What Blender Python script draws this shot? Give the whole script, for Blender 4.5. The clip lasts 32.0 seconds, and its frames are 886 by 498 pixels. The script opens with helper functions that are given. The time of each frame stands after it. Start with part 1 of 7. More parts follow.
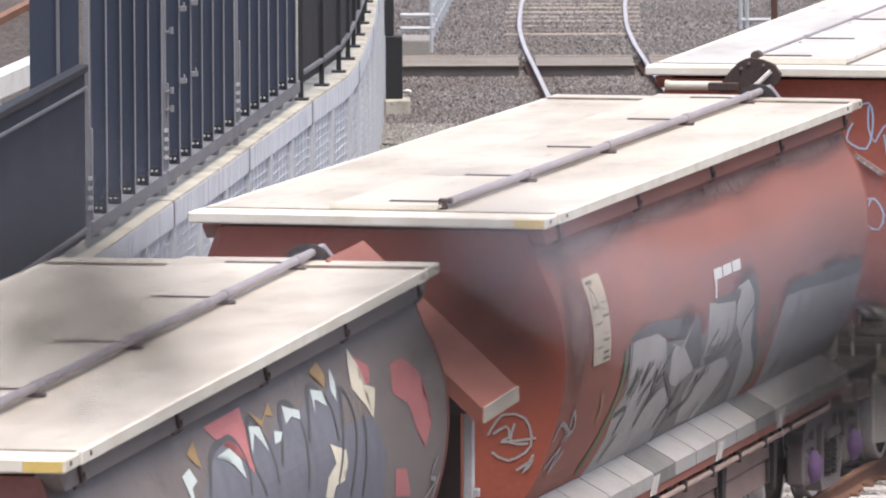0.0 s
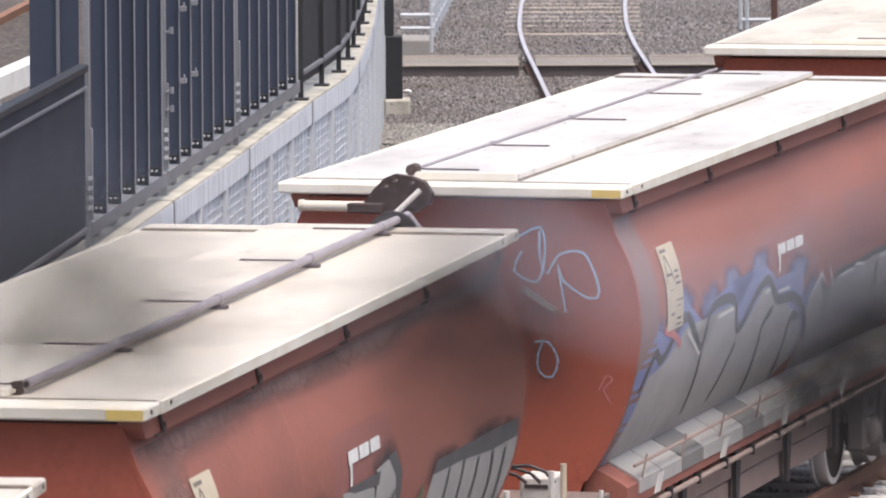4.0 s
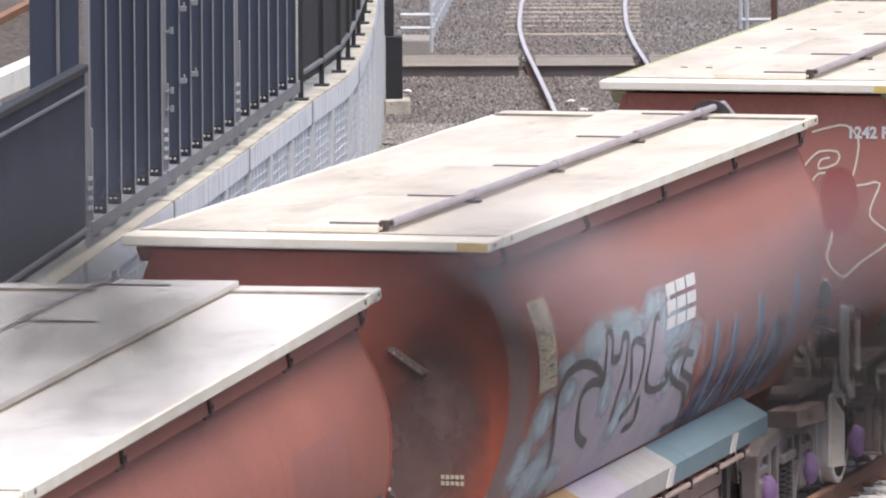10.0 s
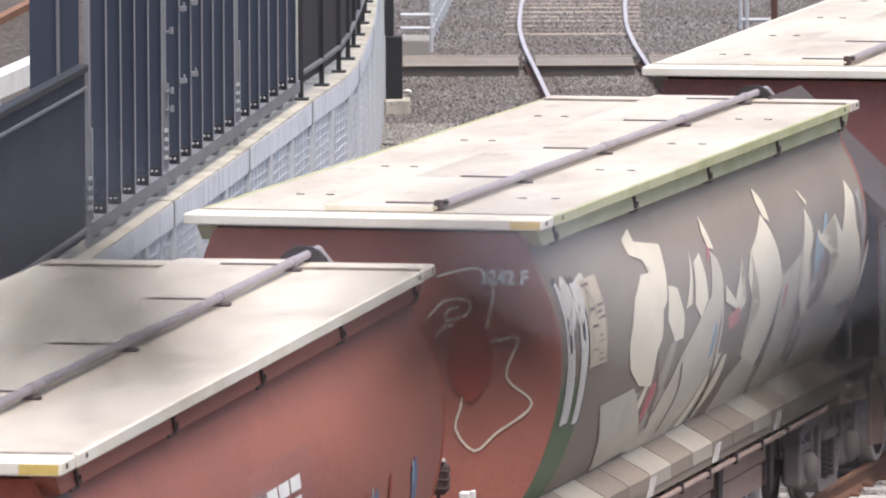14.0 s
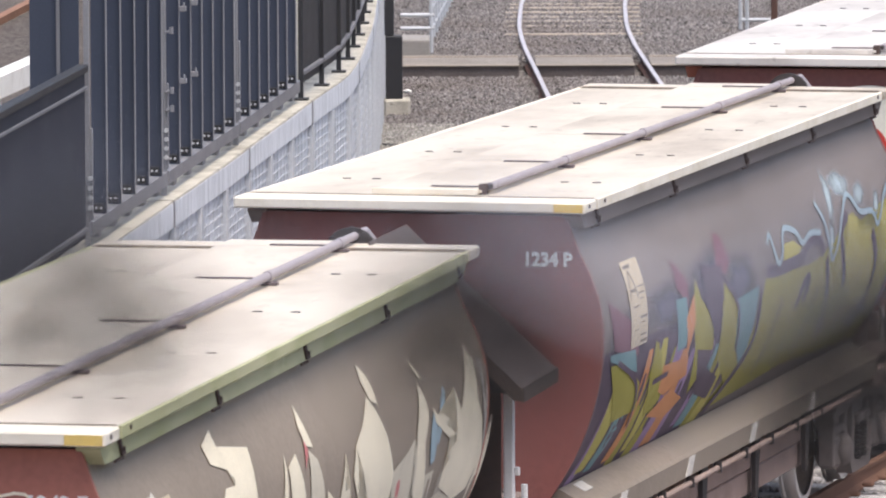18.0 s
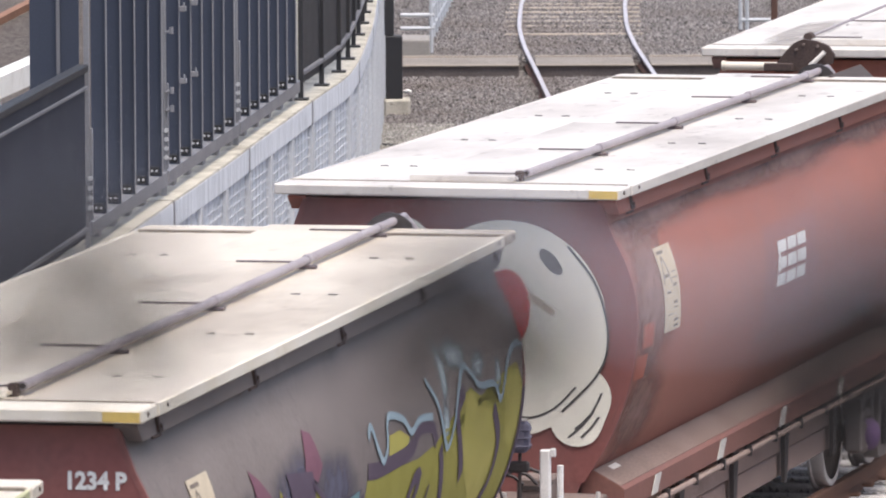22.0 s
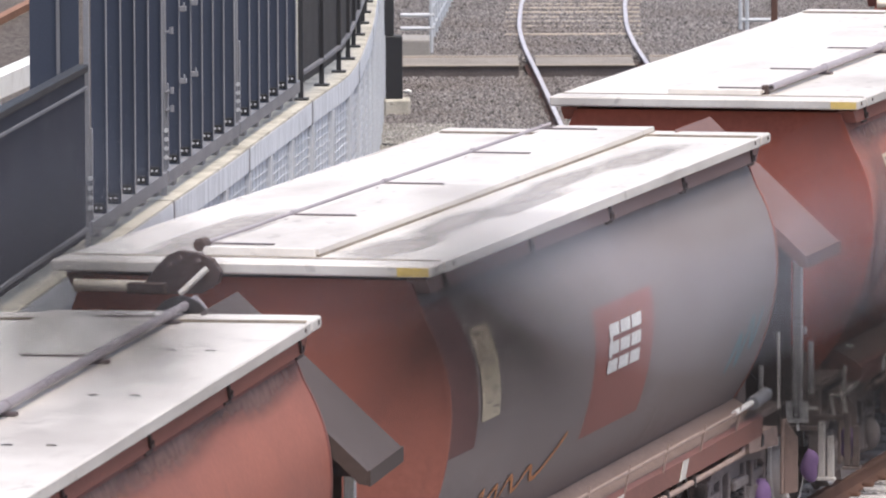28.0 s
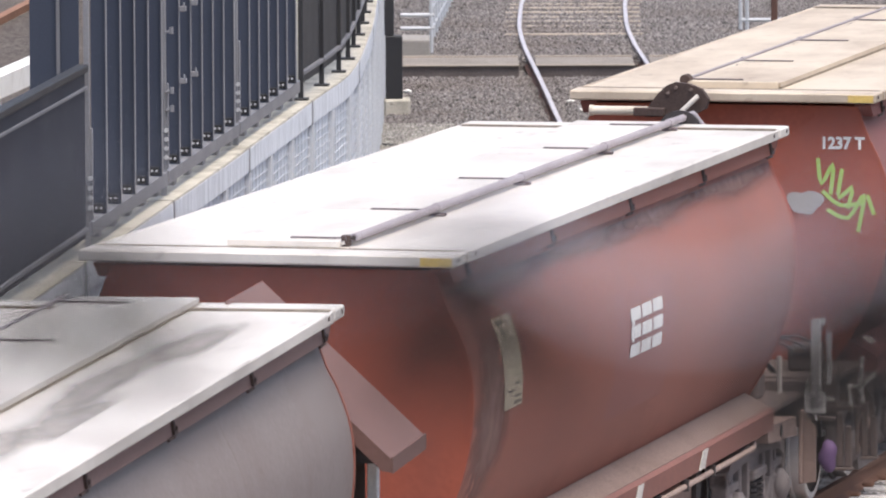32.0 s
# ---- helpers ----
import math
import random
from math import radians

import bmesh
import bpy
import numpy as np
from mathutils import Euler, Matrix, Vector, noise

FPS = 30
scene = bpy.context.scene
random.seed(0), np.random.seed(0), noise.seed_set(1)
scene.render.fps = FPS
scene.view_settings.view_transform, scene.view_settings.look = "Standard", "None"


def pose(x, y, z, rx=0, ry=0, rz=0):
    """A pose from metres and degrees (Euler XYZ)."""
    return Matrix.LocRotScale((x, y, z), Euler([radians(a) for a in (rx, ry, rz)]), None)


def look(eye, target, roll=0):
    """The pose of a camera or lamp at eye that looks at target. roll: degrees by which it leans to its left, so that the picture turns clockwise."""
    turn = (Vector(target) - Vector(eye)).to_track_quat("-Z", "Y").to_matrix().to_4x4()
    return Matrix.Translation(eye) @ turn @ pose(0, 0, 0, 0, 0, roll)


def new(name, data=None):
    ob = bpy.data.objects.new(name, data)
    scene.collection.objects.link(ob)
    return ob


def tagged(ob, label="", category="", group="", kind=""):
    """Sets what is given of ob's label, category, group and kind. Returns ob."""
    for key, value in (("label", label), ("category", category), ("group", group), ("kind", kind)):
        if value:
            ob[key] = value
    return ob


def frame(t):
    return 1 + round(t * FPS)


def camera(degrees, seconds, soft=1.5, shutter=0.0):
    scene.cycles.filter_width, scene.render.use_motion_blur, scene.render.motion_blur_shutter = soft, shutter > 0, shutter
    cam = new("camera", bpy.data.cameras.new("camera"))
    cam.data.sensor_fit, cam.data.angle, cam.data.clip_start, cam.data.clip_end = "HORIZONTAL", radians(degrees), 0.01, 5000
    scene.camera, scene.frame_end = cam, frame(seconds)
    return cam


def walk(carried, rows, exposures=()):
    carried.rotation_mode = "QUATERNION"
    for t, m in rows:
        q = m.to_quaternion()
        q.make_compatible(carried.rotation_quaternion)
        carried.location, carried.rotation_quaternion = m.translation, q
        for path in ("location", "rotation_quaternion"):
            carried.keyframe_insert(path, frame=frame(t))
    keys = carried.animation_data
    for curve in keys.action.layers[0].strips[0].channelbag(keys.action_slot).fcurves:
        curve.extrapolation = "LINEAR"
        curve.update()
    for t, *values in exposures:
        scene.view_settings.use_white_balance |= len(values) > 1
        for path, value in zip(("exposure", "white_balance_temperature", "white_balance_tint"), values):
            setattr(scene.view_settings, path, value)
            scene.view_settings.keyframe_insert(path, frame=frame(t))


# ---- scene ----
cam = camera(5.979, 32.0, 2.0)
EYE = (0.0, 0.0, 8.975)
PITCH = radians(5.4138)
AIM = (0.0, 60 * math.cos(PITCH), 8.975 - 60 * math.sin(PITCH))
cam.data.dof.use_dof, cam.data.dof.focus_distance, cam.data.dof.aperture_fstop = True, 76.0, 13.5
walk(cam, [(0.0, look(EYE, AIM, -0.243)), (32.0, look(EYE, AIM, -0.243))], exposures=[(0.0, 0.83, 6560, 11), (32.0, 0.83, 6560, 11)])

# ---------------------------------------------------------------- daylight
SUN_EL, SUN_AZ = 70.0, 146.0   # high, hazy sun behind the camera's right shoulder
world = bpy.data.worlds.new("overcast_sky")
scene.world = world
world.use_nodes = True
wn = world.node_tree
sky = wn.nodes.new("ShaderNodeTexSky")
sky.sky_type, sky.sun_disc = "NISHITA", False
sky.sun_elevation, sky.sun_rotation = radians(SUN_EL), radians(SUN_AZ)
sky.air_density, sky.dust_density, sky.ozone_density = 1.0, 4.0, 1.0
wn.links.new(sky.outputs[0], wn.nodes["Background"].inputs[0])
wn.nodes["Background"].inputs[1].default_value = 0.12
sun = new("sun", bpy.data.lights.new("sun", "SUN"))
sun.data.energy, sun.data.angle, sun.data.color = 1.65, radians(45), (1.0, 0.94, 0.85)
az, el = radians(SUN_AZ), radians(SUN_EL)
sun_way = Vector((math.sin(az) * math.cos(el), math.cos(az) * math.cos(el), math.sin(el)))
sun.matrix_world = look(sun_way * 100, (0, 0, 0))


# ---------------------------------------------------------------- materials
def surface(name, base, rough=0.6, metal=0.0, dirt=None, amount=0.5, scale=1.5, grain=0.12, bump=0.15, fine=60.0, streak=None, gloss=0.4, specks=0.0):
    """A painted, stone or metal surface: stains at a large scale, grain at a fine one, and a fine relief."""
    m = bpy.data.materials.new(name)
    m.use_nodes = True
    t = m.node_tree
    n, l = t.nodes, t.links
    b = n["Principled BSDF"]
    b.inputs["Metallic"].default_value = metal
    b.inputs["Specular IOR Level"].default_value = gloss
    co = n.new("ShaderNodeTexCoord")
    src = co.outputs["Object"]
    mp = n.new("ShaderNodeMapping")
    l.new(src, mp.inputs[0])
    if streak:
        mp.inputs["Scale"].default_value = streak
    info = n.new("ShaderNodeObjectInfo")
    off = n.new("ShaderNodeVectorMath")
    off.operation = "MULTIPLY_ADD"
    l.new(info.outputs["Random"], off.inputs[0])
    off.inputs[1].default_value = (17.0, 31.0, 11.0)
    l.new(mp.outputs[0], off.inputs[2])
    big = n.new("ShaderNodeTexNoise")
    big.inputs["Scale"].default_value, big.inputs["Detail"].default_value, big.inputs["Roughness"].default_value = scale, 6, 0.62
    l.new(off.outputs[0], big.inputs["Vector"])
    ramp = n.new("ShaderNodeValToRGB")
    ramp.color_ramp.elements[0].position, ramp.color_ramp.elements[1].position = 0.42, 0.72
    l.new(big.outputs["Fac"], ramp.inputs[0])
    sm = n.new("ShaderNodeTexNoise")
    sm.inputs["Scale"].default_value, sm.inputs["Detail"].default_value = fine, 4
    l.new(src, sm.inputs["Vector"])
    mul = n.new("ShaderNodeMath")
    mul.operation = "MULTIPLY"
    mul.inputs[1].default_value = amount
    l.new(ramp.outputs[0], mul.inputs[0])
    mix = n.new("ShaderNodeMix")
    mix.data_type = "RGBA"
    mix.inputs["A"].default_value = (*base, 1)
    mix.inputs["B"].default_value = (*(dirt or [c * 0.55 for c in base]), 1)
    l.new(mul.outputs[0], mix.inputs["Factor"])
    if specks:
        sp = n.new("ShaderNodeTexNoise")
        sp.inputs["Scale"].default_value, sp.inputs["Detail"].default_value = 7.0, 3
        l.new(off.outputs[0], sp.inputs["Vector"])
        sr = n.new("ShaderNodeValToRGB")
        sr.color_ramp.elements[0].position, sr.color_ramp.elements[1].position = 0.63, 0.70
        l.new(sp.outputs["Fac"], sr.inputs[0])
        sc = n.new("ShaderNodeMath")
        sc.operation = "MULTIPLY_ADD"
        sc.inputs[1].default_value = specks
        l.new(sr.outputs[0], sc.inputs[0])
        l.new(mul.outputs[0], sc.inputs[2])
        l.new(sc.outputs[0], mix.inputs["Factor"])
    g = n.new("ShaderNodeMapRange")
    g.inputs["To Min"].default_value, g.inputs["To Max"].default_value = 1 - grain, 1 + grain
    g.inputs["From Min"].default_value, g.inputs["From Max"].default_value = 0.3, 0.7
    l.new(sm.outputs["Fac"], g.inputs[0])
    hsv = n.new("ShaderNodeHueSaturation")
    l.new(mix.outputs["Result"], hsv.inputs["Color"])
    l.new(g.outputs[0], hsv.inputs["Value"])
    l.new(hsv.outputs[0], b.inputs["Base Color"])
    r = n.new("ShaderNodeMapRange")
    r.inputs["To Min"].default_value, r.inputs["To Max"].default_value = max(0.05, rough - 0.1), min(1.0, rough + 0.15)
    l.new(big.outputs["Fac"], r.inputs[0])
    l.new(r.outputs[0], b.inputs["Roughness"])
    if bump:
        bp = n.new("ShaderNodeBump")
        bp.inputs["Strength"].default_value, bp.inputs["Distance"].default_value = bump, 0.01
        l.new(sm.outputs["Fac"], bp.inputs["Height"])
        l.new(bp.outputs[0], b.inputs["Normal"])
    return m


def stones(name, dark, light, scale=22.0, tint=(0.3, 0.22, 0.16)):
    """Crushed stone: each piece its own grey, with dust and rust patches."""
    m = bpy.data.materials.new(name)
    m.use_nodes = True
    n, l = m.node_tree.nodes, m.node_tree.links
    b = n["Principled BSDF"]
    b.inputs["Roughness"].default_value = 0.95
    b.inputs["Specular IOR Level"].default_value = 0.2
    co = n.new("ShaderNodeTexCoord")
    vo = n.new("ShaderNodeTexVoronoi")
    vo.inputs["Scale"].default_value = scale
    l.new(co.outputs["Object"], vo.inputs["Vector"])
    geo = n.new("ShaderNodeNewGeometry")
    add = n.new("ShaderNodeMath")
    add.operation = "ADD"
    sep = n.new("ShaderNodeSeparateColor")
    l.new(vo.outputs["Color"], sep.inputs[0])
    l.new(sep.outputs[0], add.inputs[0])
    l.new(geo.outputs["Random Per Island"], add.inputs[1])
    fr = n.new("ShaderNodeMath")
    fr.operation = "FRACT"
    l.new(add.outputs[0], fr.inputs[0])
    ramp = n.new("ShaderNodeValToRGB")
    ramp.color_ramp.elements[0].color, ramp.color_ramp.elements[1].color = (*dark, 1), (*light, 1)
    l.new(fr.outputs[0], ramp.inputs[0])
    big = n.new("ShaderNodeTexNoise")
    big.inputs["Scale"].default_value, big.inputs["Detail"].default_value = 0.35, 5
    l.new(co.outputs["Object"], big.inputs["Vector"])
    rr = n.new("ShaderNodeValToRGB")
    rr.color_ramp.elements[0].position, rr.color_ramp.elements[1].position = 0.45, 0.7
    l.new(big.outputs["Fac"], rr.inputs[0])
    mu = n.new("ShaderNodeMath")
    mu.operation = "MULTIPLY"
    mu.inputs[1].default_value = 0.55
    l.new(rr.outputs[0], mu.inputs[0])
    mix = n.new("ShaderNodeMix")
    mix.data_type = "RGBA"
    mix.inputs["B"].default_value = (*tint, 1)
    l.new(ramp.outputs[0], mix.inputs["A"])
    l.new(mu.outputs[0], mix.inputs["Factor"])
    l.new(mix.outputs["Result"], b.inputs["Base Color"])
    bp = n.new("ShaderNodeBump")
    bp.inputs["Strength"].default_value, bp.inputs["Distance"].default_value = 0.6, 0.03
    l.new(vo.outputs["Distance"], bp.inputs["Height"])
    l.new(bp.outputs[0], b.inputs["Normal"])
    return m


BALLAST = stones("grey_ballast", (0.085, 0.078, 0.078), (0.36, 0.335, 0.325), tint=(0.17, 0.142, 0.13))
PALE_BALLAST = stones("pale_ballast", (0.22, 0.21, 0.19), (0.5, 0.48, 0.45), tint=(0.3, 0.27, 0.22))
NEAR_BALLAST = stones("pale_grey_track_ballast", (0.17, 0.16, 0.155), (0.72, 0.69, 0.68), scale=16.0, tint=(0.30, 0.255, 0.235))
TERRACE = stones("dark_terrace_gravel", (0.05, 0.043, 0.04), (0.17, 0.15, 0.14), tint=(0.10, 0.08, 0.07))
RAIL_RUST = surface("rusty_rail", (0.30, 0.165, 0.115), 0.85, 0.1, dirt=(0.17, 0.095, 0.07), grain=0.25)
RAIL_TOP = surface("polished_rail_head", (0.62, 0.60, 0.64), 0.5, 0.4, grain=0.1, bump=0.02)
TIMBER = surface("weathered_sleeper_timber", (0.36, 0.31, 0.26), 0.9, dirt=(0.2, 0.17, 0.14), grain=0.3, fine=30, streak=(1, 6, 6))
GREY_SLEEPER = surface("grey_concrete_sleeper", (0.78, 0.75, 0.73), 0.9, dirt=(0.45, 0.41, 0.39), grain=0.25)
CONCRETE = surface("pale_concrete", (0.55, 0.52, 0.45), 0.9, dirt=(0.20, 0.18, 0.145), scale=3.0, grain=0.25, amount=0.7, specks=0.6)
BLUE_CONCRETE = surface("bluish_precast_concrete", (0.78, 0.81, 0.86), 0.8, dirt=(0.47, 0.50, 0.53), scale=2.5, grain=0.12, amount=0.9, streak=(3, 3, 0.5))
PATH = surface("grey_asphalt_path", (0.25, 0.225, 0.205), 0.95, dirt=(0.14, 0.12, 0.105), grain=0.3)
PATH_EDGE = surface("dark_timber_path_edge", (0.17, 0.145, 0.14), 0.9, dirt=(0.07, 0.06, 0.055), grain=0.3)
PATH_LIP = surface("worn_pale_timber_edge", (0.30, 0.26, 0.22), 0.9, dirt=(0.2, 0.17, 0.15), grain=0.2)
POST_WHITE = surface("chalky_white_post_paint", (0.82, 0.805, 0.79), 0.6, dirt=(0.60, 0.57, 0.55), scale=5, grain=0.1)
POST_PAINT = surface("dusty_off_white_paint", (0.64, 0.61, 0.57), 0.65, dirt=(0.42, 0.38, 0.35), scale=5, grain=0.1)
GALV = surface("galvanised_steel", (0.64, 0.66, 0.69), 0.5, 0.2, dirt=(0.48, 0.5, 0.52), grain=0.1)
FENCE = surface("dark_blue_grey_fence_paint", (0.045, 0.055, 0.085), 0.45, dirt=(0.053, 0.063, 0.090), grain=0.08, scale=0.8, bump=0.02)
SHEET = surface("dark_navy_sheet_paint", (0.027, 0.031, 0.047), 0.55, dirt=(0.036, 0.040, 0.055), grain=0.08, gloss=0.25)
FENCE_BLACK = surface("black_fence_paint", (0.03, 0.03, 0.034), 0.5, dirt=(0.05, 0.048, 0.048), grain=0.1)
FENCE_POST = surface("mid_grey_fence_steel", (0.27, 0.27, 0.29), 0.5, 0.2, dirt=(0.18, 0.18, 0.19), grain=0.1)
FENCE_EDGE = surface("grey_steel_fence_flange", (0.22, 0.22, 0.24), 0.5, 0.2, dirt=(0.15, 0.15, 0.16), grain=0.1)
BOLT = surface("zinc_bolt", (0.7, 0.7, 0.72), 0.4, 0.6)
CREAM = surface("cream_fibreglass_roof", (0.70, 0.63, 0.53), 0.42, dirt=(0.40, 0.345, 0.28), scale=1.0, amount=0.9, grain=0.05, bump=0.05, streak=(1, 0.45, 1), gloss=0.6, specks=0.35)
CREAM_CLEAN = surface("white_fibreglass_roof", (0.74, 0.70, 0.655), 0.40, dirt=(0.40, 0.365, 0.34), scale=0.9, amount=0.85, grain=0.04, bump=0.04, streak=(1, 0.45, 1), gloss=0.6, specks=0.5)
CREAM_EDGE = surface("cream_roof_edging", (0.83, 0.78, 0.69), 0.6, dirt=(0.62, 0.55, 0.42), scale=2.5, amount=0.7, grain=0.05)
OLIVE_EDGE = surface("algae_stained_cream_edging", (0.50, 0.50, 0.32), 0.7, dirt=(0.33, 0.35, 0.17), scale=2.0, amount=0.8, grain=0.1)
PIPE = surface("grey_torque_tube", (0.38, 0.345, 0.37), 0.55, 0.15, dirt=(0.25, 0.21, 0.22), grain=0.1)
DARK_STEEL = surface("dark_steel", (0.055, 0.05, 0.052), 0.6, 0.3, dirt=(0.11, 0.08, 0.07), grain=0.2)
UNDER = surface("dusty_brown_underframe", (0.36, 0.26, 0.225), 0.85, dirt=(0.22, 0.16, 0.14), grain=0.2, scale=3)
SEAM = surface("grimy_sealant_and_lid_shade", (0.21, 0.175, 0.14), 0.85, dirt=(0.42, 0.37, 0.30), scale=6, amount=0.8, grain=0.2)
ARM = surface("dull_violet_grey_arm_steel", (0.13, 0.105, 0.115), 0.7, 0.1, dirt=(0.20, 0.16, 0.15), grain=0.2)
CLAMP = surface("dark_brown_clamp_steel", (0.085, 0.058, 0.052), 0.8, 0.1, dirt=(0.05, 0.04, 0.038), grain=0.2)
DECK = surface("grimy_end_deck_steel", (0.20, 0.155, 0.14), 0.9, dirt=(0.10, 0.078, 0.07), grain=0.25, scale=4)
ROD = surface("dusty_pinkish_rod", (0.36, 0.27, 0.235), 0.75, dirt=(0.22, 0.15, 0.13), grain=0.15, scale=4)
BOGIE = surface("grimy_bogie_casting", (0.23, 0.20, 0.195), 0.85, dirt=(0.12, 0.095, 0.09), grain=0.2, scale=4)
TYRE = surface("worn_wheel_steel", (0.72, 0.71, 0.72), 0.3, 0.35, grain=0.1, bump=0.03)
WHEEL = surface("brown_wheel_web", (0.085, 0.065, 0.058), 0.8, dirt=(0.05, 0.045, 0.04), grain=0.15)
WHITE = surface("white_paint", (0.78, 0.77, 0.75), 0.6, dirt=(0.55, 0.52, 0.48), scale=4, grain=0.06)
YELLOW = surface("faded_yellow_plate", (0.72, 0.52, 0.16), 0.6, dirt=(0.6, 0.46, 0.2), scale=8, grain=0.1)
PLATE = surface("cream_data_panel", (0.58, 0.50, 0.38), 0.65, dirt=(0.40, 0.34, 0.26), scale=5, grain=0.06)
INK = surface("dark_lettering", (0.06, 0.05, 0.05), 0.7)
FADED_INK = surface("faded_print", (0.20, 0.165, 0.14), 0.7)
PURPLE = surface("purple_spray_paint", (0.22, 0.13, 0.28), 0.65, grain=0.15)


def paint(name, base, dirt, amount=0.75):
    return surface(name, base, 0.58, dirt=dirt, amount=amount, scale=0.8, grain=0.08, fine=25, bump=0.03, streak=(1, 0.5, 0.35), gloss=0.35, specks=0.24)


RED = paint("faded_oxide_red_paint", (0.335, 0.122, 0.088), (0.24, 0.10, 0.08))
RED_PALE = paint("chalky_red_paint", (0.41, 0.16, 0.12), (0.31, 0.125, 0.10))
RED_BRIGHT = paint("orange_red_paint", (0.37, 0.098, 0.060), (0.27, 0.085, 0.06))
MAROON = paint("dusty_maroon_paint", (0.25, 0.095, 0.085), (0.20, 0.105, 0.095))
TROUGH = surface("weathered_trough_concrete", (0.30, 0.285, 0.27), 0.92, dirt=(0.20, 0.18, 0.165), grain=0.22)
SILL_RED = paint("dull_red_sill_paint", (0.26, 0.115, 0.092), (0.19, 0.10, 0.085))
SILL_DUST = surface("settled_tan_dust", (0.235, 0.172, 0.15), 0.95, dirt=(0.17, 0.115, 0.095), scale=2.0, grain=0.2)
HOOD_RED = paint("grimy_red_brown_sheet", (0.185, 0.102, 0.088), (0.13, 0.08, 0.072))
DARK_RUST = surface("dark_rusty_post", (0.13, 0.07, 0.055), 0.85, 0.1, dirt=(0.07, 0.045, 0.04), grain=0.25)
CREAM_TAN = surface("tan_stained_roof", (0.63, 0.54, 0.43), 0.45, dirt=(0.34, 0.265, 0.20), scale=1.0, amount=0.9, grain=0.05, bump=0.05, streak=(1, 0.45, 1), gloss=0.6, specks=0.4)
GREY_WASH = paint("grey_over_maroon_paint", (0.232, 0.196, 0.190), (0.19, 0.145, 0.138))
MAROON_GREY = paint("greyed_maroon_paint", (0.26, 0.165, 0.152), (0.195, 0.125, 0.12))
TAUPE = paint("sprayed_over_taupe_paint", (0.29, 0.24, 0.195), (0.21, 0.175, 0.145))
SLATE = paint("sprayed_over_slate_paint", (0.22, 0.185, 0.175), (0.14, 0.12, 0.118))
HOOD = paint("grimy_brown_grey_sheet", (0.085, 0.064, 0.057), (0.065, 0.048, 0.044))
PATCH = paint("dull_pink_red_patch", (0.30, 0.12, 0.10), (0.25, 0.105, 0.09))
PATCH_DARK = paint("dark_maroon_patch", (0.16, 0.075, 0.07), (0.13, 0.065, 0.06))


def spray(name, col):
    return surface("spray_" + name, col, 0.6, dirt=[c * 0.75 for c in col], scale=3, grain=0.06, bump=0.0)


SP = {k: spray(k, c) for k, c in {
    "silver": (0.41, 0.39, 0.37), "grey": (0.21, 0.20, 0.19), "peri": (0.24, 0.26, 0.45), "dark": (0.09, 0.083, 0.08), "plum": (0.10, 0.07, 0.105), "bone": (0.60, 0.55, 0.45), "steelblue": (0.16, 0.23, 0.26), "blue": (0.20, 0.28, 0.62), "paleblue": (0.45, 0.55, 0.70),
    "sky": (0.33, 0.44, 0.51), "white": (0.72, 0.70, 0.66), "cream": (0.80, 0.73, 0.58), "pink": (0.55, 0.20, 0.20), "red": (0.62, 0.05, 0.035),
    "yellow": (0.47, 0.42, 0.10), "olive": (0.34, 0.31, 0.055), "orange": (0.58, 0.25, 0.10), "purple": (0.30, 0.20, 0.36), "teal": (0.16, 0.30, 0.33),
    "chalk": (0.92, 0.885, 0.76), "denim": (0.13, 0.17, 0.27), "brick": (0.36, 0.085, 0.06), "wine": (0.20, 0.085, 0.12), "smoke": (0.185, 0.185, 0.215), "mint": (0.62, 0.68, 0.66), "ochre": (0.42, 0.27, 0.13), "charcoal": (0.115, 0.11, 0.11), "lime": (0.42, 0.62, 0.16), "green": (0.14, 0.20, 0.11), "lilac": (0.42, 0.375, 0.43), "dusk": (0.13, 0.125, 0.18), "taupe": (0.42, 0.38, 0.32)}.items()}


def overspray(name, col):
    """Paint mist that thins out towards its edge, by the coat's own cover."""
    m = spray("mist_" + name, col)
    n, l = m.node_tree.nodes, m.node_tree.links
    at = n.new("ShaderNodeAttribute")
    at.attribute_name = "cover"
    co = n.new("ShaderNodeTexCoord")
    no = n.new("ShaderNodeTexNoise")
    no.inputs["Scale"].default_value, no.inputs["Detail"].default_value = 9.0, 5
    l.new(co.outputs["Object"], no.inputs["Vector"])
    mr = n.new("ShaderNodeMapRange")
    mr.inputs["From Min"].default_value, mr.inputs["From Max"].default_value, mr.inputs["To Min"].default_value, mr.inputs["To Max"].default_value = 0.25, 0.6, 0.6, 1.0
    l.new(no.outputs["Fac"], mr.inputs[0])
    mu = n.new("ShaderNodeMath")
    mu.operation = "MULTIPLY"
    l.new(at.outputs["Fac"], mu.inputs[0])
    l.new(mr.outputs[0], mu.inputs[1])
    tr = n.new("ShaderNodeBsdfTransparent")
    mx = n.new("ShaderNodeMixShader")
    l.new(mu.outputs[0], mx.inputs[0])
    l.new(tr.outputs[0], mx.inputs[1])
    l.new(n["Principled BSDF"].outputs[0], mx.inputs[2])
    l.new(mx.outputs[0], n["Material Output"].inputs["Surface"])
    return m


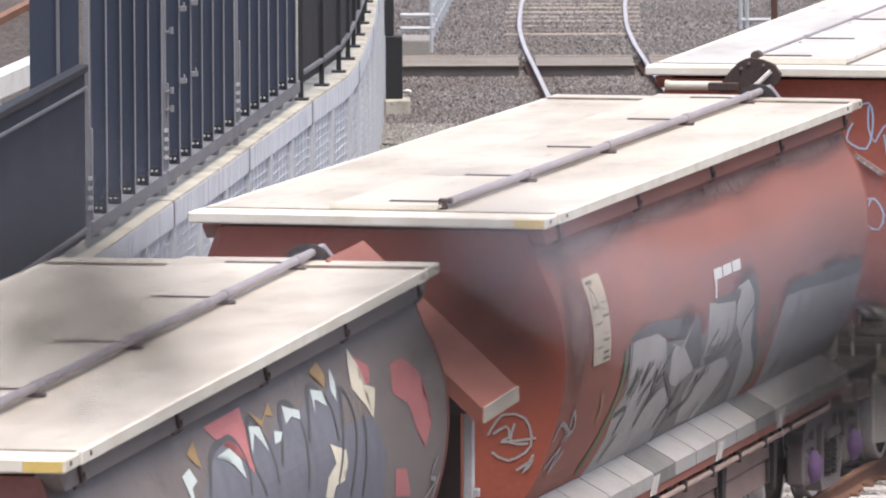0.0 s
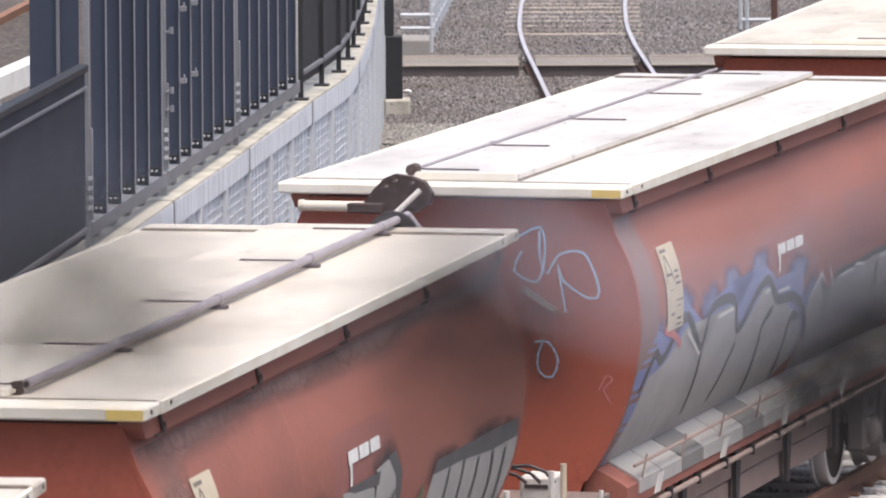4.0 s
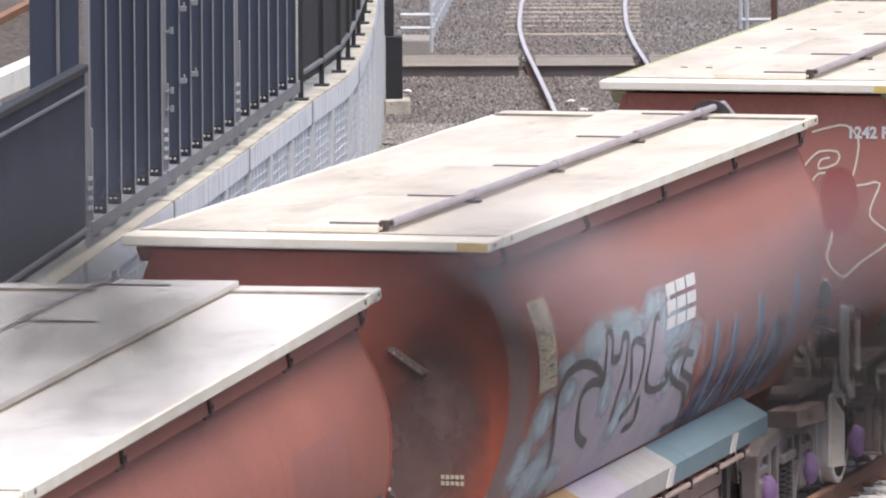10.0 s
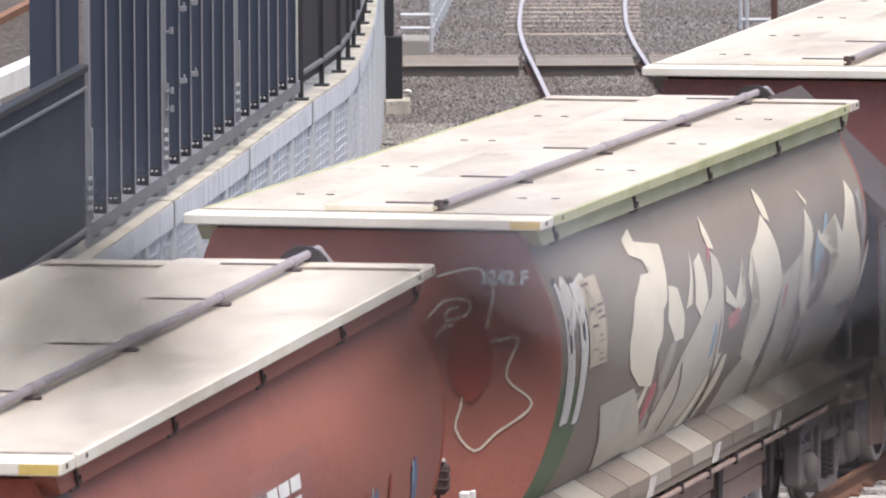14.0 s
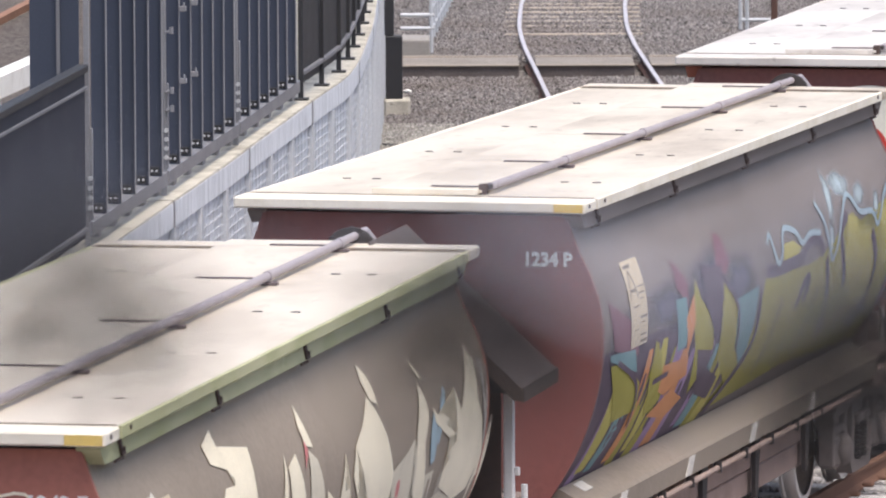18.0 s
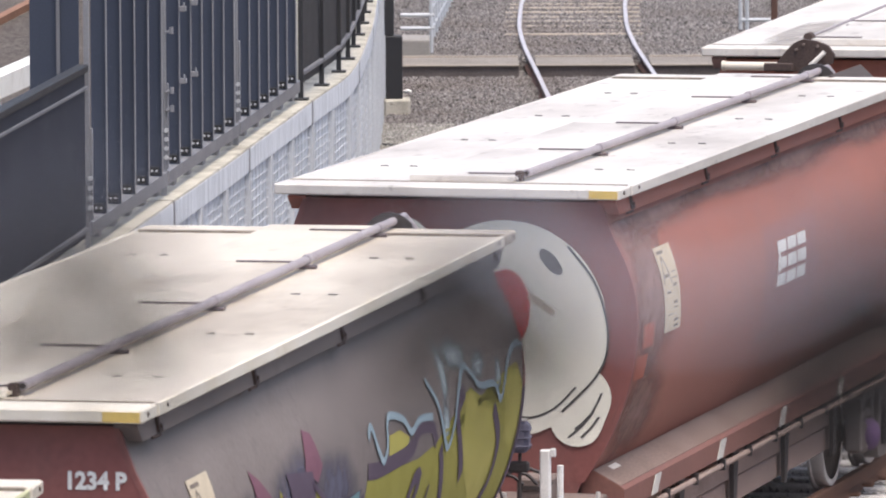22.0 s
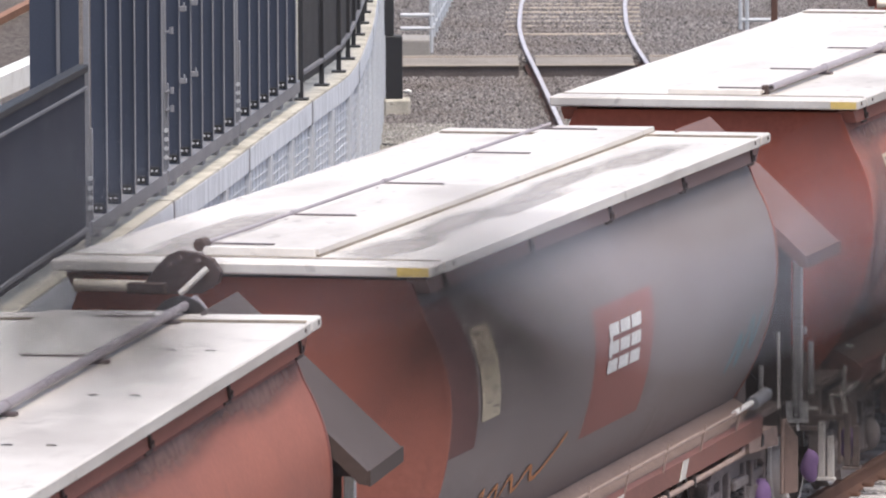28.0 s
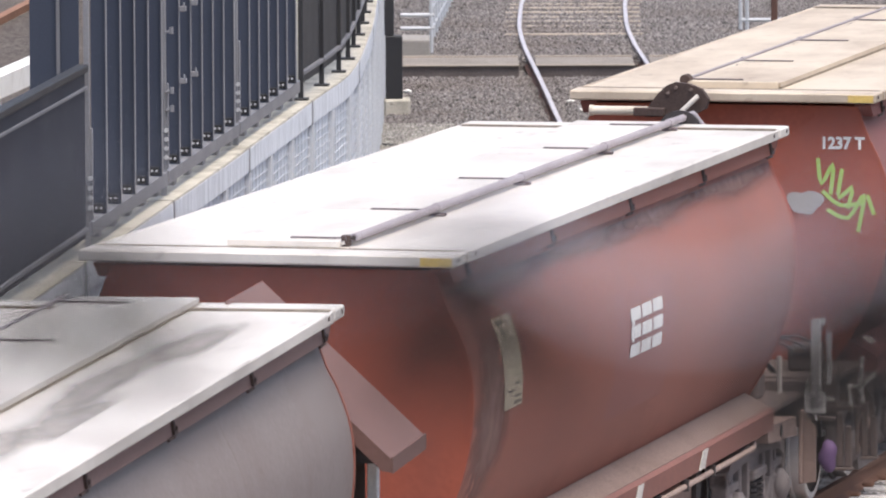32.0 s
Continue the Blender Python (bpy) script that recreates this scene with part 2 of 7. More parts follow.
MIST = {k: overspray(k, c) for k, c in {"sky": (0.47, 0.57, 0.62), "dusk": (0.12, 0.115, 0.17), "peri": (0.24, 0.26, 0.42), "dark": (0.085, 0.08, 0.085), "silver": (0.36, 0.35, 0.36), "green": (0.15, 0.19, 0.10), "grime": (0.235, 0.15, 0.135), "soot": (0.40, 0.37, 0.35), "wash": (0.285, 0.165, 0.14)}.items()}


# ---------------------------------------------------------------- mesh helpers
def link(name, bm, material, parent=None, label="", smooth=0.0):
    me = bpy.data.meshes.new(name)
    bm.to_mesh(me)
    bm.free()
    for mt in (material if isinstance(material, (list, tuple)) else [material]):
        me.materials.append(mt)
    if smooth:
        me.shade_smooth()
        me.set_sharp_from_angle(angle=radians(smooth))
    ob = new(name, me)
    ob.parent = parent
    if label:
        tagged(ob, label)
    return ob


def part(name, bm, material, parent, label="", smooth=0.0):
    return link(name, bm, material, parent, label, smooth)


def empty(name, label, category, group="", kind="", at=None):
    e = new(name)
    e.empty_display_size = 0.2
    if at is not None:
        e.matrix_world = at
    return tagged(e, label, category, group, kind)


def box(x0, x1, y0, y1, z0, z1, bevel=0.0, bm=None):
    """A box, with chamfered edges where bevel is given; added to bm."""
    b = bmesh.new()
    bmesh.ops.create_cube(b, size=1.0, matrix=Matrix.Translation(((x0 + x1) / 2, (y0 + y1) / 2, (z0 + z1) / 2)) @ Matrix.Diagonal((x1 - x0, y1 - y0, z1 - z0, 1)))
    if bevel:
        bmesh.ops.bevel(b, geom=b.edges[:], offset=bevel, segments=1, affect="EDGES")
    return merge(bm, b)


def merge(bm, b):
    if bm is None:
        return b
    me = bpy.data.meshes.new("tmp")
    b.to_mesh(me)
    b.free()
    bm.from_mesh(me)
    bpy.data.meshes.remove(me)
    return bm


def tube(p, q, r, n=10, bm=None, r2=None):
    """A round bar from p to q."""
    p, q = Vector(p), Vector(q)
    b = bmesh.new()
    bmesh.ops.create_cone(b, cap_ends=True, segments=n, radius1=r, radius2=r if r2 is None else r2, depth=(q - p).length,
                          matrix=Matrix.Translation((p + q) / 2) @ (q - p).to_track_quat("Z", "Y").to_matrix().to_4x4())
    return merge(bm, b)


def prism(profile, a, b, axis="y", bm=None):
    """A closed outline of (x, z) pairs drawn out along y from a to b (axis 'x': (y, z) pairs along x)."""
    m = bmesh.new()
    def at(u, w, s):
        return (u, s, w) if axis == "y" else (s, u, w)
    v0 = [m.verts.new(at(u, w, a)) for u, w in profile]
    v1 = [m.verts.new(at(u, w, b)) for u, w in profile]
    n = len(profile)
    for i in range(n):
        m.faces.new((v0[i], v0[(i + 1) % n], v1[(i + 1) % n], v1[i]))
    m.faces.new(v0[::-1])
    m.faces.new(v1)
    bmesh.ops.recalc_face_normals(m, faces=m.faces[:])
    return merge(bm, m)


def sweep(points, profile, bm=None):
    """An open line of ground points (x, y, z) with an outline of (right, up) pairs carried along it."""
    m = bmesh.new()
    rings = []
    for i, p in enumerate(points):
        a, b = Vector(points[max(0, i - 1)]), Vector(points[min(len(points) - 1, i + 1)])
        d = (b - a)
        d.z = 0
        d.normalize()
        r = Vector((d.y, -d.x, 0))
        rings.append([m.verts.new(Vector(p) + r * u + Vector((0, 0, w))) for u, w in profile])
    n = len(profile)
    for a, b in zip(rings, rings[1:]):
        for i in range(n):
            m.faces.new((a[i], a[(i + 1) % n], b[(i + 1) % n], b[i]))
    m.faces.new(rings[0][::-1])
    m.faces.new(rings[-1])
    bmesh.ops.recalc_face_normals(m, faces=m.faces[:])
    return merge(bm, m)


# ---------------------------------------------------------------- the track's line
X0, Y0, PHI, K1, K2 = 0.5125, 65.2165, 0.24916, 0.00196, -0.00044
S_NEAR, S_FAR = -20.0, 21.0


def heading(s):
    c = min(max(s, S_NEAR), S_FAR)
    return PHI + K1 * c + K2 * c * c / 2


STEP = 0.25
TRACK = {0: (X0, Y0)}
for i in range(1, 700):
    x, y = TRACK[i - 1]
    h = heading((i - 0.5) * STEP)
    TRACK[i] = (x + math.sin(h) * STEP, y + math.cos(h) * STEP)
for i in range(-1, -600, -1):
    x, y = TRACK[i + 1]
    h = heading((i + 0.5) * STEP)
    TRACK[i] = (x - math.sin(h) * STEP, y - math.cos(h) * STEP)


def on_track(s, side=0.0):
    """The place s metres along the track (away from the camera), and side metres to its right."""
    i = math.floor(s / STEP)
    f = s / STEP - i
    (xa, ya), (xb, yb) = TRACK[i], TRACK[i + 1]
    h = heading(s)
    return Vector((xa + (xb - xa) * f + math.cos(h) * side, ya + (yb - ya) * f - math.sin(h) * side))


# ---------------------------------------------------------------- ground, tracks, path
GROUND_Z = -0.22
bm = bmesh.new()
bmesh.ops.create_grid(bm, x_segments=40, y_segments=40, size=1500, matrix=Matrix.Translation((0, 0, GROUND_Z)))
tagged(link("ground", bm, BALLAST), "grey crushed stone ballast spread over the rail yard", "ground", kind="structure")


def gravel(name, n, x0, x1, y0, y1, z, size, material, label, keep=None):
    """Loose crushed stones as one heap of small uneven lumps."""
    rng = np.random.default_rng(len(name) * 7 + n)
    px, py = rng.uniform(x0, x1, n), rng.uniform(y0, y1, n)
    if keep:
        ok = keep(px, py)
        px, py = px[ok], py[ok]
        n = len(px)
    base = np.array([(1, 0, 0), (0, 1, 0), (-1, 0, 0), (0, -1, 0), (0, 0, 1), (0, 0, -1)], float)
    tri = np.array([(0, 1, 4), (1, 2, 4), (2, 3, 4), (3, 0, 4), (1, 0, 5), (2, 1, 5), (3, 2, 5), (0, 3, 5)])
    r = size * rng.uniform(0.55, 1.3, (n, 1, 1)) * rng.uniform(0.6, 1.25, (n, 6, 3))
    v = base[None] * r
    turn = rng.uniform(0, 6.283, (n, 2))
    c, s = np.cos(turn[:, 0]), np.sin(turn[:, 0])
    v = np.stack([v[..., 0] * c[:, None] - v[..., 1] * s[:, None], v[..., 0] * s[:, None] + v[..., 1] * c[:, None], v[..., 2]], -1)
    c, s = np.cos(turn[:, 1]), np.sin(turn[:, 1])
    v = np.stack([v[..., 0], v[..., 1] * c[:, None] - v[..., 2] * s[:, None], v[..., 1] * s[:, None] + v[..., 2] * c[:, None]], -1)
    v += np.stack([px, py, z + rng.uniform(-0.3, 0.5, n) * size], -1)[:, None]
    f = (tri[None] + 6 * np.arange(n)[:, None, None]).reshape(-1, 3)
    me = bpy.data.meshes.new(name)
    me.from_pydata(v.reshape(-1, 3).tolist(), [], f.tolist())
    me.materials.append(material)
    return tagged(new(name, me), label, "gravel", kind="stuff")


def rail_pair(owner, line, gauge):
    """Two rails with rusty sides and a bright head, laid along a line of (x, y, heading)."""
    foot = [(-0.07, -0.16), (0.07, -0.16), (0.07, -0.145), (0.012, -0.12), (0.012, -0.04), (0.034, -0.03), (0.034, -0.004), (-0.034, -0.004), (-0.034, -0.03), (-0.012, -0.04), (-0.012, -0.12), (-0.07, -0.145)]
    for sgn in (-1, 1):
        pts = [(p.x, p.y, 0.0) for p in (line(s, sgn * gauge) for s in owner["stations"])]
        rail = part("rail", sweep(pts, foot), owner["body"], owner["thing"], "rusty steel rail")
        part("rail_head", sweep(pts, [(-0.036, -0.02), (0.036, -0.02), (0.03, 0.0), (-0.03, 0.0)]), owner["head"], rail, "worn rail running surface")


HALF = 0.835
main_track = empty("railway_track", "curving broad gauge track with rusty rails on ballast", "railway track", kind="structure")
rail_pair({"thing": main_track, "stations": [i * 1.0 for i in range(-100, 150)], "body": RAIL_RUST, "head": RAIL_RUST}, on_track, HALF)
b = box(-1.25, 1.25, -0.12, 0.12, -0.26, -0.155, 0.015)
sleeper_mesh = bpy.data.meshes.new("sleeper")
b.to_mesh(sleeper_mesh)
b.free()
sleeper_mesh.materials.append(GREY_SLEEPER)
clip_bm = box(-0.05, 0.05, -0.045, 0.045, -0.16, -0.12, 0.012)
clip_mesh = bpy.data.meshes.new("rail_clip")
clip_bm.to_mesh(clip_mesh)
clip_bm.free()
clip_mesh.materials.append(RAIL_RUST)
for i in range(-10, 75):
    s = i * 0.62
    p = on_track(s)
    ob = new("sleeper", sleeper_mesh)
    ob.parent = main_track
    ob.matrix_basis = pose(p.x, p.y, random.uniform(-0.01, 0.01), 0, 0, -math.degrees(heading(s)) + random.uniform(-0.6, 0.6))
    for off in (-HALF - 0.09, -HALF + 0.09, HALF - 0.09, HALF + 0.09):
        ob2 = new("rail_clip", clip_mesh)
        ob2.parent = ob
        ob2.matrix_basis = pose(off, 0, 0)

# the bending track beyond
SIDING_PTS = [(3.6, 88.0), (2.95, 98.0), (2.55, 107.0), (2.38, 113.5), (2.26, 119.0), (2.15, 123.5), (2.07, 127.0), (2.035, 130.8), (2.07, 134.0), (2.15, 137.5), (2.75, 148.0), (3.9, 162.0), (6.0, 182.0)]


def bend(s, side=0.0):
    """The siding's centre line by its y, as a smooth curve through its points."""
    ys = [p[1] for p in SIDING_PTS]
    i = max(1, min(len(ys) - 3, next((k for k in range(len(ys) - 1) if ys[k + 1] >= s), len(ys) - 2)))
    (x0, y0), (x1, y1), (x2, y2), (x3, y3) = SIDING_PTS[i - 1:i + 3]
    f = (s - y1) / (y2 - y1)
    m1, m2 = (x2 - x0) / (y2 - y0) * (y2 - y1), (x3 - x1) / (y3 - y1) * (y2 - y1)
    x = (2 * f ** 3 - 3 * f * f + 1) * x1 + (f ** 3 - 2 * f * f + f) * m1 + (3 * f * f - 2 * f ** 3) * x2 + (f ** 3 - f * f) * m2
    return Vector((x + side, s))


siding = empty("railway_siding", "bending siding with bright worn rails and timber sleepers", "railway track", kind="structure")
rail_pair({"thing": siding, "stations": [97.0 + i * 0.8 for i in range(80)], "body": DARK_RUST, "head": RAIL_TOP}, bend, HALF)
timber_mesh = sleeper_mesh.copy()
timber_mesh.materials.clear()
timber_mesh.materials.append(TIMBER)
for i in range(60):
    y = 130.2 + i * 1.02
    p = bend(y)
    ob = new("sleeper", timber_mesh)
    ob.parent = siding
    low = 0.112
    ob.matrix_basis = pose(p.x, y, low + random.uniform(-0.02, 0.008), 0, 0, random.uniform(-1.2, 1.2)) @ Matrix.Diagonal((0.86, 1.0, 1.0, 1.0))

path = empty("crossing_path", "raised asphalt walkway with timber edging across the tracks", "walkway", kind="structure")
for a, c in ((-1.2, 1.12), (1.36, 2.80), (3.04, 9.0)):
    part("path_slab", box(a, c, 122.95, 124.75, -0.24, -0.012, 0.01), PATH, path)
    part("edge_timber", box(a, c, 122.75, 122.945, -0.24, 0.004, 0.012), PATH_EDGE, path, "brown timber edging beam")
    part("edge_timber", box(a, c, 124.755, 124.9, -0.24, 0.006, 0.012), PATH_LIP, path, "pale worn timber edging beam")
    part("edge_lip", box(a, c, 122.70, 122.96, 0.005, 0.016), PATH_LIP, path, "pale worn edge strip")

tagged(link("ballast_bed", sweep([(*on_track(q), 0.0) for q in range(-40, 60, 2)], [(-2.1, -0.3), (2.1, -0.3), (2.0, -0.205), (-2.0, -0.205)]), NEAR_BALLAST), "pale grey ballast bed under the running track", "ground", kind="structure")
bed = bmesh.new()
box(-0.9, 14, 124.9, 200.0, GROUND_Z - 0.1, -0.085, 0, bed)
tagged(link("ballast_bed", bed, BALLAST), "raised ballast bed beyond the walkway", "ground", kind="structure")
bed = box(-0.9, 7.0, 103.0, 122.75, GROUND_Z - 0.1, -0.165)
tagged(link("ballast_bed", bed, BALLAST), "grey ballast bed before the walkway", "ground", kind="structure")
# unseen plain wall on the yard's far side, added to dim the wagons' sides
yard = sweep([(*on_track(q, 10.5), 0.0) for q in range(-80, 150, 5)], [(0.0, GROUND_Z - 0.2), (0.6, GROUND_Z - 0.2), (0.6, 3.2), (0.0, 3.2)])
tagged(link("wall_yard", yard, PATH_EDGE), "plain dark wall along the rail yard", "wall", kind="structure")

# ---------------------------------------------------------------- retaining wall with fence
WALL_Z = 2.0
WALL_PTS = [(-6.0, 44.0), (-4.6, 56.0), (-3.68, 66.0), (-3.02, 73.0), (-2.64, 77.0), (-2.37, 79.8), (-2.07, 82.9), (-1.79, 86.1), (-1.56, 88.6), (-1.39, 90.5), (-1.24, 92.1), (-1.05, 93.9), (-0.94, 96.5), (-0.83, 102.3), (-0.80, 112.0), (-0.80, 121.0), (-0.8, 133.0)]


def wall_x(y):
    for (xa, ya), (xb, yb) in zip(WALL_PTS, WALL_PTS[1:]):
        if y <= yb:
            break
    return xa + (xb - xa) * (y - ya) / (yb - ya)


def wall_at(y, out=0.0):
    """A point on the wall's face at y, out metres towards the tracks, and the wall's turn in degrees."""
    dx = (wall_x(y + 1.6) - wall_x(y - 1.6)) / 3.2
    h = math.atan(dx)
    x = (wall_x(y - 0.8) + wall_x(y) + wall_x(y + 0.8)) / 3
    return Vector((x + math.cos(h) * out, y - math.sin(h) * out)), -math.degrees(h)
wall = empty("retaining_wall", "pale precast retaining wall with weathered concrete coping", "retaining wall", kind="structure")
ys = [46 + i * 1.0 for i in range(80)]
line = [(*wall_at(y)[0], 0.0) for y in ys]
part("wall_body", sweep(line, [(-0.45, GROUND_Z - 0.3), (-0.05, GROUND_Z - 0.3), (-0.05, WALL_Z - 0.25), (-0.45, WALL_Z - 0.25)]), BLUE_CONCRETE, wall)
y = 60.5
while y < 119:
    seg = [(*wall_at(y + 0.03 + 5.94 * k / 12)[0], 0.0) for k in range(13)]
    part("coping_panel", sweep(seg, [(-0.1, WALL_Z - 0.25), (0.0, WALL_Z - 0.25), (0.0, WALL_Z - 0.02), (-0.1, WALL_Z - 0.02)]), BLUE_CONCRETE, wall, "bluish grey precast edge panel")
    part("coping_top", sweep(seg, [(-1.2, WALL_Z - 0.12), (-0.005, WALL_Z - 0.12), (-0.005, WALL_Z), (-1.2, WALL_Z)]), CONCRETE, wall, "stained cream concrete coping")
    pj, hj = wall_at(y, 0.0)
    part("panel_joint", box(-0.04, 0.004, -0.05, 0.05, WALL_Z - 0.26, WALL_Z - 0.015), FENCE_EDGE, wall, "dark open panel joint").matrix_basis = pose(pj.x, pj.y, 0, 0, 0, hj)
    for k in range(3):
        a, c = y + 0.06 + 2.0 * k, y + 2.0 * k + 1.94
        (pa, ha), (pc, hc) = wall_at(a, -0.03), wall_at(c, -0.03)
        part("wall_post", box(-0.02, 0.035, -0.06, 0.06, GROUND_Z, WALL_Z - 0.255, 0.01), GALV, wall).matrix_basis = pose(pa.x, pa.y, 0, 0, 0, ha)
        g = bmesh.new()
        for j in range(20):
            z = -0.1 + 0.095 * j
            if z < WALL_Z - 0.3:
                tube((pa.x, pa.y, z), (pc.x, pc.y, z), 0.007, 5, g)
        for j in range(6):
            q = pa.lerp(pc, (j + 0.5) / 6)
            tube((q.x, q.y, GROUND_Z), (q.x, q.y, WALL_Z - 0.28), 0.004, 5, g)
        part("mesh_panel", g, GALV, wall, "galvanised welded mesh panel")
    y += 6.0
raft = bmesh.new()
sweep([(*wall_at(q)[0], 0.0) for q in ys], [(-60, WALL_Z - 0.4), (-1.19, WALL_Z - 0.4), (-1.19, WALL_Z - 0.06), (-60, WALL_Z - 0.06)], raft)
tagged(link("ground_terrace", raft, TERRACE), "gravel terrace behind the retaining wall", "ground", kind="structure")

# tall louvred screen: upright blades between posts on a bottom channel
screen = empty("screen_fence", "tall dark blue-grey steel screen fence of upright blades", "fence")


def screen_bay(ya, yb, n):
    (pa, ha), (pb, hb) = wall_at(ya, -0.16), wall_at(yb, -0.16)
    d = (pb - pa)
    h = -math.degrees(math.atan2(d.x, d.y))
    ln = d.length
    at = pose(pa.x, pa.y, WALL_Z, 0, 0, h)
    ch = part("bottom_channel", box(-0.045, 0.045, 0.06, ln - 0.06, 0.10, 0.23, 0.006), FENCE_POST, screen, "grey steel bottom channel")
    ch.matrix_basis = at
    for k in range(5):
        part("channel_tab", box(-0.04, 0.03, 0.5 + (ln - 1.2) * k / 4, 0.72 + (ln - 1.2) * k / 4, 0.05, 0.099), FENCE_EDGE, ch)
    post = part("post", box(-0.024, 0.026, -0.03, 0.03, 0.0, 4.2, 0.005), FENCE_POST, screen, "grey steel fence post")
    post.matrix_basis = at
    part("splice_plate", box(0.028, 0.05, -0.025, 0.025, 0.25, 1.05, 0.004), FENCE_POST, post)
    for k in range(4):
        part("bolt", tube((0.030, -0.028, 0.36 + 0.085 * k), (0.030, -0.055, 0.36 + 0.085 * k), 0.022, 8), BOLT, post)
    half = (abs(pb.x - pa.x) + 0.034 * ln) / n * 0.53
    for k in range(n):
        yy = 0.30 + (ln - 0.45) * (k + 0.5) / n
        blade = part("blade", box(-half * 0.97, half * 0.93, yy - 0.006, yy + 0.006, 0.235, 4.2), FENCE, screen)
        blade.matrix_basis = at
        part("blade_flange", box(half * 0.935, half * 0.935 + 0.008, yy - 0.05, yy + 0.006, 0.235, 4.2), FENCE_POST, blade, "lighter steel blade edge")
        cl = part("bracket", box(-0.05, 0.04, yy - 0.03, yy - 0.0065, 0.25, 0.325, 0.004), FENCE_BLACK, blade, "black bracket with two bolts")
        for q in (-0.025, 0.017):
            part("bolt", tube((q, yy - 0.04, 0.288), (q, yy - 0.0305, 0.288), 0.012, 7), BOLT, blade)
    return at


screen_bay(73.8, 79.0, 5)
screen_bay(79.0, 84.7, 6)
screen_bay(84.7, 90.4, 6)

# black panel fence on feet, further along the wall
railing = empty("panel_fence", "black steel panel fence standing on base plates", "fence")
fy = [90.55 + 2.0 * i for i in range(16)]
for a, c in zip(fy, fy[1:]):
    (pa, ha), (pc, hc) = wall_at(a, -0.13), wall_at(c, -0.13)
    d = pc - pa
    at = pose(pa.x, pa.y, WALL_Z, 0, 0, -math.degrees(math.atan2(d.x, d.y)))
    ln = d.length
    for nm, g, mt, lb in (("post", box(-0.026, 0.026, -0.03, 0.03, 0.0, 3.6, 0.005), FENCE_BLACK, ""), ("base_plate", box(-0.08, 0.08, -0.09, 0.09, 0.002, 0.025, 0.004), FENCE_BLACK, ""),
                          ("panel", box(-0.03, -0.015, 0.035, ln - 0.035, 0.16, 3.6), FENCE_BLACK, ""), ("bottom_rail", box(-0.012, 0.03, 0.035, ln - 0.035, 0.26, 0.31, 0.006), FENCE_EDGE, "grey bottom rail")):
        part(nm, g, mt, railing, lb).matrix_basis = at

# nearer low sheet fence
low = empty("sheet_fence", "low black sheet fence with a slim top rail", "fence")
for a, c in ((56.0, 62.0), (62.0, 67.6), (67.6, 73.7)):
    (pa, ha), (pc, hc) = wall_at(a, -0.18), wall_at(c, -0.18)
    d = pc - pa
    at = pose(pa.x, pa.y, WALL_Z, 0, 0, -math.degrees(math.atan2(d.x, d.y)))
    ln = d.length
    for nm, g, mt, lb in (("sheet", box(-0.02, 0.02, 0.02, ln - 0.02, 0.1, 1.55), SHEET, ""), ("bottom_rail", box(0.022, 0.05, 0.03, ln - 0.03, 0.16, 0.20, 0.004), FENCE_EDGE, "grey rail"), ("top_rail", box(-0.05, 0.05, 0.0, ln, 1.55, 1.62, 0.01), FENCE_BLACK, ""),
                          ("mid_rail", box(0.025, 0.045, 0.0, ln, 1.40, 1.43, 0.004), FENCE_EDGE, "grey rail"), ("post", box(-0.05, 0.05, -0.05, 0.05, 0, 1.7, 0.008), FENCE_BLACK, ""), ("foot", box(-0.09, 0.09, -0.09, 0.09, 0, 0.03), FENCE_BLACK, "")):
        part(nm, g, mt, low, lb).matrix_basis = at

end_screen = empty("end_screen", "tall plain dark panel closing the end of the screen fence", "fence panel")
part("panel", box(-3.68, -3.24, 75.5, 75.54, WALL_Z - 0.05, 6.2), FENCE, end_screen)
part("edge_strip", box(-3.44, -3.41, 75.47, 75.498, WALL_Z - 0.05, 6.2), FENCE_EDGE, end_screen, "lighter edge strip")
beam = empty("white_beam", "white painted beam on short posts behind the fence", "beam")
part("beam", sweep([(-5.0, 76.2, 0.0), (-4.28, 81.6, 0.0), (-3.86, 85.1, 0.0)], [(-0.1, 2.75), (0.1, 2.75), (0.1, 2.96), (-0.1, 2.96)]), WHITE, beam)
for x, y in ((-4.9, 77.0), (-4.3, 81.5), (-3.9, 84.8)):
    part("post", box(x - 0.05, x + 0.05, y - 0.05, y + 0.05, WALL_Z - 0.1, 2.75), GALV, beam)
old_rail = sweep([(-5.8, 99.2, WALL_Z), (-5.42, 103.9, WALL_Z), (-4.7, 112.7, WALL_Z)], [(-0.06, -0.1), (0.06, -0.1), (0.06, 0.03), (-0.06, 0.03)])
tagged(link("stored_rail", old_rail, RAIL_RUST), "rusty rail lying on the gravel terrace", "rail")

# ---------------------------------------------------------------- pole, barriers
pole = empty("signal_pole", "dark square steel pole on a pale concrete footing", "pole")
part("footing", box(-0.80, -0.44, 115.8, 116.3, GROUND_Z - 0.1, 0.06, 0.03), CONCRETE, pole, "pale concrete footing block")
part("shaft", box(-0.775, -0.545, 115.9, 116.13, 0.06, 0.92, 0.01), FENCE_BLACK, pole)
part("mast", box(-0.79, -0.66, 115.95, 116.08, 0.92, 6.0, 0.01), FENCE_BLACK, pole)


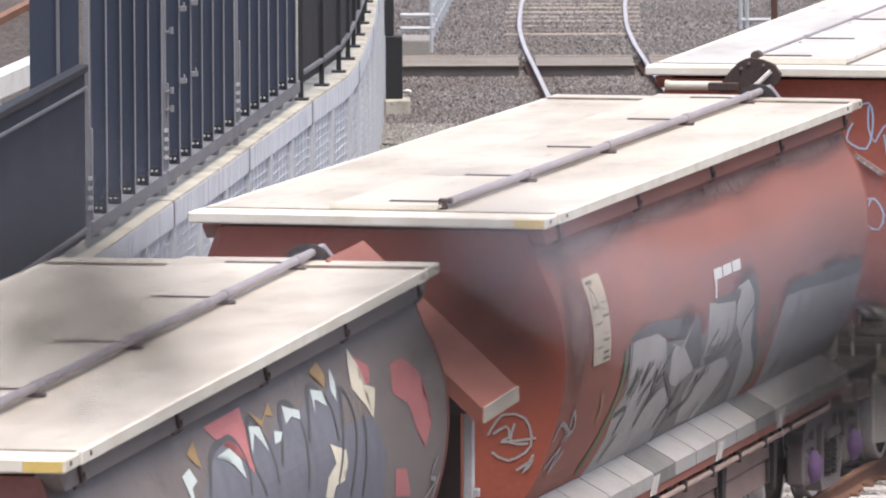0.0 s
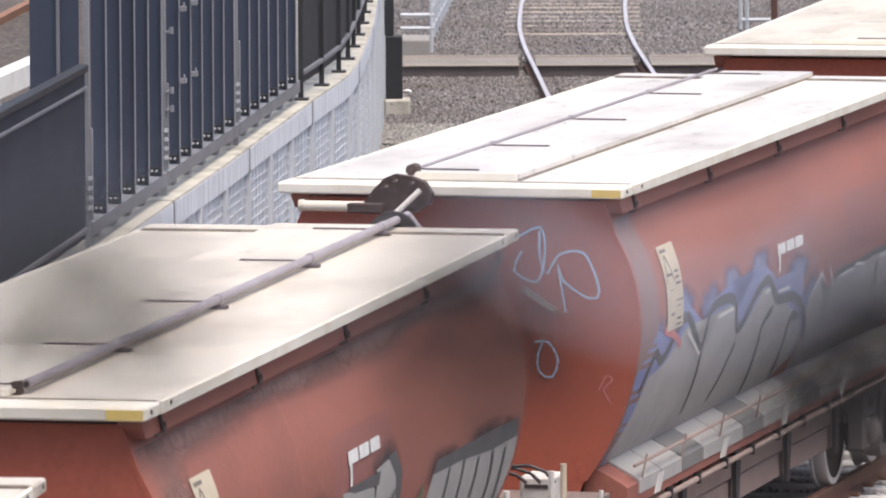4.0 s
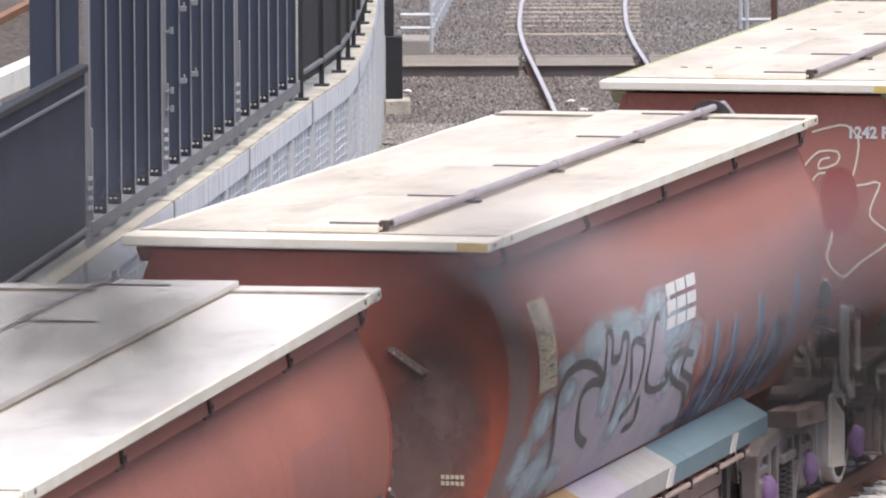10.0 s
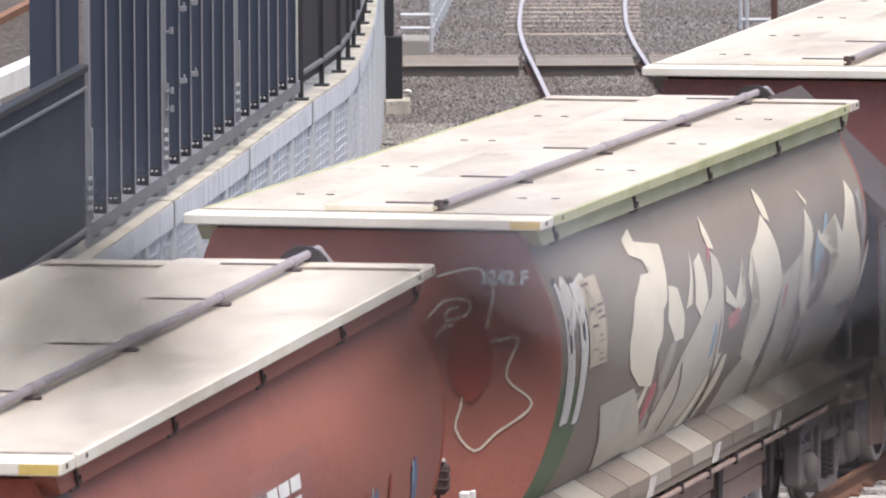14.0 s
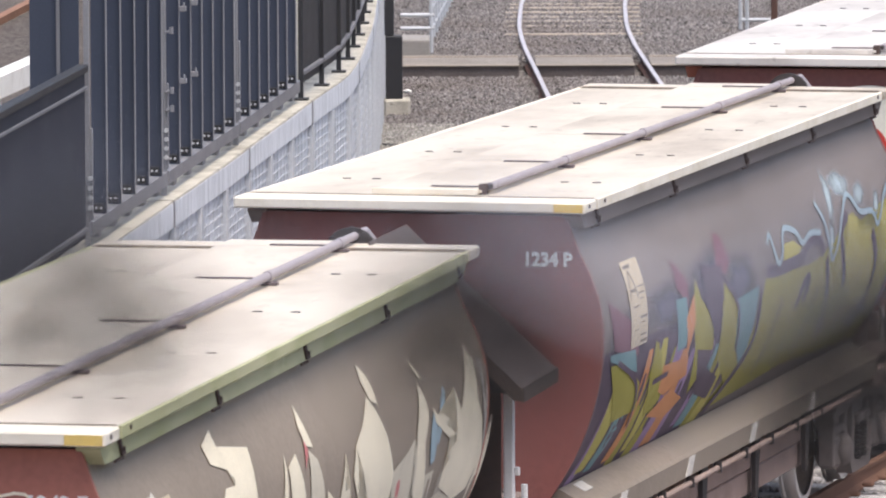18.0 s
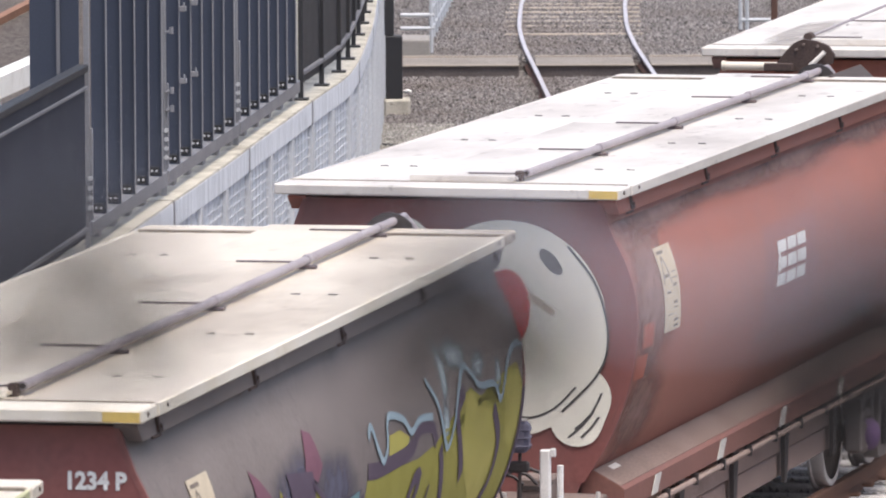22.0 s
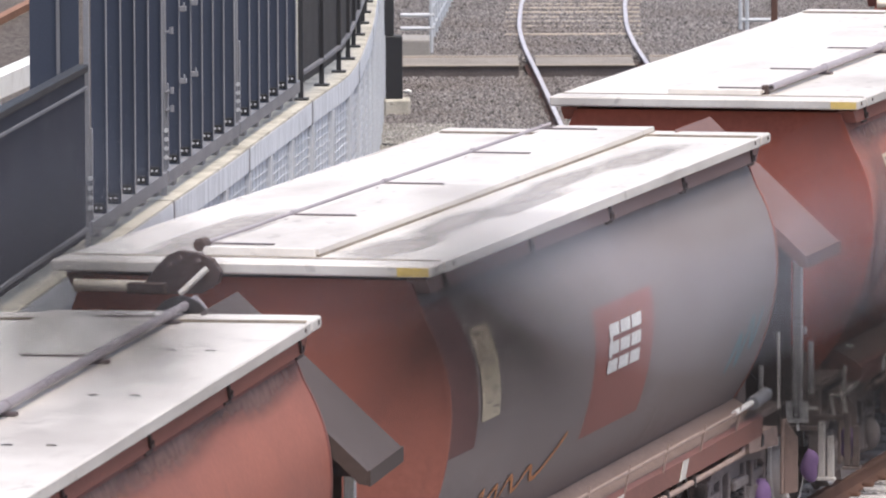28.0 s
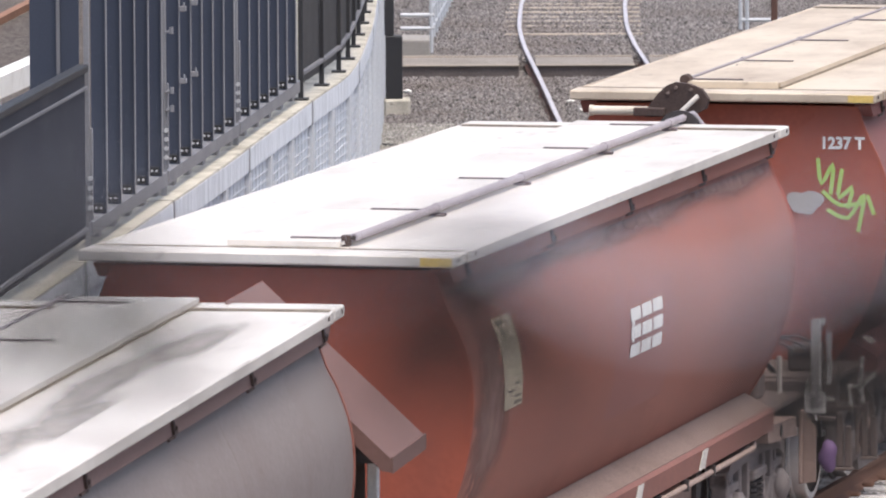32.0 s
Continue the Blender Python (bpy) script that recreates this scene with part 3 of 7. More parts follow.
def barrier(name, x0, x1, y, heights, posts, label, r=0.03, z0=GROUND_Z):
    e = empty(name, label, "barrier")
    for h in heights:
        part("rail", tube((x0, y, h), (x1, y, h), r, 8), GALV, e)
    for x in posts:
        part("post", tube((x, y, z0), (x, y, max(heights) + 0.02), r, 8), GALV, e)
    return e


# a scalloped wire just before the camera, far out of focus: bright loops between black ties
SOOT = surface("sooty_black_iron", (0.012, 0.011, 0.011), 0.9, grain=0.1)
ZINC = surface("bright_new_zinc", (0.62, 0.65, 0.76), 0.45, 0.0, dirt=(0.55, 0.58, 0.68), grain=0.05)
strand = empty("scalloped_wire", "bright scalloped wire hung from black ties between posts", "wire fence")
Y_WIRE = 1.6
SPAN, SAG = 0.0745, 0.0165


def wire_z(x):
    """The height of the wire's upper points: it hangs a little lower to one side."""
    return 8.8300 - 0.055 * (x - 0.006)


for x in (-1.5, 1.5):
    part("post", tube((x, Y_WIRE + 0.03, GROUND_Z), (x, Y_WIRE + 0.03, 9.3), 0.025, 10), GALV, strand)
KNOTS = [0.0062 + SPAN * k for k in range(-18, 19)]
for a, c in zip(KNOTS, KNOTS[1:]):
    # three loose strands, the lowest the stoutest; one length of it is new and thick
    for up, r in ((0.0, 0.0011), (0.007, 0.0005), (0.015, 0.0003)):
        pts = []
        for k in range(13):
            f = k / 12
            x = a + (c - a) * f
            pts.append(Vector((x, Y_WIRE, wire_z(x) + up - SAG * (1 - (2 * f - 1) ** 2))))
        g = bmesh.new()
        for p, q in zip(pts, pts[1:]):
            tube(p, q, r if 0 < a < 0.02 else r * 0.2, 7, g)
        tagged(part("wire", g, ZINC, strand, "bright wire sagging between its ties"), kind="stuff")
# each tie is a black clip of three bent bands hanging below the wire's upper point
def bent_band(x, drop, half, k, deep):
    """An arched flat band, drop metres below the wire and half its width to each side."""
    top = [(half * (q / 6 - 1), 0.0) for q in range(13)]
    arch = [(u, -0.002 - drop - 0.030 * (abs(u) / 0.028) ** 1.35) for u, _ in top]
    line = arch + [(u, v - deep) for u, v in arch[::-1]]
    return prism([(x + u * k, wire_z(x) + v * k) for u, v in line], Y_WIRE + 0.003, Y_WIRE + 0.006)


for i, x in enumerate(KNOTS):
    k, deep = ((1.0, 0.0092), (1.12, 0.0100), (1.06, 0.0080))[i % 3]
    tie = part("tie", bent_band(x, 0.0, 0.0235, k, deep), SOOT, strand, "black bent clip")
    part("tie_band", bent_band(x, 0.0115, 0.018, k, deep), SOOT, tie)
    part("tie_band", bent_band(x, 0.0230, 0.012, k, deep), SOOT, tie)

# small clips left on the screen's second bay
(pa, _), (pb, _) = wall_at(79.0, -0.16), wall_at(84.7, -0.16)
d = pb - pa
at = pose(pa.x, pa.y, WALL_Z, 0, 0, -math.degrees(math.atan2(d.x, d.y)))
half = (abs(d.x) + 0.034 * d.length) / 6 * 0.53 * 0.935
for k in (0, 1):
    yy = 0.30 + (d.length - 0.45) * (k + 0.5) / 6
    for z in (1.0, 1.68):
        g = box(half + 0.012, half + 0.075, yy - 0.09, yy - 0.02, z, z + 0.05, 0.006)
        box(half + 0.05, half + 0.062, yy - 0.10, yy - 0.03, z + 0.052, z + 0.085, 0.003, g)
        part("clip", g, FENCE_POST, screen, "small grey steel clip").matrix_basis = at
for z in (0.80, 0.97, 1.53):
    g = tube((0.03, -0.04, z), (0.085, -0.04, z + 0.02), 0.014, 7)
    tube((0.085, -0.04, z - 0.012), (0.085, -0.04, z + 0.05), 0.02, 7, g)
    part("hinge_pin", g, FENCE_POST, screen, "small grey hinge pin").matrix_basis = at

# hose and litter on the ballast
hose = bmesh.new()
line = [(-0.9, 110.7), (-0.47, 110.2), (-0.1, 109.6), (0.1, 108.2), (0.12, 107.2), (0.3, 106.0)]
for p, q in zip(line, line[1:]):
    tube((*p, -0.14), (*q, -0.14), 0.03, 7, hose)
tagged(link("hose", hose, FENCE_BLACK), "black rubber hose lying across the ballast", "hose")
for k, (x, y) in enumerate(((1.78, 117.6), (1.93, 116.0), (1.53, 127.2), (2.9, 133.3), (-0.5, 119.5))):
    g = bmesh.new()
    bmesh.ops.create_icosphere(g, subdivisions=1, radius=0.06, matrix=Matrix.Translation((x, y, -0.11)) @ Matrix.Diagonal((1.3, 1.0, 0.5, 1)))
    for v in g.verts:
        v.co += Vector((noise.noise(v.co * 9), noise.noise(v.co * 7 + Vector((5, 1, 2))), 0)) * 0.03
    tagged(link("litter", g, WHITE), "crumpled white scrap of litter on ballast", "litter", "scraps of litter")
mesh_fence = empty("mesh_fence", "low galvanised mesh fence receding along the trackside", "fence")
for i in range(9):
    x, y = -0.16 + 0.04 * i, 128.6 + 1.15 * i
    part("post", tube((x, y, -0.15), (x, y, 1.3), 0.022, 7), GALV, mesh_fence)
for z in (0.15, 0.45, 0.75, 1.05, 1.3):
    part("rail", tube((-0.16, 128.6, z), (0.16, 137.8, z), 0.016, 6), GALV, mesh_fence)

barrier("pipe_barrier", -0.62, -0.12, 126.5, (0.30, 0.50, 0.85, 1.2), (-0.16,), "galvanised tubular barrier beside a concrete trough")
barrier("pipe_barrier", 4.62, 5.6, 131.0, (0.1, 0.55), (4.62, 4.72, 5.15), "galvanised tubular barrier at the far trackside")
tagged(link("cable_trough", box(-0.62, -0.18, 125.2, 126.3, GROUND_Z, 0.22, 0.02), TROUGH), "low grey concrete cable trough beside the walkway", "trough")
tagged(link("rusty_post", box(5.07, 5.17, 130.4, 130.5, GROUND_Z, 0.95, 0.01), DARK_RUST), "short rusty steel post standing in gravel", "post")

# ---------------------------------------------------------------- wagons
ROOF_Z, ROOF_L, ROOF_W = 3.447, 11.40, 2.68
PITCH_M = 14.798
PROFILE = [(1.01, 1.22), (1.10, 1.36), (1.21, 1.55), (1.315, 1.80), (1.385, 2.05), (1.42, 2.28), (1.425, 2.48), (1.40, 2.68), (1.335, 2.88), (1.245, 3.06), (1.155, 3.20), (1.145, 3.33)]


def rounded(pts, k=3):
    """A smooth line through the points of an outline."""
    out = []
    for i in range(len(pts) - 1):
        a, b, c, d = pts[max(0, i - 1)], pts[i], pts[i + 1], pts[min(len(pts) - 1, i + 2)]
        for q in range(k):
            f = q / k
            out.append(tuple(0.5 * (2 * b[m] + (c[m] - a[m]) * f + (2 * a[m] - 5 * b[m] + 4 * c[m] - d[m]) * f * f + (3 * b[m] - a[m] - 3 * c[m] + d[m]) * f ** 3) for m in (0, 1)))
    return out + [pts[-1]]


PROFILE = rounded(PROFILE[:-2]) + PROFILE[-1:]
BODY = 5.52


def skin(z):
    """The body's half width at height z."""
    for (xa, za), (xb, zb) in zip(PROFILE, PROFILE[1:]):
        if z <= zb:
            f = (z - za) / (zb - za)
            return xa + (xb - xa) * max(0.0, f)
    return PROFILE[-1][0]


def on_side(y, z, lift):
    """A point of the right-hand side at (y, z), lifted off the skin."""
    e = 0.02
    dx = (skin(z + e) - skin(z - e)) / (2 * e)
    n = Vector((1, 0, -dx)).normalized()
    return Vector((skin(z), y, z)) + n * lift


def on_end(x, z, lift):
    """A point of the end that faces the camera."""
    return Vector((x, -BODY - 0.0122 - lift, z))


def stroke(place, pts, width, lift, bm, taper=True):
    """A brush stroke through points of a surface: a ribbon with a swelling width."""
    line = []
    for i in range(len(pts) - 1):
        a, b, c, d = pts[max(0, i - 1)], pts[i], pts[i + 1], pts[min(len(pts) - 1, i + 2)]
        n = max(2, int(math.dist(b, c) / 0.06))
        for k in range(n):
            f = k / n
            line.append(tuple(0.5 * (2 * b[j] + (c[j] - a[j]) * f + (2 * a[j] - 5 * b[j] + 4 * c[j] - d[j]) * f * f + (3 * b[j] - a[j] - 3 * c[j] + d[j]) * f ** 3) for j in (0, 1)))
    line.append(tuple(pts[-1]))
    prev = None
    m = len(line) - 1
    for i, (u, v) in enumerate(line):
        (ua, va), (ub, vb) = line[max(0, i - 1)], line[min(m, i + 1)]
        ln = math.hypot(ub - ua, vb - va) or 1
        nx, ny = -(vb - va) / ln, (ub - ua) / ln
        w = width / 2 * ((0.35 + 0.65 * math.sin(math.pi * min(1, (i + 0.6) / (m + 1)))) if taper else 1)
        row = [bm.verts.new(place(u + nx * w * s, v + ny * w * s, lift)) for s in (-1, 0, 1)]
        if prev:
            for k in (0, 1):
                bm.faces.new((prev[k], prev[k + 1], row[k + 1], row[k]))
        prev = row


def patch(place, u0, u1, v0, v1, lift, bm, lean=0.0, n=10):
    """A painted or fixed rectangle that follows the surface."""
    m, n = max(1, int(abs(u1 - u0) / 0.5)), max(n, int(abs(v1 - v0) / 0.035))
    grid = [[bm.verts.new(place(u0 + (u1 - u0) * i / m + lean * j / n, v0 + (v1 - v0) * j / n, lift)) for i in range(m + 1)] for j in range(n + 1)]
    for j in range(n):
        for i in range(m):
            bm.faces.new((grid[j][i], grid[j][i + 1], grid[j + 1][i + 1], grid[j + 1][i]))


def blob(place, cu, cv, ru, rv, lift, bm, wob=0.0, seed=0, n=28, rings=6):
    rng = random.Random(seed)
    ph = [rng.uniform(0, 6.28) for _ in range(3)]
    def at(a, f):
        r = f * (1 + wob * (math.sin(2 * a + ph[0]) + 0.6 * math.sin(3 * a + ph[1]) + 0.4 * math.sin(5 * a + ph[2])))
        return place(cu + ru * r * math.cos(a), cv + rv * r * math.sin(a), lift)
    c = bm.verts.new(place(cu, cv, lift))
    prev = None
    for k in range(1, rings + 1):
        row = [bm.verts.new(at(6.28319 * i / n, k / rings)) for i in range(n)]
        for i in range(n):
            if prev:
                bm.faces.new((prev[i], prev[(i + 1) % n], row[(i + 1) % n], row[i]))
            else:
                bm.faces.new((c, row[i], row[(i + 1) % n]))
        prev = row


def decal(name, wagon, material, draw, label=""):
    b = bmesh.new()
    draw(b)
    bmesh.ops.recalc_face_normals(b, faces=b.faces[:])
    return part(name, b, material, wagon, label, smooth=60)


def lettering(text, size, material, wagon, place, name, label, bold=0.0):
    """Stencilled characters laid on a surface of the wagon; place turns (u, v) into a point."""
    cu = bpy.data.curves.new("tmp", "FONT")
    cu.body, cu.size, cu.resolution_u, cu.offset = text, size, 2, bold
    ob = new("tmp", cu)
    me = bpy.data.meshes.new_from_object(ob)
    bpy.data.objects.remove(ob)
    b = bmesh.new()
    b.from_mesh(me)
    bpy.data.meshes.remove(me)
    for v in b.verts:
        v.co = place(v.co.x, v.co.y)
    return part(name, b, material, wagon, label)


LOGO = [(u + 0.02 * v, u + 0.30 + 0.02 * v, v, v + 0.17) for u in (0.0, 0.34, 0.68) for v in (-0.02, 0.22, 0.46)]   # a mark of nine plain bars


def logo(wagon, y, z, k=1.0, back=None, rows=3):
    if back:
        decal("logo_backing", wagon, back, lambda b: patch(on_side, y - 0.42 * k, y + 1.55 * k, z - 0.45 * k, z + 0.5 * k, 0.001, b), "repainted rectangle behind the mark")
    mark = decal("operator_mark", wagon, WHITE, lambda b: patch(on_side, y + 0.05 * k, y + 0.12 * k, z + 0.1 * k, z + 0.28 * k, 0.0095, b, n=2), "white block operator mark")
    for u0, u1, v0, v1 in LOGO:
        if v0 < 0.6 - 0.25 * rows:
            continue
        decal("mark_bar", mark, WHITE, lambda b: patch(on_side, y + u0 * k * 1.1, y + u1 * k * 1.1, z + v0 * k * 0.56, z + v1 * k * 0.56, 0.01, b, lean=0.0, n=3))


def shapes(wagon, mat, label, outlines, lift):
    """Flat painted shapes with pointed outlines on the right-hand side."""
    b = bmesh.new()
    for k, pts in enumerate(outlines):
        g = bmesh.new()
        g.faces.new([g.verts.new((u, 0, min(3.17, max(1.25, z)))) for u, z in pts])
        bmesh.ops.triangulate(g, faces=g.faces[:])
        for i in range(30):
            bmesh.ops.bisect_plane(g, geom=g.verts[:] + g.edges[:] + g.faces[:], plane_co=(0, 0, 1.25 + 0.065 * i), plane_no=(0, 0, 1))
        for v in g.verts:
            v.co = on_side(v.co.x, v.co.z, lift + 0.00012 * k)
        merge(b, g)
    bmesh.ops.recalc_face_normals(b, faces=b.faces[:])
    return tagged(part("spray_paint", b, mat, wagon, label), kind="stuff")


def mist(wagon, mat, label, spots, lift, place=on_side):
    """Soft clouds of sprayed paint: centre, half width and half height of each."""
    b = bmesh.new()
    cov = b.verts.layers.float.new("cover")
    n = 20
    for k, (cu, cv, ru, rv) in enumerate(spots):
        prev = None
        for q in range(9):
            f = q / 8
            row = []
            for i in range(n):
                a = 6.28319 * i / n
                r = f * (1 + 0.12 * math.sin(2 * a + 3 * k) + 0.08 * math.sin(5 * a + k))
                v = b.verts.new(place(min(5.5, max(-5.5, cu + ru * r * math.cos(a))), min(3.17, max(1.24, cv + rv * r * math.sin(a))), lift + 0.00008 * k))
                v[cov] = (1 - f * f) ** 1.5
                row.append(v)
            if prev:
                for i in range(n):
                    b.faces.new((prev[i], prev[(i + 1) % n], row[(i + 1) % n], row[i]))
            prev = row
    bmesh.ops.recalc_face_normals(b, faces=b.faces[:])
    return tagged(part("spray_mist", b, mat, wagon, label), kind="stuff")


def fill_between(place, left, right, z0, z1, lift, bm, grow=0.0, n=30):
    """Paint between two edges: left and right give u for a height fraction from 0 to 1."""
    prev = None
    for j in range(n + 1):
        f = j / n
        z = min(3.16, z0 - grow * 0.4 + (z1 - z0 + grow * 0.8) * f)
        a, c = left(f) - grow, right(f) + grow
        row = [bm.verts.new(place(a + (c - a) * k / 3, max(1.24, z), lift)) for k in range(4)]
        if prev:
            for k in range(3):
                bm.faces.new((prev[k], prev[k + 1], row[k + 1], row[k]))
        prev = row


def letters(wagon, seed, y0, y1, z0, z1, fills, line, n, halo=None, shine=None, lw=0.09, top=0.25, point=0.4, lean=0.35, gap=0.0, drips=()):
    """A row of fat interlocking painted letter shapes with dark outlines, counters and pale inner lines; each colour is one coat of paint."""
    rng = random.Random(seed)
    coats = {}
    def coat(key, mat):
        return coats.setdefault(key, (bmesh.new(), mat))[0]
    w = (y1 - y0) / n
    for i in range(n):
        for part_k in range(2):
            u = y0 + w * (i + 0.28 + 0.46 * part_k) + rng.uniform(-0.08, 0.08) * w
            hi = z1 - (z1 - z0) * rng.uniform(0, top)
            lo = z0 + (z1 - z0) * rng.uniform(-0.05, 0.12)
            ln = lean * rng.uniform(0.5, 1.5) * (z1 - z0)
            half = w * rng.uniform(0.17, 0.30) * (1 - gap)
            a1, a2, p1, p2 = rng.uniform(-0.1, 0.1) * w, rng.uniform(-0.14, 0.14) * w, rng.uniform(0, 6), rng.uniform(0, 6)
            pt = rng.uniform(0.1, 1.0) if rng.random() < point else 0.15
            left = lambda f: u + ln * f - half * (1 - pt * f ** 3) + a1 * math.sin(3 * f + p1)
            right = lambda f: u + ln * f + half * (1 - pt * f ** 3) + a2 * math.sin(4 * f + p2)
            fk = rng.randrange(len(fills))
            if halo:
                fill_between(on_side, left, right, lo, hi + 0.1, 0.0012, coat("halo", halo), 0.2)
            fill_between(on_side, left, right, lo, hi + 0.03, 0.0022, coat("line", line), lw)
            fill_between(on_side, left, right, lo, hi, 0.0034 + 0.0004 * fk, coat(fk, fills[fk]))
            if rng.random() < 0.6:
                f0 = rng.uniform(0.2, 0.6)
                zc = lo + (hi - lo) * f0
                stroke(on_side, [((left(f0) + right(f0)) / 2, zc), ((left(f0 + 0.12) + right(f0 + 0.12)) / 2, zc + (hi - lo) * 0.12), ((left(f0 + 0.25) + right(f0 + 0.25)) / 2, zc + (hi - lo) * 0.25)], half * 0.8, 0.0056, coat("line", line))
            if shine and rng.random() < 0.75:
                pts = [(left(f) + half * 0.3, lo + (hi - lo) * f) for f in (0.5, 0.7, 0.88)] + [(right(0.94) - half * 0.3, lo + (hi - lo) * 0.95)]
                stroke(on_side, pts, 0.035, 0.0066, coat("shine", shine), taper=False)
    for k, (mat, cnt, za, zb) in enumerate(drips):
        for _ in range(cnt):
            u, v = rng.uniform(y0, y1), rng.uniform(za, zb)
            q = [(u, v), (u + rng.uniform(-0.05, 0.25), v + rng.uniform(0.08, 0.2)), (u + rng.uniform(0.0, 0.45), v + rng.uniform(0.2, 0.38))]
            q = [(a, min(3.14, max(1.25, b))) for a, b in q]
            stroke(on_side, q, rng.uniform(0.08, 0.24), 0.0074 + 0.0005 * k, coat("drip%d" % k, mat))
    for key, (b, mat) in coats.items():
        bmesh.ops.recalc_face_normals(b, faces=b.faces[:])
        tagged(part("spray_paint", b, mat, wagon, "sprayed graffiti in " + mat.name.replace("spray_", "").replace("_", " ")), kind="stuff")


def tag_lines(wagon, place, lines, width, mat, label, lift=0.0085):
    def draw(b):
        for i, pts in enumerate(lines):
            stroke(place, pts, width, lift + 0.0006 * i, b, taper=False)
    tagged(decal("spray_tag", wagon, mat, draw, label), kind="stuff")


AXLE_Z, WHEEL_R = 0.46, 0.46


def wheelset(parent, y):
    e = new("wheelset")
    e.empty_display_size = 0.1
    e.parent = parent
    e.matrix_basis = pose(0, y, AXLE_Z)
    part("axle", tube((-0.95, 0, 0), (0.95, 0, 0), 0.07, 12), WHEEL, e)
    for s in (-1, 1):
        # hub, dished web, rim face, tread and flange
        loop = [(0.09, 0.10), (0.16, 0.07), (0.30, 0.03), (0.385, 0.045), (0.40, 0.066), (WHEEL_R - 0.008, 0.066), (WHEEL_R, 0.055), (WHEEL_R + 0.002, -0.04), (WHEEL_R + 0.028, -0.05), (WHEEL_R + 0.028, -0.072), (0.37, -0.072), (0.33, -0.02), (0.16, -0.02), (0.09, -0.09)]
        b = bmesh.new()
        n = 36
        rows = []
        for i in range(n):
            a = 6.28319 * i / n
            rows.append([b.verts.new((s * (0.79 + x), r * math.cos(a), r * math.sin(a))) for r, x in loop])
        for i in range(n):
            p, q = rows[i], rows[(i + 1) % n]
            for k in range(len(loop)):
                f = b.faces.new((p[k], p[(k + 1) % len(loop)], q[(k + 1) % len(loop)], q[k]))
                f.material_index = 1 if 4 <= k <= 8 else 0
        bmesh.ops.recalc_face_normals(b, faces=b.faces[:])
        part("wheel", b, [WHEEL, TYRE], e, "steel wheel with a bright worn tread", smooth=35)
    return e


def bogie(wagon, y, purple=False):
    e = new("bogie")
    e.empty_display_size = 0.2
    e.parent = wagon
    e.matrix_basis = pose(0, y, 0)
    tagged(e, "grimy cast steel bogie with coil springs")
    for s in (-1, 1):
        X = lambda a, c: (min(s * a, s * c), max(s * a, s * c))
        # cast side frame: top chord, slotted pedestals over the axle boxes, columns and a dropped bottom chord
        g = prism([(-1.14, 0.66), (-1.14, 0.76), (-0.98, 0.86), (-0.30, 0.92), (0.30, 0.92), (0.98, 0.86), (1.14, 0.76), (1.14, 0.66), (0.92, 0.75), (0.30, 0.80), (-0.30, 0.80), (-0.92, 0.75)], *X(1.03, 1.17), axis="x")
        prism([(-0.62, 0.56), (-0.52, 0.56), (-0.28, 0.30), (0.28, 0.30), (0.52, 0.56), (0.62, 0.56), (0.36, 0.20), (-0.36, 0.20)], *X(1.03, 1.17), axis="x", bm=g)
        for a in (-1, 1):
            for c, d in ((0.58, 0.66), (1.06, 1.14)):
                box(*X(1.03, 1.17), min(a * c, a * d), max(a * c, a * d), 0.34, 0.80, 0.012, g)
            box(*X(1.04, 1.16), min(a * 0.64, a * 1.08), max(a * 0.64, a * 1.08), 0.60, 0.67, 0.01, g)
            box(*X(1.05, 1.15), min(a * 0.83, a * 0.87), max(a * 0.83, a * 0.87), 0.66, 0.80, 0.006, g)
            box(*X(1.03, 1.17), min(a * 0.27, a * 0.34), max(a * 0.27, a * 0.34), 0.28, 0.82, 0.01, g)
        part("side_frame", g, BOGIE, e, "cast side frame with window openings")
        for a in (-0.14, 0.10):
            b = None
            for k in range(7):
                b = tube((s * 1.10, a + 0.02, 0.30 + 0.045 * k), (s * 1.10, a + 0.02, 0.324 + 0.045 * k), 0.10, 12, b)
                tube((s * 1.10, a + 0.02, 0.324 + 0.045 * k), (s * 1.10, a + 0.02, 0.345 + 0.045 * k), 0.07, 12, b)
            tagged(part("spring", b, DARK_STEEL, e), kind="stuff")
        part("spring_cap", box(*X(1.0, 1.21), -0.27, 0.25, 0.62, 0.70, 0.015), BOGIE, e)
        for a in (-0.83, 0.83):
            ab = part("axle_box", box(*X(0.98, 1.185), a - 0.16, a + 0.16, 0.30, 0.60, 0.05), BOGIE, e)
            cap = bmesh.new()
            bmesh.ops.create_uvsphere(cap, u_segments=14, v_segments=8, radius=1.0, matrix=Matrix.Translation((s * 1.19, a, AXLE_Z)) @ Matrix.Diagonal((0.085, 0.135, 0.14, 1)))
            part("end_cap", cap, PURPLE if purple else BOGIE, ab, "purple painted bearing cap" if purple else "grimy bearing cap", smooth=60)
    part("bolster", box(-1.15, 1.15, -0.2, 0.2, 0.52, 0.86, 0.03), BOGIE, e)
    for a in (-0.36, 0.36):
        part("brake_beam", box(-0.9, 0.9, a - 0.04, a + 0.04, 0.30, 0.40, 0.01), BOGIE, e)
    return e, [wheelset(e, a) for a in (-0.83, 0.83)]


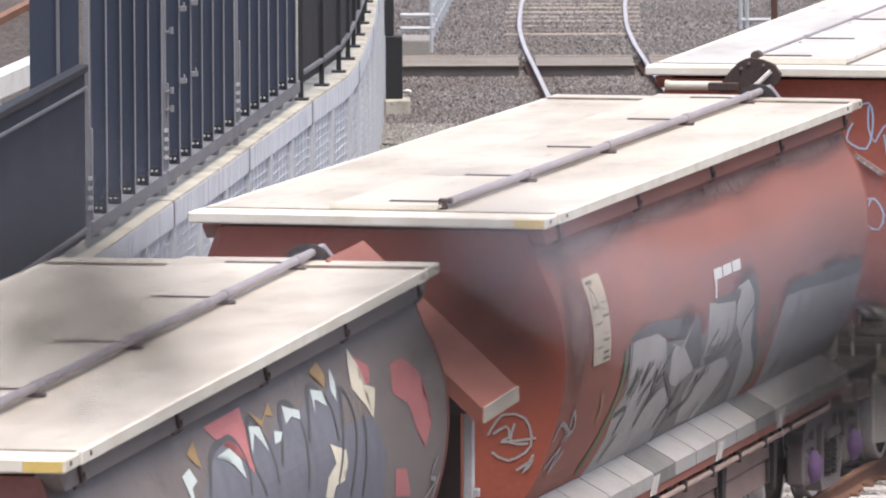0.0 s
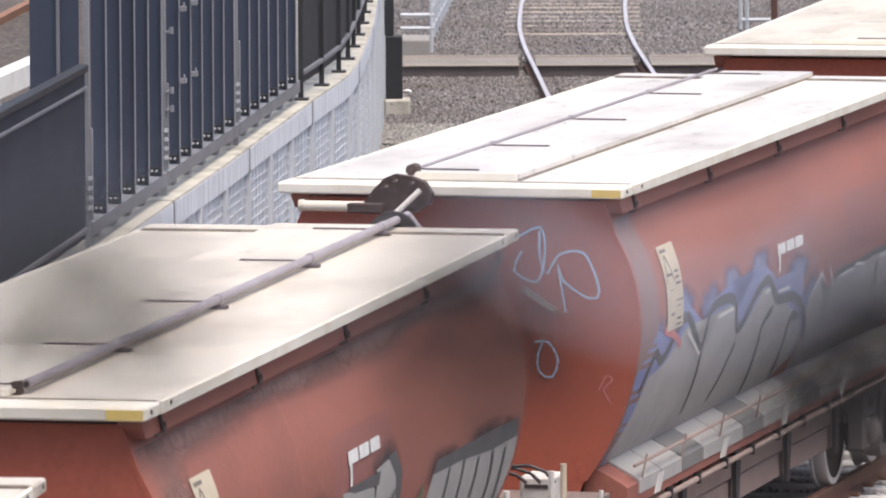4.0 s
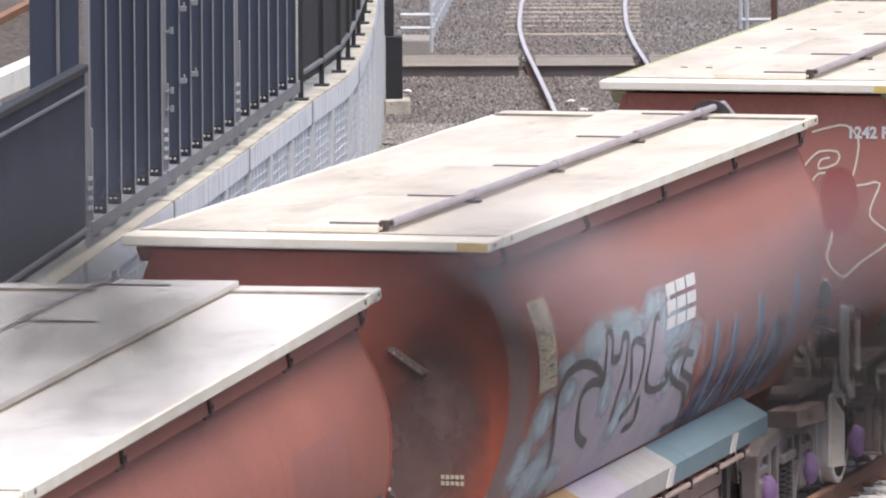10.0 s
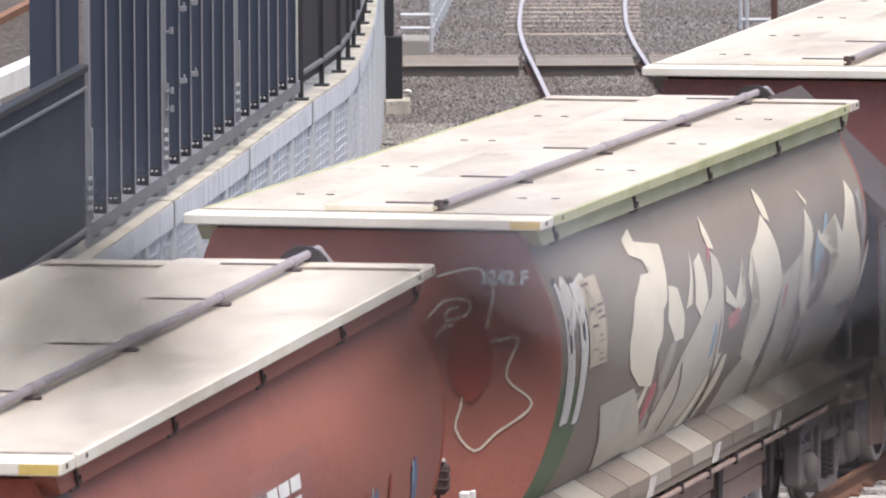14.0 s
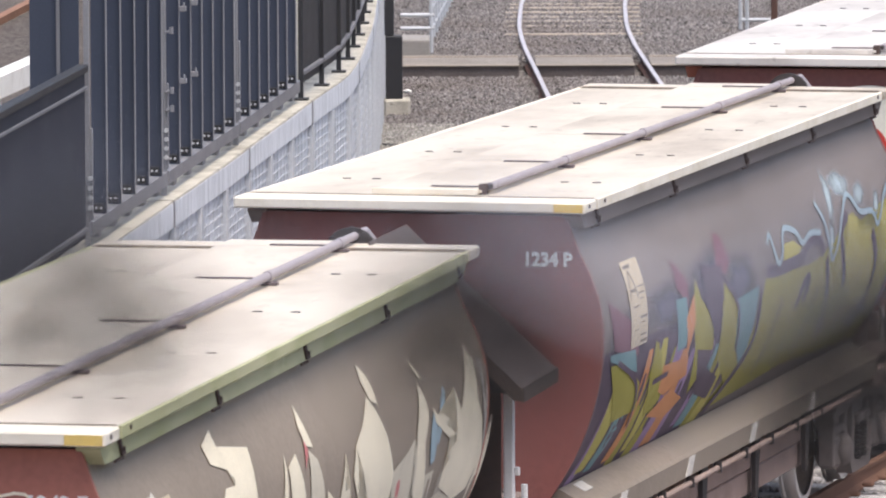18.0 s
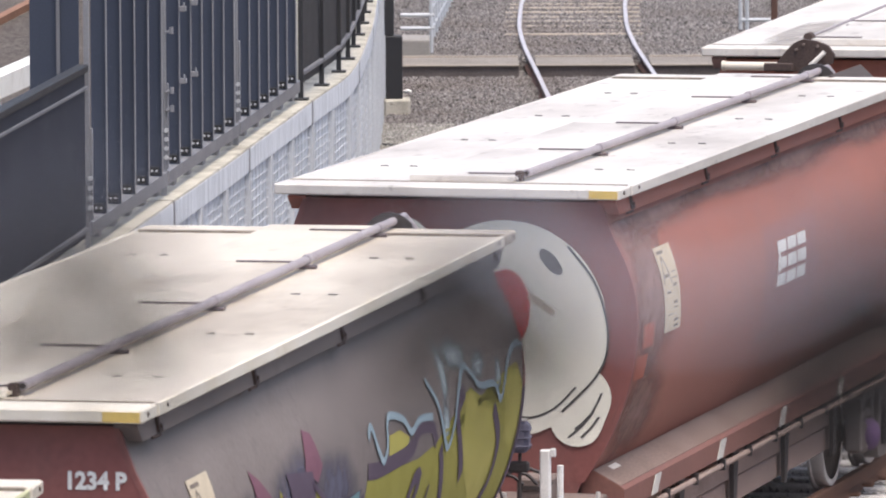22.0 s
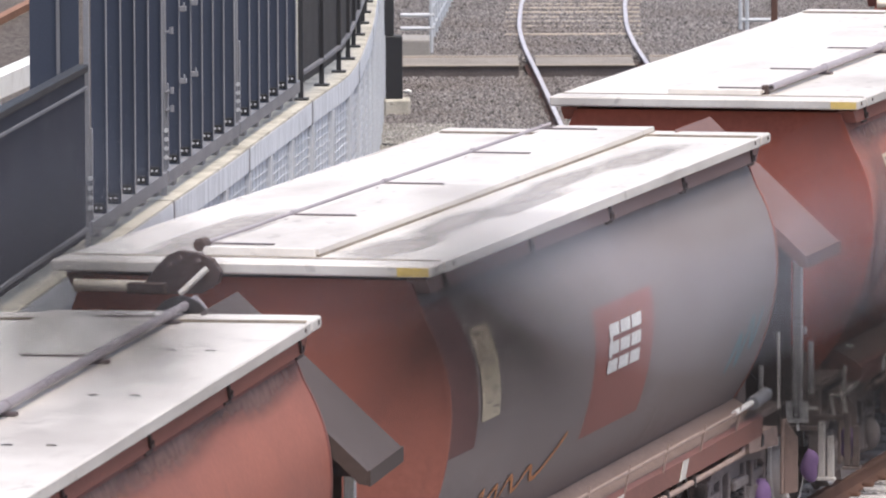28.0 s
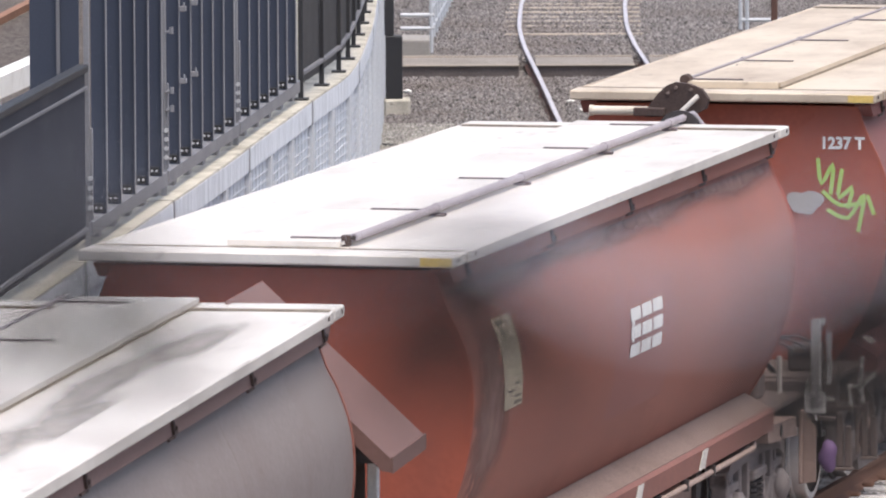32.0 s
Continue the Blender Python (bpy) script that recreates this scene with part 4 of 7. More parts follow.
def hopper(spec):
    """One covered grain hopper wagon, its front at -y; x to its right-hand side, z up from the rails."""
    w = empty("grain_hopper_wagon", spec["label"], "railway wagon", "wagons of the grain train")
    side, endp, roofm, edge = spec["side"], spec["end"], spec["roof"], spec.get("edge", CREAM_EDGE)
    rnd = random.Random(spec["seed"])
    # body: barrel sides
    for s in (-1, 1):
        b = bmesh.new()
        rows = []
        for k in range(13):
            yy = -BODY + 2 * BODY * k / 12
            rows.append([b.verts.new((s * x, yy, z)) for x, z in PROFILE])
        for p, q in zip(rows, rows[1:]):
            for k in range(len(PROFILE) - 1):
                b.faces.new((p[k], q[k], q[k + 1], p[k + 1]))
        bmesh.ops.recalc_face_normals(b, faces=b.faces[:])
        if s * sum(f.normal.x for f in b.faces) < 0:
            bmesh.ops.reverse_faces(b, faces=b.faces[:])
        part("side_shell", b, side, w, smooth=50)
    for yy in (-1.84, 1.84):
        decal("sheet_seam", w, side, lambda b: patch(on_side, yy - 0.02, yy + 0.02, 1.24, 3.18, 0.0004, b), "welded sheet seam")
    for s in (-1, 1):
        b = prism([(x, z) for x, z in PROFILE] + [(-x, z) for x, z in PROFILE[::-1]], s * BODY - 0.012, s * BODY + 0.012)
        part("end_panel", b, endp, w)
        part("end_skirt", prism([(-1.0, 1.225), (1.0, 1.225), (0.93, 1.06), (-0.93, 1.06)], s * BODY - 0.010, s * BODY + 0.010), endp, w, "lower end plate")
        for sx in (-1, 1):
            b = None
            g = bmesh.new()
            rows = []
            for x, z in PROFILE:
                rows.append([g.verts.new((sx * (x + dx), s * BODY + dy, z)) for dx, dy in ((0.008, 0.018), (0.008, -0.018), (-0.03, -0.018), (-0.03, 0.018))])
            for p, q in zip(rows, rows[1:]):
                for k in range(4):
                    g.faces.new((p[k], p[(k + 1) % 4], q[(k + 1) % 4], q[k]))
            bmesh.ops.recalc_face_normals(g, faces=g.faces[:])
            part("end_rim", g, endp, w)
    if spec.get("band"):
        decal("painted_band", w, spec["band"], lambda b: patch(on_side, -BODY + 0.02, -BODY + 0.62, 1.24, 3.19, 0.002, b, n=16), "greyed paint band beside the wagon end")
    # hopper bottoms and underframe
    for yy in (-3.0, 0.0, 3.0):
        b = prism([(-1.0, 1.25), (1.0, 1.25), (0.35, 0.42), (-0.35, 0.42)], yy - 1.15, yy + 1.15)
        part("discharge_hopper", b, UNDER, w)
        part("discharge_gate", box(-0.45, 0.45, yy - 0.5, yy + 0.5, 0.36, 0.42, 0.01), DARK_STEEL, w)
    part("centre_sill", box(-0.22, 0.22, -6.7, 6.7, 0.70, 1.02, 0.01), UNDER, w)
    for s in (-1, 1):
        X = lambda a, c: (min(s * a, s * c), max(s * a, s * c))
        prof = [(s * 0.98, 1.25), (s * 1.075, 1.305), (s * 1.285, 1.19), (s * 1.315, 1.165), (s * 1.31, 1.01), (s * 0.98, 1.01)]
        s_end = spec.get("sill_end", 5.5 if spec.get("turned") else 5.2)
        sill = part("side_sill", prism(prof, -BODY + 0.05 if s_end > 5 else -5.2, s_end), spec.get("sill", side), w)
        if spec.get("dusted"):
            part("sill_dust", prism([(s * 0.985, 1.256), (s * 1.076, 1.310), (s * 1.283, 1.196), (s * 1.282, 1.190), (s * 1.075, 1.304), (s * 0.985, 1.251)], -BODY + 0.06, s_end - 0.01), SILL_DUST, sill, "tan dust settled on the sill's slope")
        if s > 0:
            for k in range(4):
                yy = -4.6 + 2.3 * k
                b = bmesh.new()
                vs = [b.verts.new((1.325, yy + a, z)) for a, z in ((0, 1.02), (0.20, 1.02), (0.34, 1.16), (0.14, 1.16))]
                vs2 = [b.verts.new((v.co.x - 0.006, v.co.y, v.co.z)) for v in vs]
                b.faces.new(vs)
                b.faces.new(vs2[::-1])
                for i in range(4):
                    b.faces.new((vs[i], vs2[i], vs2[(i + 1) % 4], vs[(i + 1) % 4]))
                bmesh.ops.recalc_face_normals(b, faces=b.faces[:])
                part("reflector", b, POST_PAINT, sill, "white slanted reflective strip")
            part("sill_label", prism([(1.10, 1.297), (1.19, 1.247), (1.19, 1.243), (1.10, 1.291)], -5.1, -4.85), POST_PAINT, sill, "small pale label plate")
            if spec.get("steps"):
                for k in range(14 if s_end > 5 else 12):
                    yy = -5.1 + 0.735 * k
                    b = prism([(1.08, 1.325), (1.29, 1.21), (1.323, 1.185), (1.323, 1.08), (1.30, 1.07), (1.08, 1.2)], yy, yy + 0.71)
                    part("sill_plate", b, spec["steps"][k % len(spec["steps"])], sill, "paint-splashed sill cover plate")
            for k, (a, c, mt) in enumerate(spec.get("splash", ())):
                b = prism([(1.079, 1.3085), (1.289, 1.1945), (1.3195, 1.168), (1.3145, 1.02), (1.309, 1.02), (1.313, 1.164), (1.284, 1.189), (1.076, 1.302)], a, c)
                part("sill_paint", b, mt, sill, "paint-splashed stretch of sill")
        rod = tube((s * 1.30, -5.2, 0.945), (s * 1.30, s_end - 0.75, 0.945), 0.024, 8)
        tube((s * 1.30, s_end - 0.75, 0.945), (s * 1.24, s_end - 0.45, 0.99), 0.024, 8, rod)
        train_pipe = part("brake_pipe", rod, ROD, w, "dusty pipe slung below the sill")
        for k in range(9):
            part("pipe_clamp", box(*X(1.27, 1.33), -5.0 + 0.98 * k, -4.96 + 0.98 * k, 0.91, 1.0), DARK_STEEL, train_pipe)
        part("lower_beam", box(*X(1.10, 1.16), -3.3, 3.1, 0.72, 0.90, 0.01), UNDER, w, "brown lower side beam")
        part("beam_lip", box(*X(1.06, 1.13), -3.2, 3.0, 0.50, 0.70, 0.01), UNDER, w)
        for k in range(4):
            part("beam_hanger", prism([(-3.1 + 1.95 * k, 0.98), (-2.9 + 1.95 * k, 0.98), (-3.0 + 1.95 * k, 0.46), (-3.1 + 1.95 * k, 0.46)], *X(1.165, 1.2), axis="x"), DARK_STEEL, w)
    # end platforms
    for s in (-1, 1):
        Y = lambda a, c: (min(s * a, s * c), max(s * a, s * c))
        part("end_deck", box(-1.20, 1.20, *Y(5.54, 6.85), 1.08, 1.14, 0.01), DECK, w)
        part("headstock", box(-1.25, 1.25, *Y(6.86, 6.96), 0.84, 1.12, 0.015), DECK, w)
        part("coupler", box(-0.11, 0.11, *Y(6.985, 7.36), 0.72, 0.95, 0.03), DARK_STEEL, w)
        part("coupler_knuckle", box(-0.18, 0.18, *Y(7.2, 7.39), 0.66, 1.0, 0.05), DARK_STEEL, w)
        part("air_hose", tube((0.35 * s, s * 7.0, 0.75), (0.12 * s, s * 7.38, 0.42), 0.03, 8), DARK_STEEL, w)
        vb = part("valve_box", box(0.72, 0.98, *Y(6.1, 6.45), 1.14, 1.36, 0.02), POST_PAINT if spec.get("pale_valve") else DECK, w, "equipment box on the end deck")
        part("box_print", box(0.76, 0.94, *((6.093, 6.099) if s > 0 else (-6.459, -6.453)), 1.27, 1.30), INK, vb, "bar of dark print")
        loops = bmesh.new()
        for q in range(3):
            pts = [Vector((0.55 + 0.25 * math.cos(a) + 0.12 * q, s * (6.5 + 0.05 * q), 1.28 + (0.12 + 0.03 * q) * math.sin(a))) for a in [0.3 + 0.55 * z for z in range(8)]]
            for p1, p2 in zip(pts, pts[1:]):
                tube(p1, p2, 0.014, 5, loops)
        tagged(part("hose_loop", loops, DARK_STEEL, w, "looped black air hoses"), kind="stuff")
        part("reservoir", tube((-0.7, s * 6.45, 1.30), (0.3, s * 6.45, 1.30), 0.15, 14), DECK, w)
        # end of the body bolster: a box girder stub with a jacking mark
        jack = part("jacking_pad", prism([(s * 4.95, 1.06), (s * 6.1, 1.02), (s * 6.15, 0.86), (s * 5.0, 0.92)], 1.06, 1.31, axis="x"), UNDER if s > 0 else DECK, w, "dusty bolster end plate")
        part("jack_mark", tube((1.31, s * 5.5, 0.97), (1.318, s * 5.5, 0.97), 0.05, 12), DARK_STEEL, jack)
        side_angle = part("side_angle", box(1.30, 1.33, *Y(6.25, 6.42), 0.44, 1.05, 0.008), POST_PAINT if s > 0 and spec.get("pale_angle") else UNDER if s > 0 else DECK, w, "dusty steel angle bracket")
        part("angle_web", prism([(1.335, 1.04), (1.44, 0.90), (1.44, 0.46), (1.335, 0.44)], s * 6.3 - 0.012, s * 6.3 + 0.012), POST_PAINT if s > 0 and spec.get("pale_angle") else UNDER if s > 0 else DECK, side_angle)
        for x in (-1.04, 1.04):
            part("grab_rail", tube((x, s * 6.75, 1.14), (x, s * 6.75, 1.44), 0.022, 8), POST_PAINT, w, "white painted grab rail")
        hang = POST_PAINT if s > 0 and spec.get("turned") else DECK
        step = part("step_hanger", box(1.47, 1.525, *Y(6.99, 7.04), 0.50, 0.95, 0.008), hang, w, "dusty step hanger")
        part("hanger_bar", box(1.545, 1.60, *Y(6.99, 7.04), 0.50, 0.84, 0.008), hang, step)
        part("step_tread", box(1.46, 1.61, *Y(6.95, 7.06), 0.475, 0.498, 0.004), hang, step)
        part("hanger_arm", box(1.20, 1.466, *Y(6.97, 7.02), 0.88, 0.92, 0.006), DECK, step)
        part("uncoupling_lever", tube((1.25, s * 7.05, 0.98), (0.2, s * 7.05, 0.98), 0.018, 7), POST_PAINT, w, "off-white uncoupling rod")
        # three-armed brake handle and the hose coupling below it
        hx = 1.25 if s > 0 else 1.47
        hub = Vector((hx, s * 6.93, 1.03 if s > 0 else 1.13))
        grip = part("brake_handle", tube(hub - Vector((0.03, 0, 0.10)), hub + Vector((-0.01, 0, 0.20)), 0.017, 7), POST_PAINT, w, "off-white brake handle")
        part("handle_arm", tube(hub - Vector((0.02, 0, 0.05)), hub + Vector((0.10, 0, 0.07)), 0.024, 7), POST_PAINT, grip)
        part("handle_arm", tube(hub - Vector((0.02, 0, 0.08)), hub + Vector((0.02, 0, -0.34)), 0.018, 7), POST_PAINT, grip)
        part("handle_arm", tube(hub + Vector((-0.13, 0, -0.05)), hub + Vector((-0.02, 0, -0.05)), 0.020, 7), POST_PAINT, grip)
        part("handle_drop", tube(hub + Vector((-0.13, 0, -0.04)), hub + Vector((-0.10, 0, -0.27)), 0.015, 7), POST_PAINT, grip)
        drum = bmesh.new()
        bmesh.ops.create_uvsphere(drum, u_segments=14, v_segments=9, radius=1.0, matrix=Matrix.Translation((1.49 if s < 0 else 1.42, s * 6.9, 0.68 if s < 0 else 0.60)) @ Matrix.Diagonal((0.075, 0.08, 0.14, 1)))
        for v in drum.verts:
            v.co.x += 0.012 * math.sin(30 * v.co.z)
        part("hose_drum", drum, PURPLE if spec.get("purple") or spec.get("drum") else UNDER, w, "purple painted hose coupling" if spec.get("purple") or spec.get("drum") else "", smooth=60)
    plate = part("letter_plate", box(1.235, 1.42, 6.815, 6.84, 0.965, 1.14, 0.005), POST_WHITE if spec.get("letter") else PLATE, w, "pale square corner plate")
    part("plate_stem", tube((1.33, 6.83, 0.966), (1.335, 6.83, 0.90), 0.012, 6), POST_WHITE, plate)
    if spec.get("letter"):
        lettering(spec["letter"], 0.14, INK, plate, lambda u, v: Vector((1.285 + u, 6.81, 1.005 + v)), "letter", "dark painted letter")
    post_h = spec.get("post", 2.42 if spec.get("hood") else 1.75)
    if post_h:
        post = part("corner_post", box(1.295, 1.37, 6.80, 6.87, 1.14, post_h, 0.01), POST_WHITE, w, "white painted corner post")
        part("post_lug", box(1.372, 1.41, 6.81, 6.85, 1.70, 1.76, 0.005), POST_WHITE, post)
    part("corner_rod", tube((1.43, 6.9, 1.20), (1.43, 6.9, 1.63), 0.024, 8), POST_WHITE if post_h else PLATE, w)
    if spec.get("turned"):
        part("thin_rail", tube((1.42, 5.62, 1.22), (1.42, 5.62, 1.84), 0.014, 6), POST_PAINT, w, "thin pale upright rail")
    if spec.get("valve"):
        stand = part("valve_stand", tube((1.17, 6.70, 1.13), (1.17, 6.70, 1.74), 0.014, 7), DARK_STEEL, w, "thin dark stand pipe")
        part("stand_bracket", box(1.10, 1.24, 6.67, 6.73, 1.60, 1.68, 0.015), DARK_STEEL, stand)
        g = box(1.095, 1.245, 6.62, 6.76, 1.745, 1.975, 0.03)
        for q in range(3):
            box(1.09, 1.25, 6.615, 6.765, 1.785 + 0.06 * q, 1.80 + 0.06 * q, 0.004, g)
        part("valve_body", g, spec["valve"], stand, "ribbed brake valve body")
        part("valve_cap", box(1.19, 1.235, 6.615, 6.645, 1.98, 2.0, 0.004), POST_PAINT, stand)
        loop = bmesh.new()
        for q, (p1, p2) in enumerate((((1.17, 6.7, 1.62), (1.02, 6.68, 1.56)), ((1.02, 6.68, 1.56), (1.03, 6.68, 1.45)), ((1.03, 6.68, 1.45), (1.13, 6.69, 1.15)))):
            tube(p1, p2, 0.009, 5, loop)
        part("valve_pipe", loop, DARK_STEEL, stand, "bent black pipe")
    if spec.get("hood"):
        b = prism([(0.58, 3.47), (1.66, 2.46), (1.66, 2.37), (1.60, 2.38), (0.58, 3.36)], 5.56, 6.92)
        part("end_hood", b, spec["hood"], w, "sloping sheet hood over the end platform")
        part("hood_fascia", box(1.662, 1.675, 5.56, 6.92, 2.365, 2.47), spec.get("fascia", spec["hood"]), w)
        part("hood_bracket", prism([(0.62, 3.3), (1.55, 2.42), (1.45, 2.42), (0.62, 3.2)], 5.62, 5.66), DARK_STEEL, w)
        # added dark sheet: stands in for the shade seen below the hood
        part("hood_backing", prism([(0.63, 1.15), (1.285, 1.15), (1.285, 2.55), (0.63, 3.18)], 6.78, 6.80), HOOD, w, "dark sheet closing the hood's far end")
        part("hood_wall", box(0.58, 0.62, 5.56, 6.9, 1.15, 3.35), spec["hood"], w)
    # roof: sheet, end caps, edging
    hw, hl = ROOF_W / 2, ROOF_L / 2
    z1, z0 = ROOF_Z, ROOF_Z - 0.082
    part("roof_sheet", box(-hw + 0.03, hw - 0.03, -hl + 0.42, hl - 0.42, z0 + 0.01, z1 - 0.012, 0.0), roofm, w)
    part("roof_frame", box(-hw + 0.06, hw - 0.06, -hl + 0.1, hl - 0.1, z0 + 0.012, z1 - 0.03), UNDER, w)
    for s in (-1, 1):
        Y = lambda a, c: (min(s * a, s * c), max(s * a, s * c))
        part("roof_end_cap", box(-hw, hw, *Y(hl - 0.35, hl), z0, z1, 0.012), edge if s < 0 else roofm, w)
        part("cap_seam", box(-hw + 0.03, hw - 0.03, *Y(hl - 0.405, hl - 0.365), z0 + 0.02, z1 + 0.004, 0.004), SEAM, w, "dark sealed roof joint")
        for k, (x, yy) in enumerate(((hw + 0.001, hl - 0.12), (hw + 0.001, hl - 0.62))):
            part("edge_bolt", tube((x - 0.004, s * yy, z1 - 0.035), (x + 0.006, s * yy, z1 - 0.035), 0.015, 8), CLAMP, w)
        part("roof_edging", box(*((hw - 0.028, hw) if s > 0 else (-hw, -hw + 0.028)), -hl + 0.42, hl - 0.42, z0, z1 - 0.004, 0.006), spec.get("edging", edge), w)
        part("eaves_rail", prism([(-hl + 0.15, 3.345), (-hl + 0.15, 3.33), (-hl + 0.27, 3.235), (hl - 0.25, 3.235), (hl - 0.13, 3.33), (hl - 0.13, 3.345)], min(s * 1.13, s * 1.272), max(s * 1.13, s * 1.272), axis="x"), spec.get("rail", side), w, "eaves plate with angled ends")
        for k in range(5):
            yy = -5.1 + 2.58 * k
            near, far = min(s * 1.273, s * 1.290), max(s * 1.273, s * 1.290)
            g = prism([(yy - 0.05, 3.36), (yy - 0.01, 3.36), (yy + 0.07, 3.27), (yy + 0.13, 3.262), (yy + 0.13, 3.245), (yy + 0.04, 3.245)], near, far, axis="x")
            tube((s * 1.275, yy - 0.10, 3.226), (s * 1.275, yy + 0.10, 3.226), 0.011, 6, g)
            tube((s * 1.292, yy + 0.05, 3.285), (s * 1.302, yy + 0.05, 3.285), 0.014, 6, g)
            part("roof_clamp", g, CLAMP, w, "dark hooked roof clamp")
    part("marker_plate", box(1.10, 1.32, -hl - 0.006, -hl + 0.002, z0 + 0.008, z1 - 0.015), YELLOW, w, "faded yellow marker plate")
    # loading hatch with its torque tube
    if not spec.get("turned"):
        x0, x1, px, r = -0.42, 0.40, 0.45, 0.030
    else:
        x0, x1, px, r = -0.41, 0.40, -0.44, 0.013
    joints = [-5.1, -2.6, 0.05, 2.85, 5.2, 5.62]
    PZ = z1 + (0.048 if not spec.get("turned") else 0.06)
    LID = 0.042 if spec.get("turned") else 0.026
    for k, (a, c) in enumerate(zip(joints, joints[1:])):
        part("hatch_cover", prism([(x0, z1 - 0.01), (x1 - 0.02, z1 - 0.01), (x1 - 0.02, z1 + 0.006), (x1, z1 + 0.006), (x1, z1 + LID), (x0 + 0.01, z1 + LID - 0.002)], a, c - 0.012), roofm, w)
        if spec.get("turned"):
            # a dark strip paints in the shade below the lid's overhang
            part("lid_gasket", box(x1 - 0.018, x1 + 0.006, a, c - 0.012, z1 - 0.01, z1 + 0.007), SEAM, w, "dark gasket under the lid's edge")
        a = a if k else -4.85
        if not spec.get("turned"):
            part("hatch_arm", box(px - 0.49, px + 0.03, a - 0.03, a + 0.02, z1 + LID + 0.001, z1 + LID + 0.010, 0.003), ARM, w)
        else:
            part("hatch_arm", box(px - 0.03, px + 0.46, a - 0.03, a + 0.02, z1 + LID + 0.001, z1 + LID + 0.010, 0.003), ARM, w)
    part("hatch_front_batten", box(x0 - 0.005, x1 - 0.02, -5.14, -5.105, z1 - 0.01, z1 + LID + 0.008, 0.004), CREAM_EDGE if roofm is CREAM else edge, w, "cream batten across the hatch front")
    pipe_end = 6.1 if not spec.get("turned") else 5.5
    tq = part("torque_tube", tube((px, -5.0, PZ), (px, pipe_end, PZ), r, 12), PIPE, w, "grey torque tube along the hatch", smooth=40)
    if not spec.get("turned"):
        # the tube is solid: a dark disc imitates the shade of an open bore
        part("tube_bore", tube((px, -5.006, PZ), (px, -4.99, PZ), r * 0.62, 10), DARK_STEEL, tq, "dark hollow end of the tube")
        part("tube_bearing", box(px - 0.075, px - 0.02, -5.06, -4.98, z1 - 0.01, PZ + 0.02, 0.004), CLAMP, tq, "dark bearing block")
    for a in joints[1:-1]:
        part("tube_collar", tube((px, a - 0.05, PZ), (px, a + 0.05, PZ), r + 0.006, 12), PIPE, tq)
        part("tube_saddle", box(px - 0.05, px + 0.075, a - 0.08, a - 0.02, z1 - 0.01, z1 + 0.014, 0.004), ARM, tq)
    if not spec.get("turned"):
        arch = bmesh.new()
        pts = [(px - 0.03 + 0.19 * math.cos(t), z1 - 0.08 + 0.19 * math.sin(t)) for t in [math.pi * i / 10 for i in range(11)]]
        prism(pts, 5.72, 5.76, bm=arch)
        part("end_quadrant", arch, DARK_STEEL, w, "dark arched end bracket")
        part("end_crank", tube((px, 6.1, PZ), (px + 0.12, 6.16, z1 - 0.12), 0.03, 8), PIPE, w)
    else:
        pts = [(-0.60, 3.25), (-0.572, 3.345), (-0.50, 3.44), (-0.418, 3.52), (-0.341, 3.552), (-0.217, 3.536), (-0.109, 3.495), (-0.05, 3.41), (-0.069, 3.33), (-0.186, 3.26)]
        quad = part("crank_quadrant", prism(pts, -6.02, -5.94), CLAMP, w, "dark steel crank quadrant with bolts")
        for x, z in ((-0.40, 3.46), (-0.33, 3.505), (-0.20, 3.49)):
            part("bolt", tube((x, -6.045, z), (x, -6.02, z), 0.014, 8), DECK, quad)
        part("crank_bracket", box(-0.70, -0.3, -5.93, -5.71, 3.25, 3.31, 0.01), CLAMP, w)
        part("crank_box", box(-0.69, -0.42, -6.09, -6.022, 3.262, 3.334, 0.008), CLAMP, w, "dark brown box beside the crank")
        part("air_cylinder", tube((-1.08, -5.90, 3.293), (-0.60, -5.90, 3.293), 0.040, 12), CREAM, w, "dusty cream air cylinder", smooth=40)
        part("cylinder_cap", tube((-1.11, -5.90, 3.293), (-1.075, -5.90, 3.293), 0.047, 12), CREAM, w, smooth=40)
        part("crank_rod", tube((-0.13, -6.06, 3.44), (-0.30, -6.14, 3.27), 0.022, 8), POST_PAINT, w, "pale actuating rod")
        part("tube_end_cap", tube((px, -5.14, PZ), (px, -5.0, PZ), 0.045, 10), CLAMP, tq, "dark brown tube end")
    if spec.get("turned"):
        rodm = part("side_rod", tube((1.33, -5.3, 1.315), (1.33, 5.0, 1.315), 0.014, 8), ROD, w, "long dusty operating rod above the sill")
        for k in range(8):
            part("rod_peg", tube((1.31, -5.0 + 1.35 * k, 1.15), (1.35, -4.97 + 1.35 * k, 1.37), 0.009, 6), ROD, rodm)
        part("cylinder_tip", tube((1.325, 4.35, 1.32), (1.325, 5.0, 1.33), 0.024, 8), POST_WHITE, rodm, "white rod end")
        part("rod_cylinder", tube((1.33, 5.0, 1.325), (1.33, 5.55, 1.345), 0.055, 12), FENCE_POST, rodm, "grey actuating cylinder", smooth=40)
    # small lifting fixings on the roof sheet
    for k in range(4):
        for x in (-0.95, -0.72, 0.75, 1.0):
            if spec.get("slots"):
                part("roof_fixing", box(x - 0.03, x + 0.03, -3.9 + 2.5 * k, -3.882 + 2.5 * k, z1 - 0.012, z1 - 0.006), DARK_STEEL, w)
    # data panel
    dp = decal("data_panel", w, PLATE, lambda b: patch(on_side, -4.62, -4.08, 2.26, 2.90, 0.009, b, n=12), "cream data panel with small dark print")
